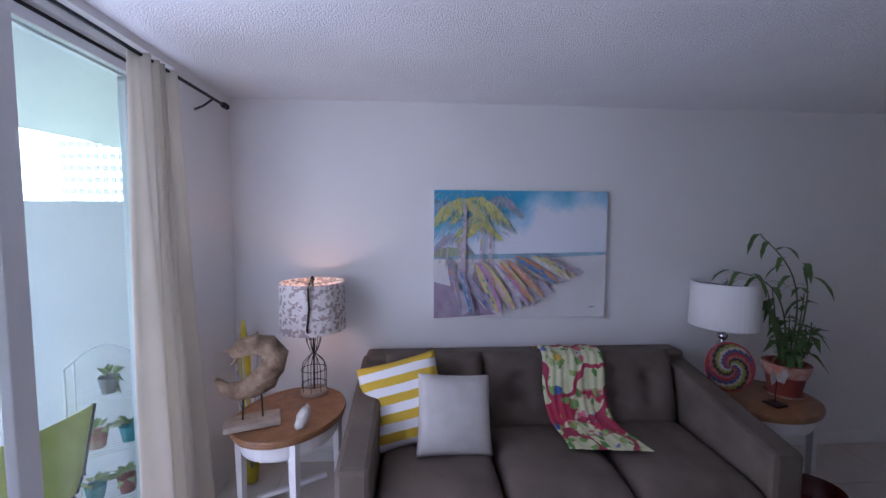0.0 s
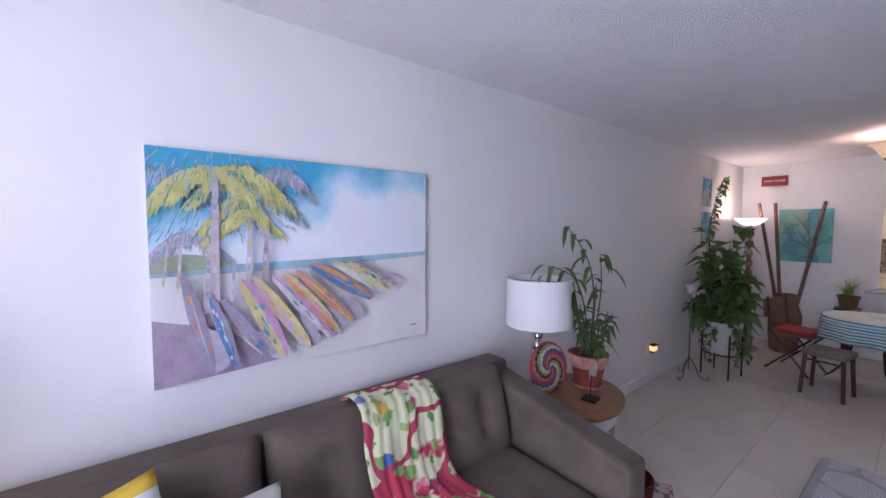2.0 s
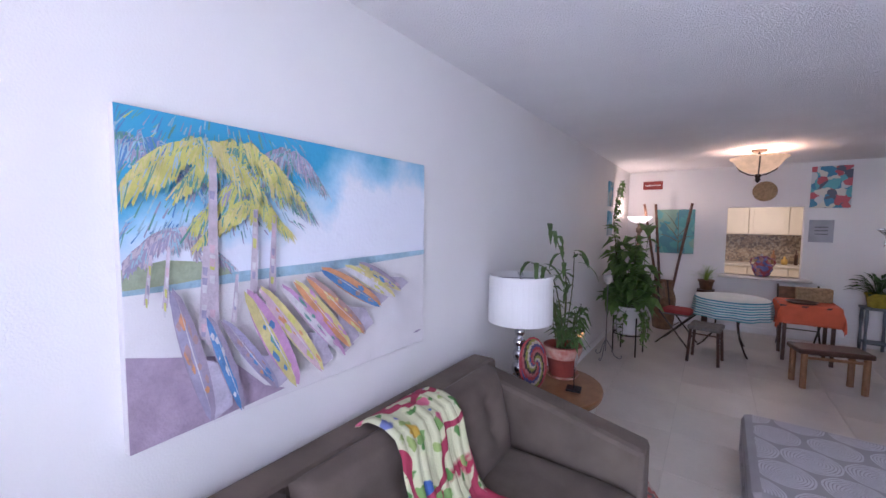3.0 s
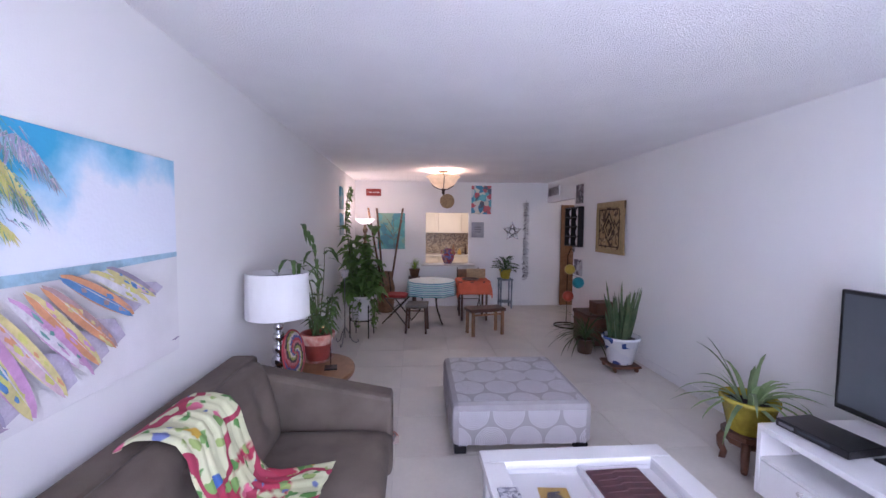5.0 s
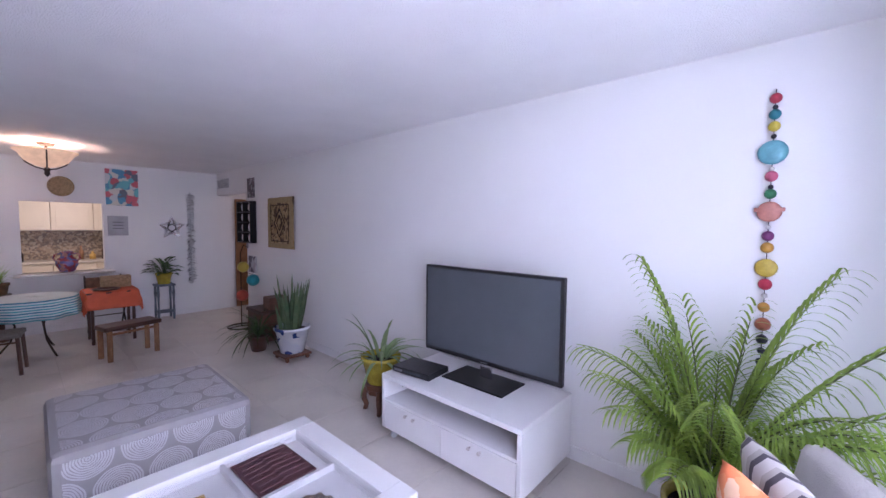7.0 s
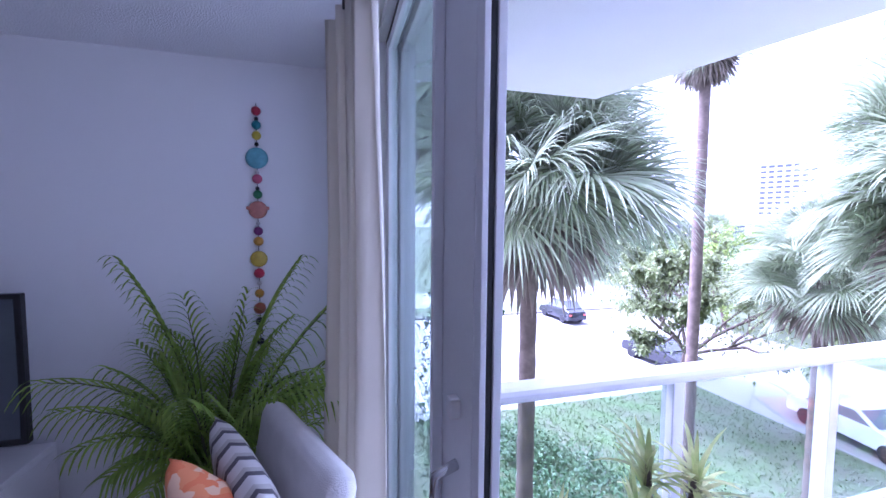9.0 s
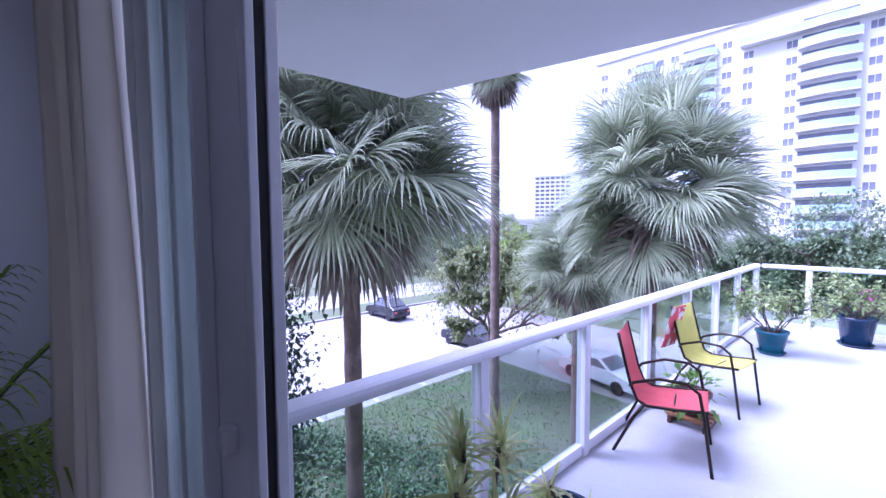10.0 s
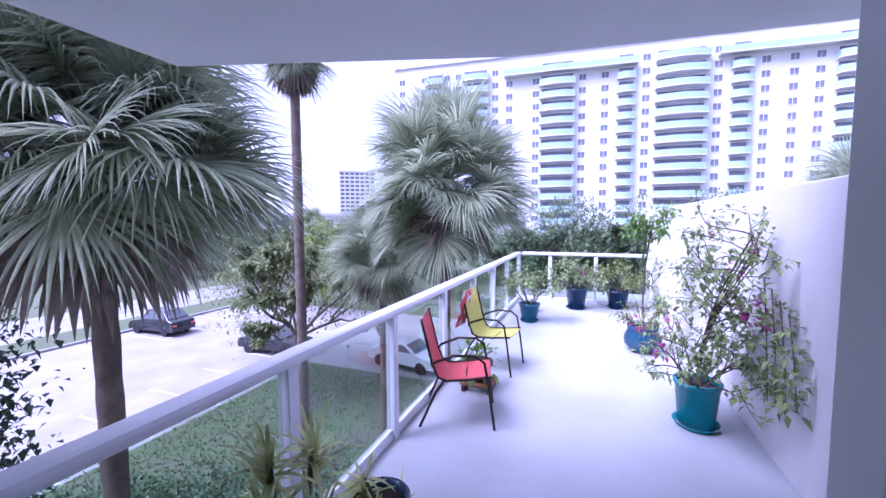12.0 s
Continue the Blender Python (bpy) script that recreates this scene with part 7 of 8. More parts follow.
def terrace_pot(label, at, material, r0, r1, h, seed, grow, saucer=True, bulge=False):
    t = thing("potted_plant", label, "plant", (*at, TZ))
    if saucer:
        part("saucer", turned([(r0 * 1.1, 0), (r0 * 1.3, 0.035), (r0 * 1.24, 0.035), (r0 * 1.05, 0.01)], n=28, cap=False), material, t)
    if bulge:
        part("pot", turned([(r0, 0.012), (r1 * 0.98, h * 0.3), (r1, h * 0.55), (r1 * 0.8, h * 0.85), (r1 * 0.84, h), (r1 * 0.76, h), (r1 * 0.72, h * 0.85)], n=30, cap=False), material, t, smooth=True)
        part("soil", turned([(0.001, h * 0.86), (r1 * 0.74, h * 0.86)], n=20, cap=False), M_soil, t)
    else:
        pot(t, r0, r1, h, material, 0.012)
    sb, lb, fb = bmesh.new(), bmesh.new(), bmesh.new()
    grow(sb, lb, fb, random.Random(seed), h)
    part("branch", sb, M_bark, t)
    return t, lb, fb


def g_boug(sb, lb, fb, rnd, h):
    lim = lambda q: Vector((min(max(q.x, -0.35), 0.50), q.y, max(q.z, 0.22)))
    for k in range(9):                         # low bush round the rim
        a = 2 * math.pi * k / 9
        branchy(sb, lb, rnd, (0.03 * math.cos(a), 0.03 * math.sin(a), h - 0.05), (math.cos(a) * 0.9, math.sin(a) * 0.8, 0.75), 0.34, 0.010, 2, 3, 0.06, 0.9, lim, fb)
    for k in range(5):                         # long canes leaning to the wall
        way = Vector((-0.30 + 0.05 * k, 0.10 + 0.10 * k, 1.0))
        cane = arc((0, 0, h), Vector((0, 0, h)) + way * (0.95 + 0.07 * k), (0.06, -0.04, 0), 8)
        tube(sb, [lim(q) for q in cane], 0.010, 5, taper=0.005)
        for q in cane[3:]:
            branchy(sb, lb, rnd, lim(q), (rnd.uniform(-0.5, 0.9), rnd.uniform(-0.4, 1.0), 0.35), 0.26, 0.005, 1, 3, 0.058, 0.9, lim, fb)
    for k in range(4):                         # shoots hanging down along the wall
        top = Vector((-0.33, 0.22 + 0.13 * k, 1.28 - 0.06 * k))
        hang = arc(top, top + Vector((0, 0.16, -0.85 + 0.1 * k)), (0.03, 0.10, 0), 9)
        tube(sb, hang, 0.005, 5, taper=0.003)
        for q in hang[1:]:
            for _ in range(7):
                w = rand_dir(rnd, -0.1)
                leaf(lb, lim(q + w * 0.05), w, rnd.uniform(0.045, 0.075), 0.6)
    for c in ((0.0, 0.1, 1.62), (-0.3, 0.3, 1.12), (-0.25, 0.42, 0.98), (-0.28, 0.15, 1.5), (-0.2, 0.3, 1.05)):
        for _ in range(16):
            w = rand_dir(rnd)
            leaf(fb, lim(Vector(c) + w * rnd.uniform(0.01, 0.06)), w, 0.045, 0.8)


t, lb, fb = terrace_pot("flowering bougainvillea in a teal glazed pot", (0.74, -3.50), M_teal, 0.135, 0.165, 0.37, 5, g_boug)
part("foliage", lb, M_boug, t)
tagged(part("blossom", fb, M_flower, t, "magenta bracts"), kind="stuff")


def g_tree(sb, lb, fb, rnd, h):
    tube(sb, arc((0, 0, h - 0.05), (-0.06, 0.05, 1.62), (0.04, 0, 0), 8), 0.012, 6)
    for k in range(9):
        a = k * 0.9
        branchy(sb, lb, rnd, (-0.06, 0.05, 1.42 + 0.05 * (k % 5)), (math.cos(a), math.sin(a), 0.5), 0.22, 0.006, 1, 5, 0.085, 0.8, None, None, 0.45)
    for k in range(3):
        branchy(sb, lb, rnd, (0.0, 0.02, 0.55 + 0.25 * k), (-0.8 + 0.3 * k, 0.3, 0.7), 0.28, 0.006, 1, 3, 0.08, 0.8, None, None, 0.45)
    for k in range(8):
        a = k * 0.8
        branchy(sb, fb, rnd, (0, 0, h - 0.05), (math.cos(a), math.sin(a), 0.9), 0.27, 0.007, 1, 3, 0.055, 0.9)


t, lb, fb = terrace_pot("slender young tree in a round blue glazed pot", (0.92, -5.38), mat("blue glaze", (0.03, 0.10, 0.16), 0.18, var=0.3, scale=8, bump=0.03), 0.14, 0.225, 0.345, 8, g_tree, False, True)
part("foliage", lb, leafy("fresh leaf", (0.20, 0.34, 0.06), (0.10, 0.22, 0.03), 0.5, 0.35), t)
part("undergrowth", fb, M_pale_leaf, t, "pale low leaves round the stem")


def g_shrub(sb, lb, fb, rnd, h):
    for k in range(9):
        a = 2 * math.pi * k / 9
        branchy(sb, lb, rnd, (0.02 * math.cos(a), 0.02 * math.sin(a), h - 0.05), (math.cos(a) * 0.7, math.sin(a) * 0.7, 1), 0.34, 0.010, 2, 4, 0.065, 0.8, None, fb)


for label, at, m, r0, r1, h, sd, lm in (("leafy shrub in a blue glazed pot by the railing", (2.52, -6.42), mat("sea blue glaze", (0.03, 0.16, 0.22), 0.2, var=0.3), 0.12, 0.17, 0.30, 15, M_boug),
                                        ("leafy shrub in a tall black glazed pot", (1.80, -7.70), M_navy, 0.15, 0.20, 0.40, 22, M_boug),
                                        ("pale shrub in a navy pot by the end rail", (1.05, -8.0), M_navy, 0.15, 0.20, 0.34, 29, M_pale_leaf)):
    t, lb, fb = terrace_pot(label, at, m, r0, r1, h, sd, g_shrub)
    part("foliage", lb, lm, t)
    tagged(part("blossom", fb, M_flower, t), kind="stuff")
t = thing("bowl_planter", "low dark bowl planter by the railing", "planter", (2.62, -7.2, TZ))
pot(t, 0.12, 0.17, 0.14, M_navy)

t = thing("potted_plant", "small green plant on a slatted wooden stand", "plant", (2.62, -3.58, TZ))
for k in range(4):
    part("slat", bx(-0.16, 0.16, -0.15 + k * 0.08, -0.10 + k * 0.08, 0.06, 0.085, 0.004), M_wood, t)
for x in (-0.13, 0.13):
    part("bearer", bx(x - 0.015, x + 0.015, -0.15, 0.15, 0.0, 0.06, 0.003), M_dark_wood, t)
pot(t, 0.09, 0.13, 0.20, M_dark_wood, 0.086)
rnd = random.Random(44)
bm = bmesh.new()
for k in range(90):
    d = rand_dir(rnd, 0.7)
    leaf(bm, Vector((0, 0, 0.27)) + d * rnd.uniform(0.05, 0.26), d, rnd.uniform(0.06, 0.11), 0.6)
part("foliage", bm, leafy("bright leaf", (0.18, 0.32, 0.05), (0.09, 0.2, 0.03)), t)


def dracaena(at, label, n, top, seed):
    t = thing("potted_plant", label, "plant", (*at, TZ))
    pot(t, 0.12, 0.15, 0.2, M_navy)
    rnd = random.Random(seed)
    sb, lb = bmesh.new(), bmesh.new()
    for k in range(n):
        a = 2 * math.pi * k / n
        tip = Vector((0.10 * math.cos(a), 0.13 * math.sin(a), top - 0.12 * (k % 3) - TZ))
        tube(sb, [(0.03 * math.cos(a), 0.03 * math.sin(a), 0.15), tip], 0.011, 6)
        for q in range(34):
            el, az = rnd.uniform(-0.1, 1.5), rnd.uniform(0, 2 * math.pi)
            blade(lb, tip - Vector((0, 0, 0.16 * rnd.random())), (math.cos(az) * math.cos(el), math.sin(az) * math.cos(el), math.sin(el)), rnd.uniform(0.14, 0.26), 0.026, rnd.uniform(0.5, 1.4), 5)
    part("stem", sb, M_bark, t)
    part("foliage", lb, M_leaf_var, t)


dracaena((2.66, -0.98), "variegated yellow-green dracaena in a dark pot", 4, 0.70, 3)
dracaena((2.66, -0.55), "pale striped dracaena in a dark pot", 3, 0.42, 5)
dracaena((2.64, -1.62), "small variegated dracaena in a dark pot", 3, 0.22, 7)


def plant_rack():
    t = thing("plant_rack", "white wire plant rack with pots and trinkets", "rack", (0.56, -0.34, TZ), -60)
    for x in (-0.16, 0.16):
        for y in (-0.1, 0.1):
            part("post", bar([(x, y, 0), (x, y, 1.05)], 0.006, n=6), M_white, t)
    for z in (0.25, 0.55, 0.85):
        bm = bmesh.new()
        for k in range(7):
            tube(bm, [(-0.16, -0.1 + k / 30, z), (0.16, -0.1 + k / 30, z)], 0.003, 4)
        part("shelf", bm, M_white, t)
    part("top_curl", bar(arc((-0.16, 0.1, 1.05), (0.16, 0.1, 1.05), (0, 0, 0.1), 10), 0.006, n=6), M_white, t)
    for x, z, m in ((-0.08, 0.555, M_teal), (0.06, 0.555, M_clay_pale), (0.0, 0.855, M_steel), (-0.06, 0.255, M_terracotta), (0.08, 0.255, M_teal)):
        b = thing("flower_pot", "small trinket pot on the wire rack", "pot", (0, 0, 0))
        b.matrix_basis = t.matrix_basis @ pose(x, 0, z)
        part("pot", turned([(0.035, 0), (0.05, 0.09), (0.045, 0.09), (0.03, 0.01)], n=14, cap=False), m, b)
        bm = bmesh.new()
        rr = random.Random(int(z * 100 + x * 50))
        for k in range(16):
            d = rand_dir(rr, 0.8)
            leaf(bm, Vector((0, 0, 0.08)) + d * 0.03, d, 0.07, 0.5)
        part("foliage", bm, M_boug, b)


plant_rack()

# ---- ground, car park ----
GZ = -6.5
M_grass = mat("lawn", (0.09, 0.14, 0.05), 0.9, var=0.5, scale=0.8, bump=0.8, bscale=14, col2=(0.11, 0.115, 0.07))
M_concrete = mat("pale concrete paving", (0.32, 0.31, 0.305), 0.8, var=0.2, scale=0.5, bump=0.2, bscale=20)
M_asphalt = mat("pale road surface", (0.30, 0.30, 0.29), 0.85, var=0.2, scale=0.6, bump=0.3, bscale=30)
structure("ground", bx(-1500, 1500, -2500, 400, GZ - 0.5, GZ - 0.02), mat("distant ground", (0.13, 0.16, 0.08), 0.9, var=0.4, scale=0.02, bump=0.3, bscale=2), "flat green ground reaching the horizon", "ground")
structure("parking_lot", bx(3.0, 33.5, -30.0, 6, GZ - 0.02, GZ), M_concrete, "pale concrete parking lot", "pavement")
structure("lawn", bx(-6, 16.6, -17.4, -0.3, GZ - 0.01, GZ + 0.10), M_grass, "green lawn below the terrace", "ground")
structure("verge", bx(33.8, 37.5, -60, 20, GZ - 0.01, GZ + 0.12), M_grass, "grass verge beside the road", "ground")
structure("kerb", bx(33.5, 33.8, -60, 20, GZ - 0.01, GZ + 0.15, 0.02), M_concrete, "pale concrete kerb", "kerb")
structure("road", bx(37.6, 46, -120, 40, GZ - 0.015, GZ + 0.01), M_asphalt, "grey asphalt road", "road")
bm = bmesh.new()
for k in range(9):
    box(bm, 28.6, 33.2, -26 + k * 2.8, -25.9 + k * 2.8, GZ, GZ + 0.004)
    box(bm, 16.9, 21.5, -26 + k * 2.8, -25.9 + k * 2.8, GZ, GZ + 0.004)
structure("parking_lines", bm, mat("white road paint", (0.72, 0.72, 0.70), 0.7), "white painted parking bay lines", "marking")
rnd = random.Random(60)
bm = bmesh.new()
for k in range(5200):
    s = rnd.random()
    c = Vector((11.5 - 4.6 * s, -4.6 - 5.0 * s, GZ + 0.1))
    p = c + Vector((rnd.gauss(0, 0.75), rnd.gauss(0, 0.75), abs(rnd.gauss(0, 0.55))))
    leaf(bm, p, rand_dir(rnd, 0.5), rnd.uniform(0.10, 0.2), 0.55)
tagged(part("hedge", bm, leafy("hedge leaf", (0.07, 0.14, 0.05), (0.04, 0.09, 0.03))), "dark green leafy hedge on the lawn", "hedge", "", "stuff")


def car(label, at, turn, paint, tall=0.0):
    t = thing("car", label, "car", (*at, GZ), turn)
    side = [(-2.25, 0.35), (-2.3, 0.6), (-2.2, 0.88 + tall * 0.4), (-1.75, 0.98 + tall * 0.5), (-1.05, 1.4 + tall), (0.25, 1.45 + tall), (1.0, 1.0 + tall * 0.25), (2.05, 0.82 + tall * 0.2), (2.28, 0.6), (2.25, 0.33)]
    bm = bmesh.new()
    rows = []
    for y in (-0.9, -0.86, 0.86, 0.9):
        k = 0.97 if abs(y) > 0.88 else 1.0
        rows.append([bm.verts.new((x * k, y * (1 - 0.22 * max(0, (z - 0.95) / 0.6)), 0.3 + (z - 0.3) * (0.99 if k < 1 else 1))) for x, z in side])
    for a, b in zip(rows, rows[1:]):
        for i in range(len(side) - 1):
            bm.faces.new((a[i], a[i + 1], b[i + 1], b[i]))
    bm.faces.new(rows[0])
    bm.faces.new(rows[-1][::-1])
    bmesh.ops.recalc_face_normals(bm, faces=bm.faces)
    part("body", bm, paint, t)
    for sg in (-1, 1):
        bm = bmesh.new()
        f = lambda x, z: (x, sg * (0.905 * (1 - 0.22 * max(0, (z - 0.95) / 0.6)) + 0.003), z)
        for q in ([(-1.5, 1.05 + tall * .5), (-1.02, 1.33 + tall), (-0.4, 1.36 + tall), (-0.4, 1.02 + tall * .4)], [(-0.33, 1.02 + tall * .4), (-0.33, 1.36 + tall), (0.2, 1.38 + tall), (0.82, 1.04 + tall * .3)]):
            flat(bm, [f(*p) for p in (q if sg > 0 else q[::-1])])
        part("side_window", bm, M_screen, t)
        for x in (-1.4, 1.38):
            wh = part("wheel", turned([(0.2, -0.1), (0.31, -0.1), (0.33, -0.06), (0.33, 0.1), (0.2, 0.1)], n=20), M_gasket, t)
            wh.matrix_basis = pose(x, sg * 0.82, 0.33, 90, 0, 0)
            rm = part("rim", turned([(0.001, -0.115), (0.2, -0.115), (0.21, -0.105)], n=12, cap=False), M_chrome, wh)
            if sg > 0:
                rm.matrix_basis = pose(0, 0, 0, 180, 0, 0)
    for x0, z0, x1, z1 in ((0.3, 1.41 + tall, 0.97, 1.03 + tall * .28), (-1.1, 1.37 + tall, -1.7, 1.03 + tall * .5)):
        bm = bmesh.new()
        sx = 0.02 if x1 > 0 else -0.02
        flat(bm, [(x0 + sx, -0.66, z0 + 0.015), (x0 + sx, 0.66, z0 + 0.015), (x1 + sx, 0.78, z1 + 0.015), (x1 + sx, -0.78, z1 + 0.015)])
        part("windscreen", bm, M_screen, t)
    for sg in (-1, 1):
        part("headlight", bx(2.12, 2.26, sg * 0.62 - 0.16, sg * 0.62 + 0.16, 0.62, 0.74, 0.02), M_chrome, t)
        part("tail_light", bx(-2.28, -2.2, sg * 0.68 - 0.14, sg * 0.68 + 0.14, 0.72, 0.86, 0.02), M_pink, t)


P_dark = mat("charcoal car paint", (0.03, 0.032, 0.04), 0.2, 0.4, var=0.1, scale=2, bump=0, coat=0.6)
P_white = mat("white car paint", (0.70, 0.72, 0.74), 0.25, 0.0, var=0.05, scale=2, bump=0, coat=0.6)
P_blue = mat("pale blue car paint", (0.22, 0.34, 0.42), 0.25, 0.3, var=0.05, scale=2, bump=0, coat=0.6)
car("dark grey crossover parked in the lot", (31.2, -18.9), 2, P_dark, 0.38)
car("dark sedan parked in the lot", (19.9, -18.5), 182, P_dark)
car("white sports coupe parked beside the lawn", (11.0, -19.2), 170, P_white)
car("white sedan parked beyond the lawn", (5.2, -21.5), 175, P_white)
car("pale blue sedan parked beyond the terrace", (1.5, -22.5), 178, P_blue)

rnd = random.Random(61)
bm = bmesh.new()
for k in range(14000):
    x, y = rnd.uniform(2.5, 16.5), rnd.uniform(-17.2, -2.5)
    leaf(bm, (x, y, GZ + 0.09), rand_dir(rnd, 1.2), rnd.uniform(0.10, 0.24), 0.3)
tagged(part("grass", bm, leafy("grass blade", (0.10, 0.165, 0.05), (0.14, 0.21, 0.07))), "tufted green grass on the lawn", "grass", "", "stuff")
bm = bmesh.new()
for k in range(70):
    s = rnd.random()
    c = Vector((16.0 - 4.8 * s + rnd.uniform(-0.7, 0.7), -3.6 - 4.6 * s + rnd.uniform(-0.7, 0.7), GZ + 0.3))
    for q in range(60):
        leaf(bm, c + Vector((rnd.gauss(0, 0.3), rnd.gauss(0, 0.3), abs(rnd.gauss(0, 0.3)))), rand_dir(rnd, 0.5), rnd.uniform(0.1, 0.2), 0.55)
tagged(part("shrub", bm, leafy("shrub leaf", (0.10, 0.17, 0.07), (0.06, 0.11, 0.04))), "low leafy shrubs at the edge of the lawn", "shrub", "", "stuff")


# ---- palms and trees ----
M_fan = leafy("fan palm leaf", (0.38, 0.46, 0.28), (0.48, 0.52, 0.36), 0.55, 0.5)
M_fan_dead = leafy("dry fan leaf", (0.34, 0.28, 0.22), (0.24, 0.20, 0.16), 0.8, 0.25)
M_trunk = mat("palm trunk", (0.20, 0.15, 0.12), 0.9, var=0.4, scale=5, bump=1.0, bscale=18)


def fan(bm, rnd, base, d, petiole, radius, droop, mi, n=60):
    """One fan leaf: stalk, then pleated blades joined to half their length, tips hanging."""
    base, d = Vector(base), Vector(d).normalized()
    hub = base + d * petiole
    tube(bm, [base, base.lerp(hub, 0.5) + Vector((0, 0, 0.04)), hub], 0.014, 4, mi)
    side = d.cross(Vector((0, 0, 1)))
    side = side.normalized() if side.length > 1e-3 else Vector((1, 0, 0))
    side = Matrix.Rotation(rnd.uniform(-0.8, 0.8), 3, d) @ side
    up = side.cross(d)
    step = 3.9 / (n - 1)
    for k in range(n):
        a = k * step - 1.95
        w = (d * math.cos(a) + side * math.sin(a) + up * (0.30 * abs(math.sin(a)) + rnd.uniform(-0.05, 0.05))).normalized()
        across = (side * math.cos(a) - d * math.sin(a)).normalized()
        reach = radius * (0.74 + 0.26 * math.cos(a * 0.6)) * rnd.uniform(0.88, 1.08)
        hang, p, rows = droop * rnd.uniform(0.8, 1.4), hub.copy(), []
        for i in range(7):
            s = i / 6
            half = step * reach * (0.56 * s if s < 0.5 else 0.28 * (1 - s) / 0.5 * 0.8 + 0.004)
            pleat = up * (0.35 * half)
            rows.append((bm.verts.new(p - across * half - pleat), bm.verts.new(p + pleat), bm.verts.new(p + across * half - pleat)))
            p = p + w * reach / 6
            w = (w + Vector((0, 0, -hang * (0.06 + 0.34 * s)))).normalized()
        for q, r in zip(rows, rows[1:]):
            bm.faces.new((q[0], q[1], r[1], r[0])).material_index = mi
            bm.faces.new((q[1], q[2], r[2], r[1])).material_index = mi


def fan_palm(label, at, crown_z, trunk_r, leaves, petiole, radius, seed, dead=10, lean=(0, 0)):
    t = thing("palm_tree", label, "palm", (*at, GZ))
    rnd = random.Random(seed)
    h = crown_z - GZ
    bm = bmesh.new()
    n, rings = 14, []
    steps = 40
    for i in range(steps + 1):
        s = i / steps
        r = trunk_r * (1.1 - 0.15 * s + 0.05 * math.sin(i * 2.1)) * (1 + 0.25 * max(0, 0.06 - s) / 0.06)
        rings.append([bm.verts.new((lean[0] * s * s + r * math.cos(a) * (1 + 0.06 * noise.noise((a, i * 0.8, seed))), lean[1] * s * s + r * math.sin(a), h * s)) for a in (2 * math.pi * k / n for k in range(n))])
    for a, b in zip(rings, rings[1:]):
        for i in range(n):
            bm.faces.new((a[i], a[(i + 1) % n], b[(i + 1) % n], b[i]))
    part("trunk", bm, M_trunk, t, smooth=True)
    top = Vector((lean[0], lean[1], h))
    bm = bmesh.new()
    for k in range(leaves):
        a = k * 2.4 + rnd.uniform(-0.3, 0.3)
        el = -0.75 + 2.1 * (k / leaves) + rnd.uniform(-0.35, 0.35)
        d = (math.cos(a) * math.cos(el), math.sin(a) * math.cos(el), math.sin(el))
        fan(bm, rnd, top + Vector((0, 0, 0.35 * k / leaves)), d, petiole * rnd.uniform(0.6, 1.25), radius * rnd.uniform(0.8, 1.15), rnd.uniform(0.5, 1.35), 0)
    part("crown", bm, M_fan, t)
    if dead:
        bm = bmesh.new()
        for k in range(dead):
            a = k * 2.4 + rnd.uniform(-0.3, 0.3)
            el = rnd.uniform(-1.35, -0.85)
            d = (math.cos(a) * math.cos(el), math.sin(a) * math.cos(el), math.sin(el))
            fan(bm, rnd, top, d, petiole * 0.8, radius * 0.85, 1.6, 0, 16)
        part("dry_leaves", bm, M_fan_dead, t, "hanging dry brown fans")
    return t


fan_palm("stout fan palm with a dense drooping crown", (6.60, -2.48), 2.3, 0.125, 96, 0.95, 1.32, 51, 14)
fan_palm("tall fan palm with vines on its trunk", (8.2, -1.75), 4.3, 0.19, 56, 1.1, 1.5, 52, 18)
fan_palm("fan palm with a round grey-green crown", (5.45, -10.2), 2.45, 0.16, 110, 1.25, 1.5, 53, 20)
fan_palm("smaller fan palm among the shrubs", (8.6, -12.2), 0.3, 0.15, 66, 1.0, 1.3, 54, 10)
fan_palm("very tall slender palm with a small crown", (10.2, -9.7), 6.6, 0.15, 32, 0.45, 1.0, 55, 22)
fan_palm("distant fan palm beyond the trees", (36, -42), 1.5, 0.2, 30, 0.9, 1.3, 56, 8)
bm = bmesh.new()
rnd = random.Random(71)
for k in range(2600):
    z = rnd.uniform(-3.4, 1.0)
    a = rnd.uniform(0, 2 * math.pi)
    r = 0.22 + abs(rnd.gauss(0, 0.28))
    leaf(bm, (8.15 + r * math.cos(a), -1.85 + r * math.sin(a), z), rand_dir(rnd, -0.5), rnd.uniform(0.06, 0.13), 0.75)
tagged(part("vine", bm, leafy("dark vine leaf", (0.05, 0.10, 0.04), (0.03, 0.06, 0.025))), "dark green vine climbing the palm trunk", "vine", "", "stuff")


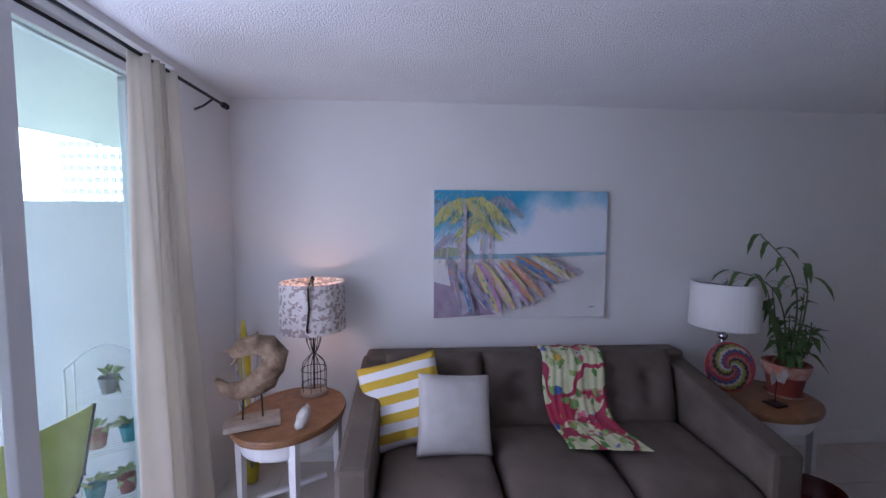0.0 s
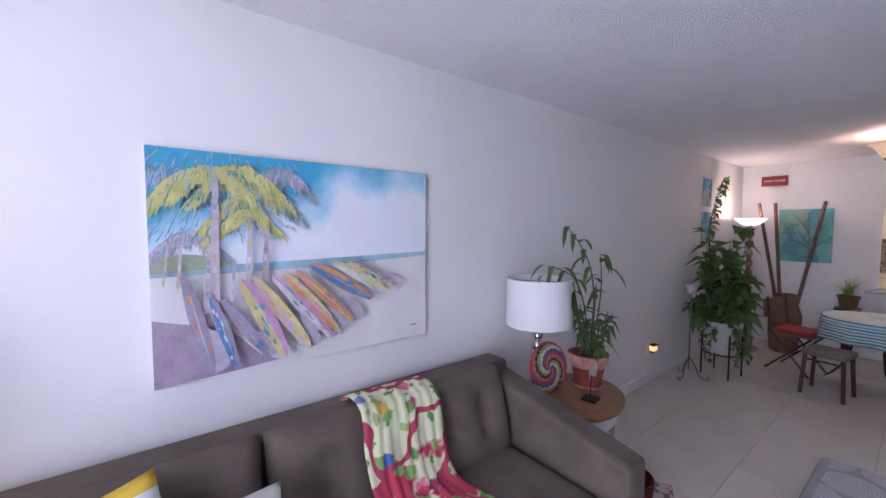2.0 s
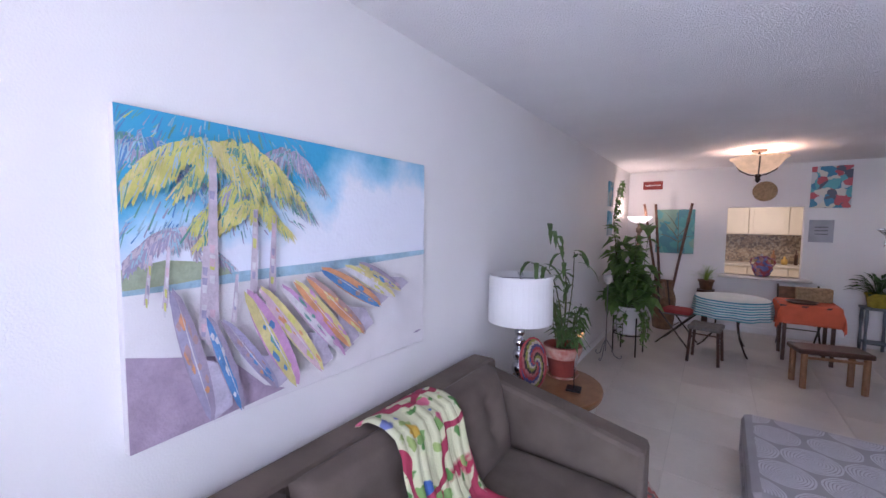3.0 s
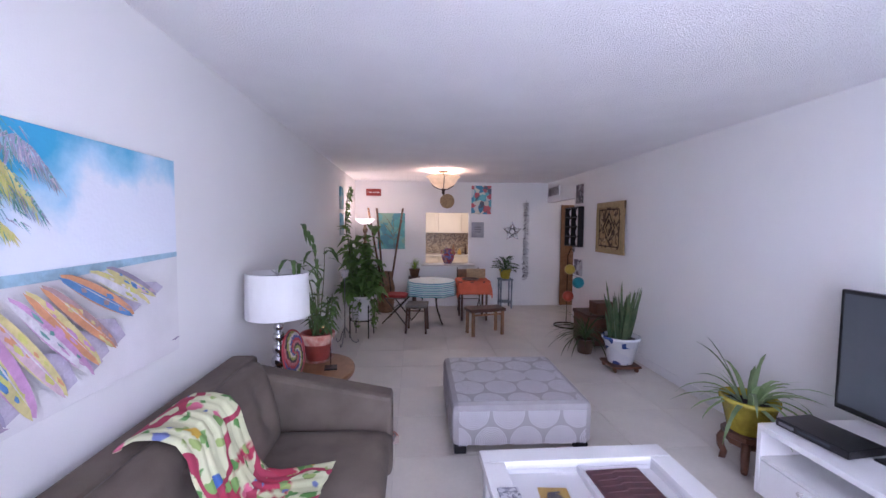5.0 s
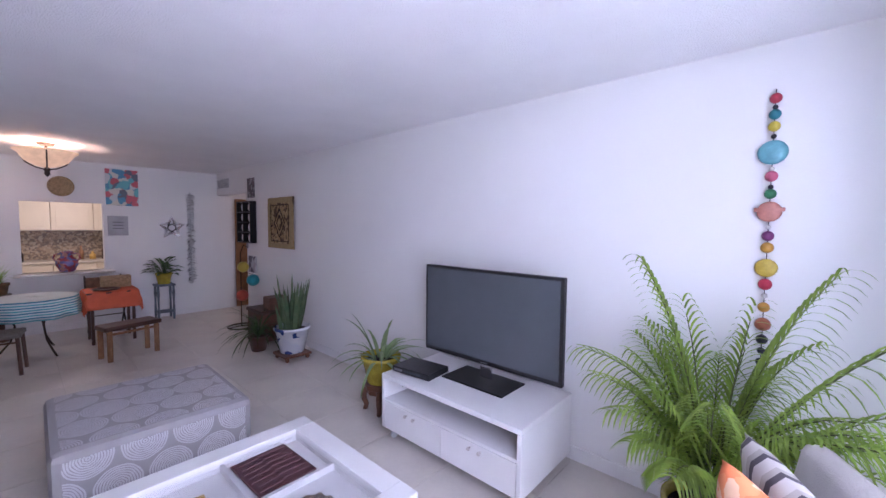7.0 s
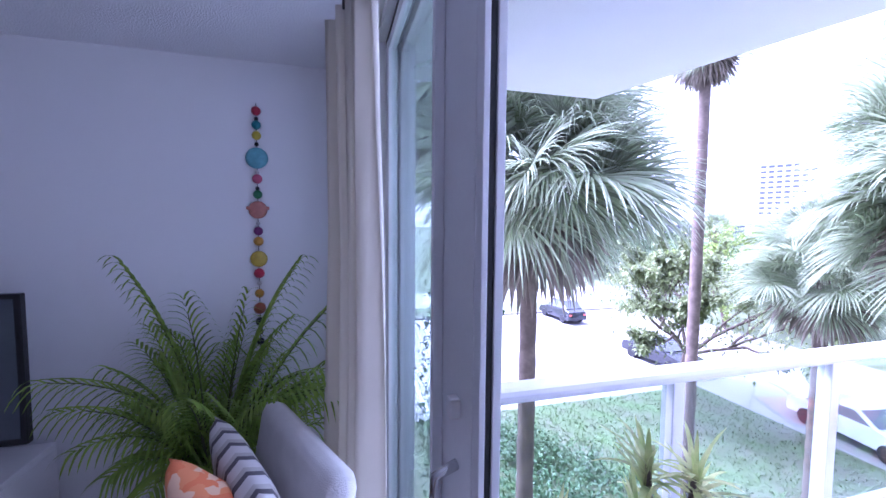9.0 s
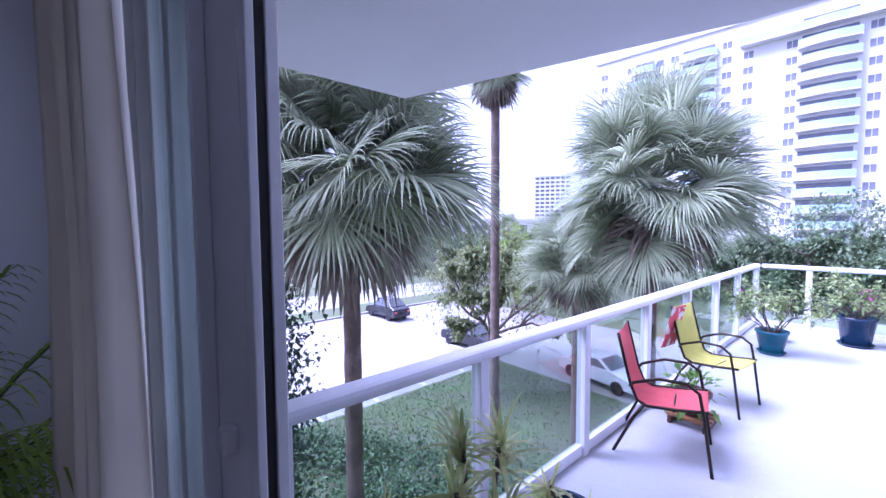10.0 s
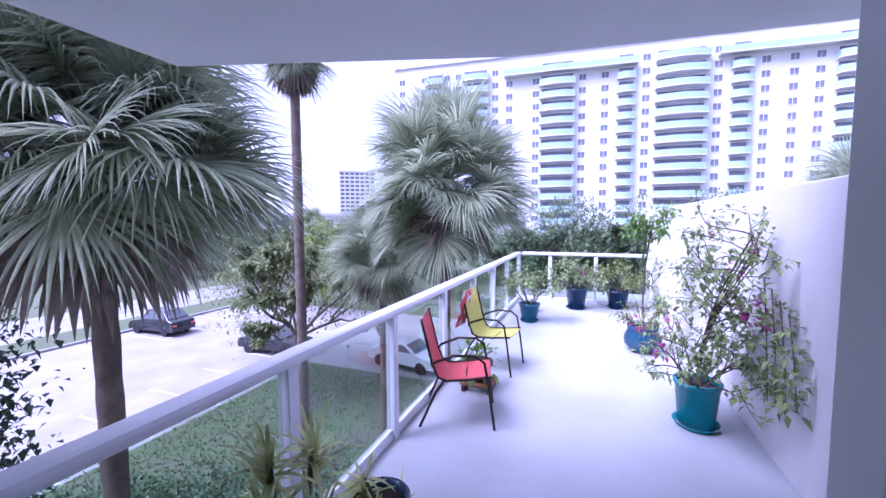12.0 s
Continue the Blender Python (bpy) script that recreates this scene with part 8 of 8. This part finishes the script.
def broad_tree(label, at, top, spread, seed, mats, leaves=5, size=0.2, depth=3, trunk=0.16, clumps=70):
    t = thing("tree", label, "tree", (*at, GZ))
    rnd = random.Random(seed)
    sb, lb = bmesh.new(), bmesh.new()
    h = top - GZ
    fork = h * 0.35
    tube(sb, arc((0, 0, 0), (0.2, 0.1, fork), (0.15, 0.1, 0), 8), trunk, 8, taper=trunk * 0.7)
    for k in range(6):
        a = 2 * math.pi * k / 6 + rnd.uniform(-0.3, 0.3)
        up = (h - fork) / max(spread, 0.1)
        branchy(sb, lb, rnd, (0.2, 0.1, fork * rnd.uniform(0.85, 1)), (math.cos(a), math.sin(a), up * rnd.uniform(0.4, 1.1)), spread * 0.62, trunk * 0.5, depth, leaves, size, 0.75)
    for k in range(clumps):
        d = rand_dir(rnd, 0.25)
        f = rnd.uniform(0.45, 1.0) ** 0.6
        c = Vector((0.2 + d.x * spread * f, 0.1 + d.y * spread * f, fork + (h - fork) * (0.5 + 0.5 * d.z * f)))
        g = spread * rnd.uniform(0.07, 0.15)
        for q in range(44):
            leaf(lb, c + Vector((rnd.gauss(0, g), rnd.gauss(0, g), rnd.gauss(0, g * 0.7))), rand_dir(rnd, 0.1), size * rnd.uniform(0.6, 1.1), 0.5)
    part("trunk", sb, M_bark, t)
    part("crown", lb, mats, t)


M_tree_a = leafy("olive green leaf", (0.28, 0.33, 0.14), (0.19, 0.23, 0.09), 0.5, 0.35)
M_tree_b = leafy("mid green leaf", (0.23, 0.31, 0.16), (0.15, 0.22, 0.11), 0.5, 0.35)
M_tree_y = leafy("yellow-green leaf", (0.34, 0.42, 0.09), (0.22, 0.32, 0.06))
broad_tree("spreading low tree over the parked cars", (15.6, -15.9), 0.1, 4.4, 81, M_tree_a, 44, 0.22, 3, 0.2, 130)
broad_tree("yellow-green round tree in the lot", (25.0, -30.0), 1.9, 4.0, 82, M_tree_y, 40, 0.22, 3)
broad_tree("mid-green leafy street tree", (2.8, -27), 3.6, 3.2, 83, M_tree_b, 34, 0.24, 3)
broad_tree("mid-green leafy street tree", (-1.0, -27), 3.2, 3.4, 84, M_tree_b, 34, 0.24, 3)
broad_tree("mid-green leafy street tree", (7.0, -31), 2.6, 3.2, 85, M_tree_b, 30, 0.26, 3)
broad_tree("mid-green leafy street tree", (-8, -34), 4.0, 4.0, 86, M_tree_b, 16, 0.32, 3)
broad_tree("distant green tree by the road", (30, -40), 0.2, 4.0, 87, M_tree_b, 8, 0.35, 3)
broad_tree("distant green tree by the road", (44, -38), 0.6, 5.0, 88, M_tree_b, 8, 0.4, 3)
broad_tree("distant green tree by the road", (22, -36), 0.4, 4.0, 89, M_tree_a, 8, 0.35, 3)
far_tree = [o for o in scene.objects if o.name.startswith("tree") and o.parent is None][-3]
tagged(far_tree, group="far trees")
for k in range(16):
    rr = random.Random(200 + k)
    copy_thing(far_tree, pose(26 + k * 3.4 + rr.uniform(-2, 2), -52 - rr.uniform(0, 14) + k * 1.4, GZ - rr.uniform(0, 1.0), 0, 0, rr.uniform(0, 360)))
for k in range(8):
    rr = random.Random(300 + k)
    copy_thing(far_tree, pose(-22 + k * 6 + rr.uniform(-2, 2), -46 - rr.uniform(0, 8), GZ, 0, 0, rr.uniform(0, 360)))
fan_palm("palm showing above the terrace wall", (-3.8, -11), 1.7, 0.15, 30, 0.6, 0.9, 57, 4)


# ---- far buildings ----
def apartment_tower():
    t = thing("apartment_building", "white high-rise with teal glass balconies", "building", (41.3, -76.4, GZ), 185)
    wm = mat("white tower render", (0.74, 0.73, 0.72), 0.8, var=0.05, scale=0.2, bump=0.05, bscale=4)
    teal = mat("teal balcony glass", (0.46, 0.64, 0.74), 0.2, var=0.1, scale=0.5, bump=0)
    dark = mat("dark window glass", (0.27, 0.28, 0.34), 0.15, var=0.3, scale=0.4, bump=0)
    FH, N = 2.43, 16
    HT = FH * N + 1.8
    part("wall", bx(0, 104, 0.0, 16, 0, HT), wm, t)
    part("parapet", bx(-0.3, 104.3, -0.4, 16.3, HT, HT + 0.5), wm, t)
    win = mesh_of("window", bx(-0.62, 0.62, -0.03, 0.12, -0.55, 0.55), dark)
    frm = bmesh.new()
    for a in ((-0.72, 0.72, 0.55, 0.65), (-0.72, 0.72, -0.65, -0.55), (-0.72, -0.62, -0.55, 0.55), (0.62, 0.72, -0.55, 0.55), (-0.03, 0.03, -0.55, 0.55)):
        box(frm, a[0], a[1], -0.07, 0.0, a[2], a[3])
    frm = mesh_of("window_frame", frm, M_white)
    cols = [1.6, 6.6, 11.6, 14.0, 21.6, 24.4, 29.6, 38.2, 42.2, 49.2, 60.6, 67.6, 71.6, 75.2, 86.0, 89.5, 96.0, 99.5]
    for u in cols:
        for k in range(3, N):
            w = new("window", win)
            w.parent, w.location = t, (u, 0, FH * k + 1.4)
            q = new("frame", frm)
            q.parent = w
    slabs = ((9.0, 4.0, 1.1), (17.6, 5.5, 1.3), (33.6, 6.6, 1.7), (45.8, 3.2, 1.2), (54.8, 8.4, 2.2), (64.1, 3.2, 1.2), (80.6, 6.8, 2.0), (92.8, 4.0, 1.4))
    for u, wd, dp in slabs:
        sl, rl, dr = bmesh.new(), bmesh.new(), bmesh.new()
        n = 10
        pts = [(-wd / 2 + wd * i / n, -dp * (0.62 + 0.38 * math.sin(math.pi * i / n))) for i in range(n + 1)]
        lo = [sl.verts.new((x, y, -0.1)) for x, y in pts] + [sl.verts.new((wd / 2, 0, -0.1)), sl.verts.new((-wd / 2, 0, -0.1))]
        hi = [sl.verts.new((v.co.x, v.co.y, 0.12)) for v in lo]
        sl.faces.new(lo)
        sl.faces.new(hi[::-1])
        for i in range(len(lo)):
            j = (i + 1) % len(lo)
            sl.faces.new((lo[i], lo[j], hi[j], hi[i]))
        edge = [(-wd / 2, 0)] + pts + [(wd / 2, 0)]
        for (xa, ya), (xb, yb) in zip(edge, edge[1:]):
            flat(rl, [(xa, ya, 0.12), (xb, yb, 0.12), (xb, yb, 1.1), (xa, ya, 1.1)])
        bmesh.ops.recalc_face_normals(sl, faces=sl.faces)
        box(dr, -wd / 2 + 0.4, wd / 2 - 0.4, -0.04, 0.05, 0.15, 1.95)
        sl, rl, dr = mesh_of("balcony", sl, wm), mesh_of("glass_rail", rl, teal), mesh_of("glass_door", dr, dark)
        for k in range(2, N):
            b = new("balcony", sl)
            b.parent, b.location = t, (u, 0, FH * k + 0.3)
            for nm, dt in (("glass_rail", rl), ("glass_door", dr)):
                o = new(nm, dt)
                o.parent = b

    for u0, u1 in ((23.4, 47.6), (60.4, 103.0)):
        b = part("balcony", bx(u0, u1, -1.5, -0.01, FH * 15 + 0.2, FH * 15 + 0.42), wm, t)
        part("glass_rail", bx(u0, u1, -1.5, -1.42, FH * 15 + 0.42, FH * 15 + 1.4), teal, b)


apartment_tower()


def plain_block(label, at, turn, sx, sy, h, floors, bays, ribbon=False):
    t = thing("building", label, "building", (*at, GZ), turn)
    wm = mat("pale far render", (0.70, 0.70, 0.70), 0.8, var=0.05, scale=0.1, bump=0.02)
    part("wall", bx(-sx / 2, sx / 2, -sy / 2, sy / 2, 0, h), wm, t)
    part("roof", bx(-sx / 2 - 0.4, sx / 2 + 0.4, -sy / 2 - 0.4, sy / 2 + 0.4, h, h + 0.6), wm, t)
    dark = mat("far window glass", (0.15, 0.16, 0.20), 0.2, var=0.3, scale=0.3, bump=0)
    w, fh = sx / bays, h / floors
    win = mesh_of("window", bx(-w * 0.36, w * 0.36, -0.05, 0.05, -fh * 0.25, fh * 0.25), dark)
    for i in range(bays):
        for k in range(floors):
            o = new("window", win)
            o.parent, o.location = t, (-sx / 2 + w * (i + 0.5), -sy / 2 - 0.02, fh * (k + 0.55))


plain_block("low white parking structure in the distance", (66, -74), 222, 46, 14, 9.5, 2, 9)
plain_block("pale high-rise far on the skyline", (172, -262), 212, 26, 18, 46, 15, 7)
plain_block("pale high-rise seen past the terrace wall", (-104, -70), 90, 26, 18, 58, 21, 14)
plain_block("pale high-rise seen past the terrace wall", (-100, -95), 84, 16, 18, 46, 17, 7)

# ---- small pieces last: floor tiles ----
def floor_tiles():
    step, gap = 0.61, 0.004
    tile = bpy.data.meshes.new("tile")
    bm = bx(0, step - gap, 0, step - gap, -0.006, 0.0, 0.0012)
    tile = mesh_of("tile", bm, M_tile)
    floor = thing("floor", "pale cream polished stone tile floor, faint joints", "floor", kind="structure")
    nx, ny = 11, 20
    for i in range(nx):
        for j in range(ny):
            x, y = -0.15 + i * step, -0.15 + j * step
            if y > 11.4 or x > 6.1 or (x > 4.2 and (y < 6.5 or y > 9)) or (y > 9 and x < 0.1):
                continue
            ob = new("tile", tile)
            ob.parent = floor
            ob.location = (x, y, 0)


floor_tiles()
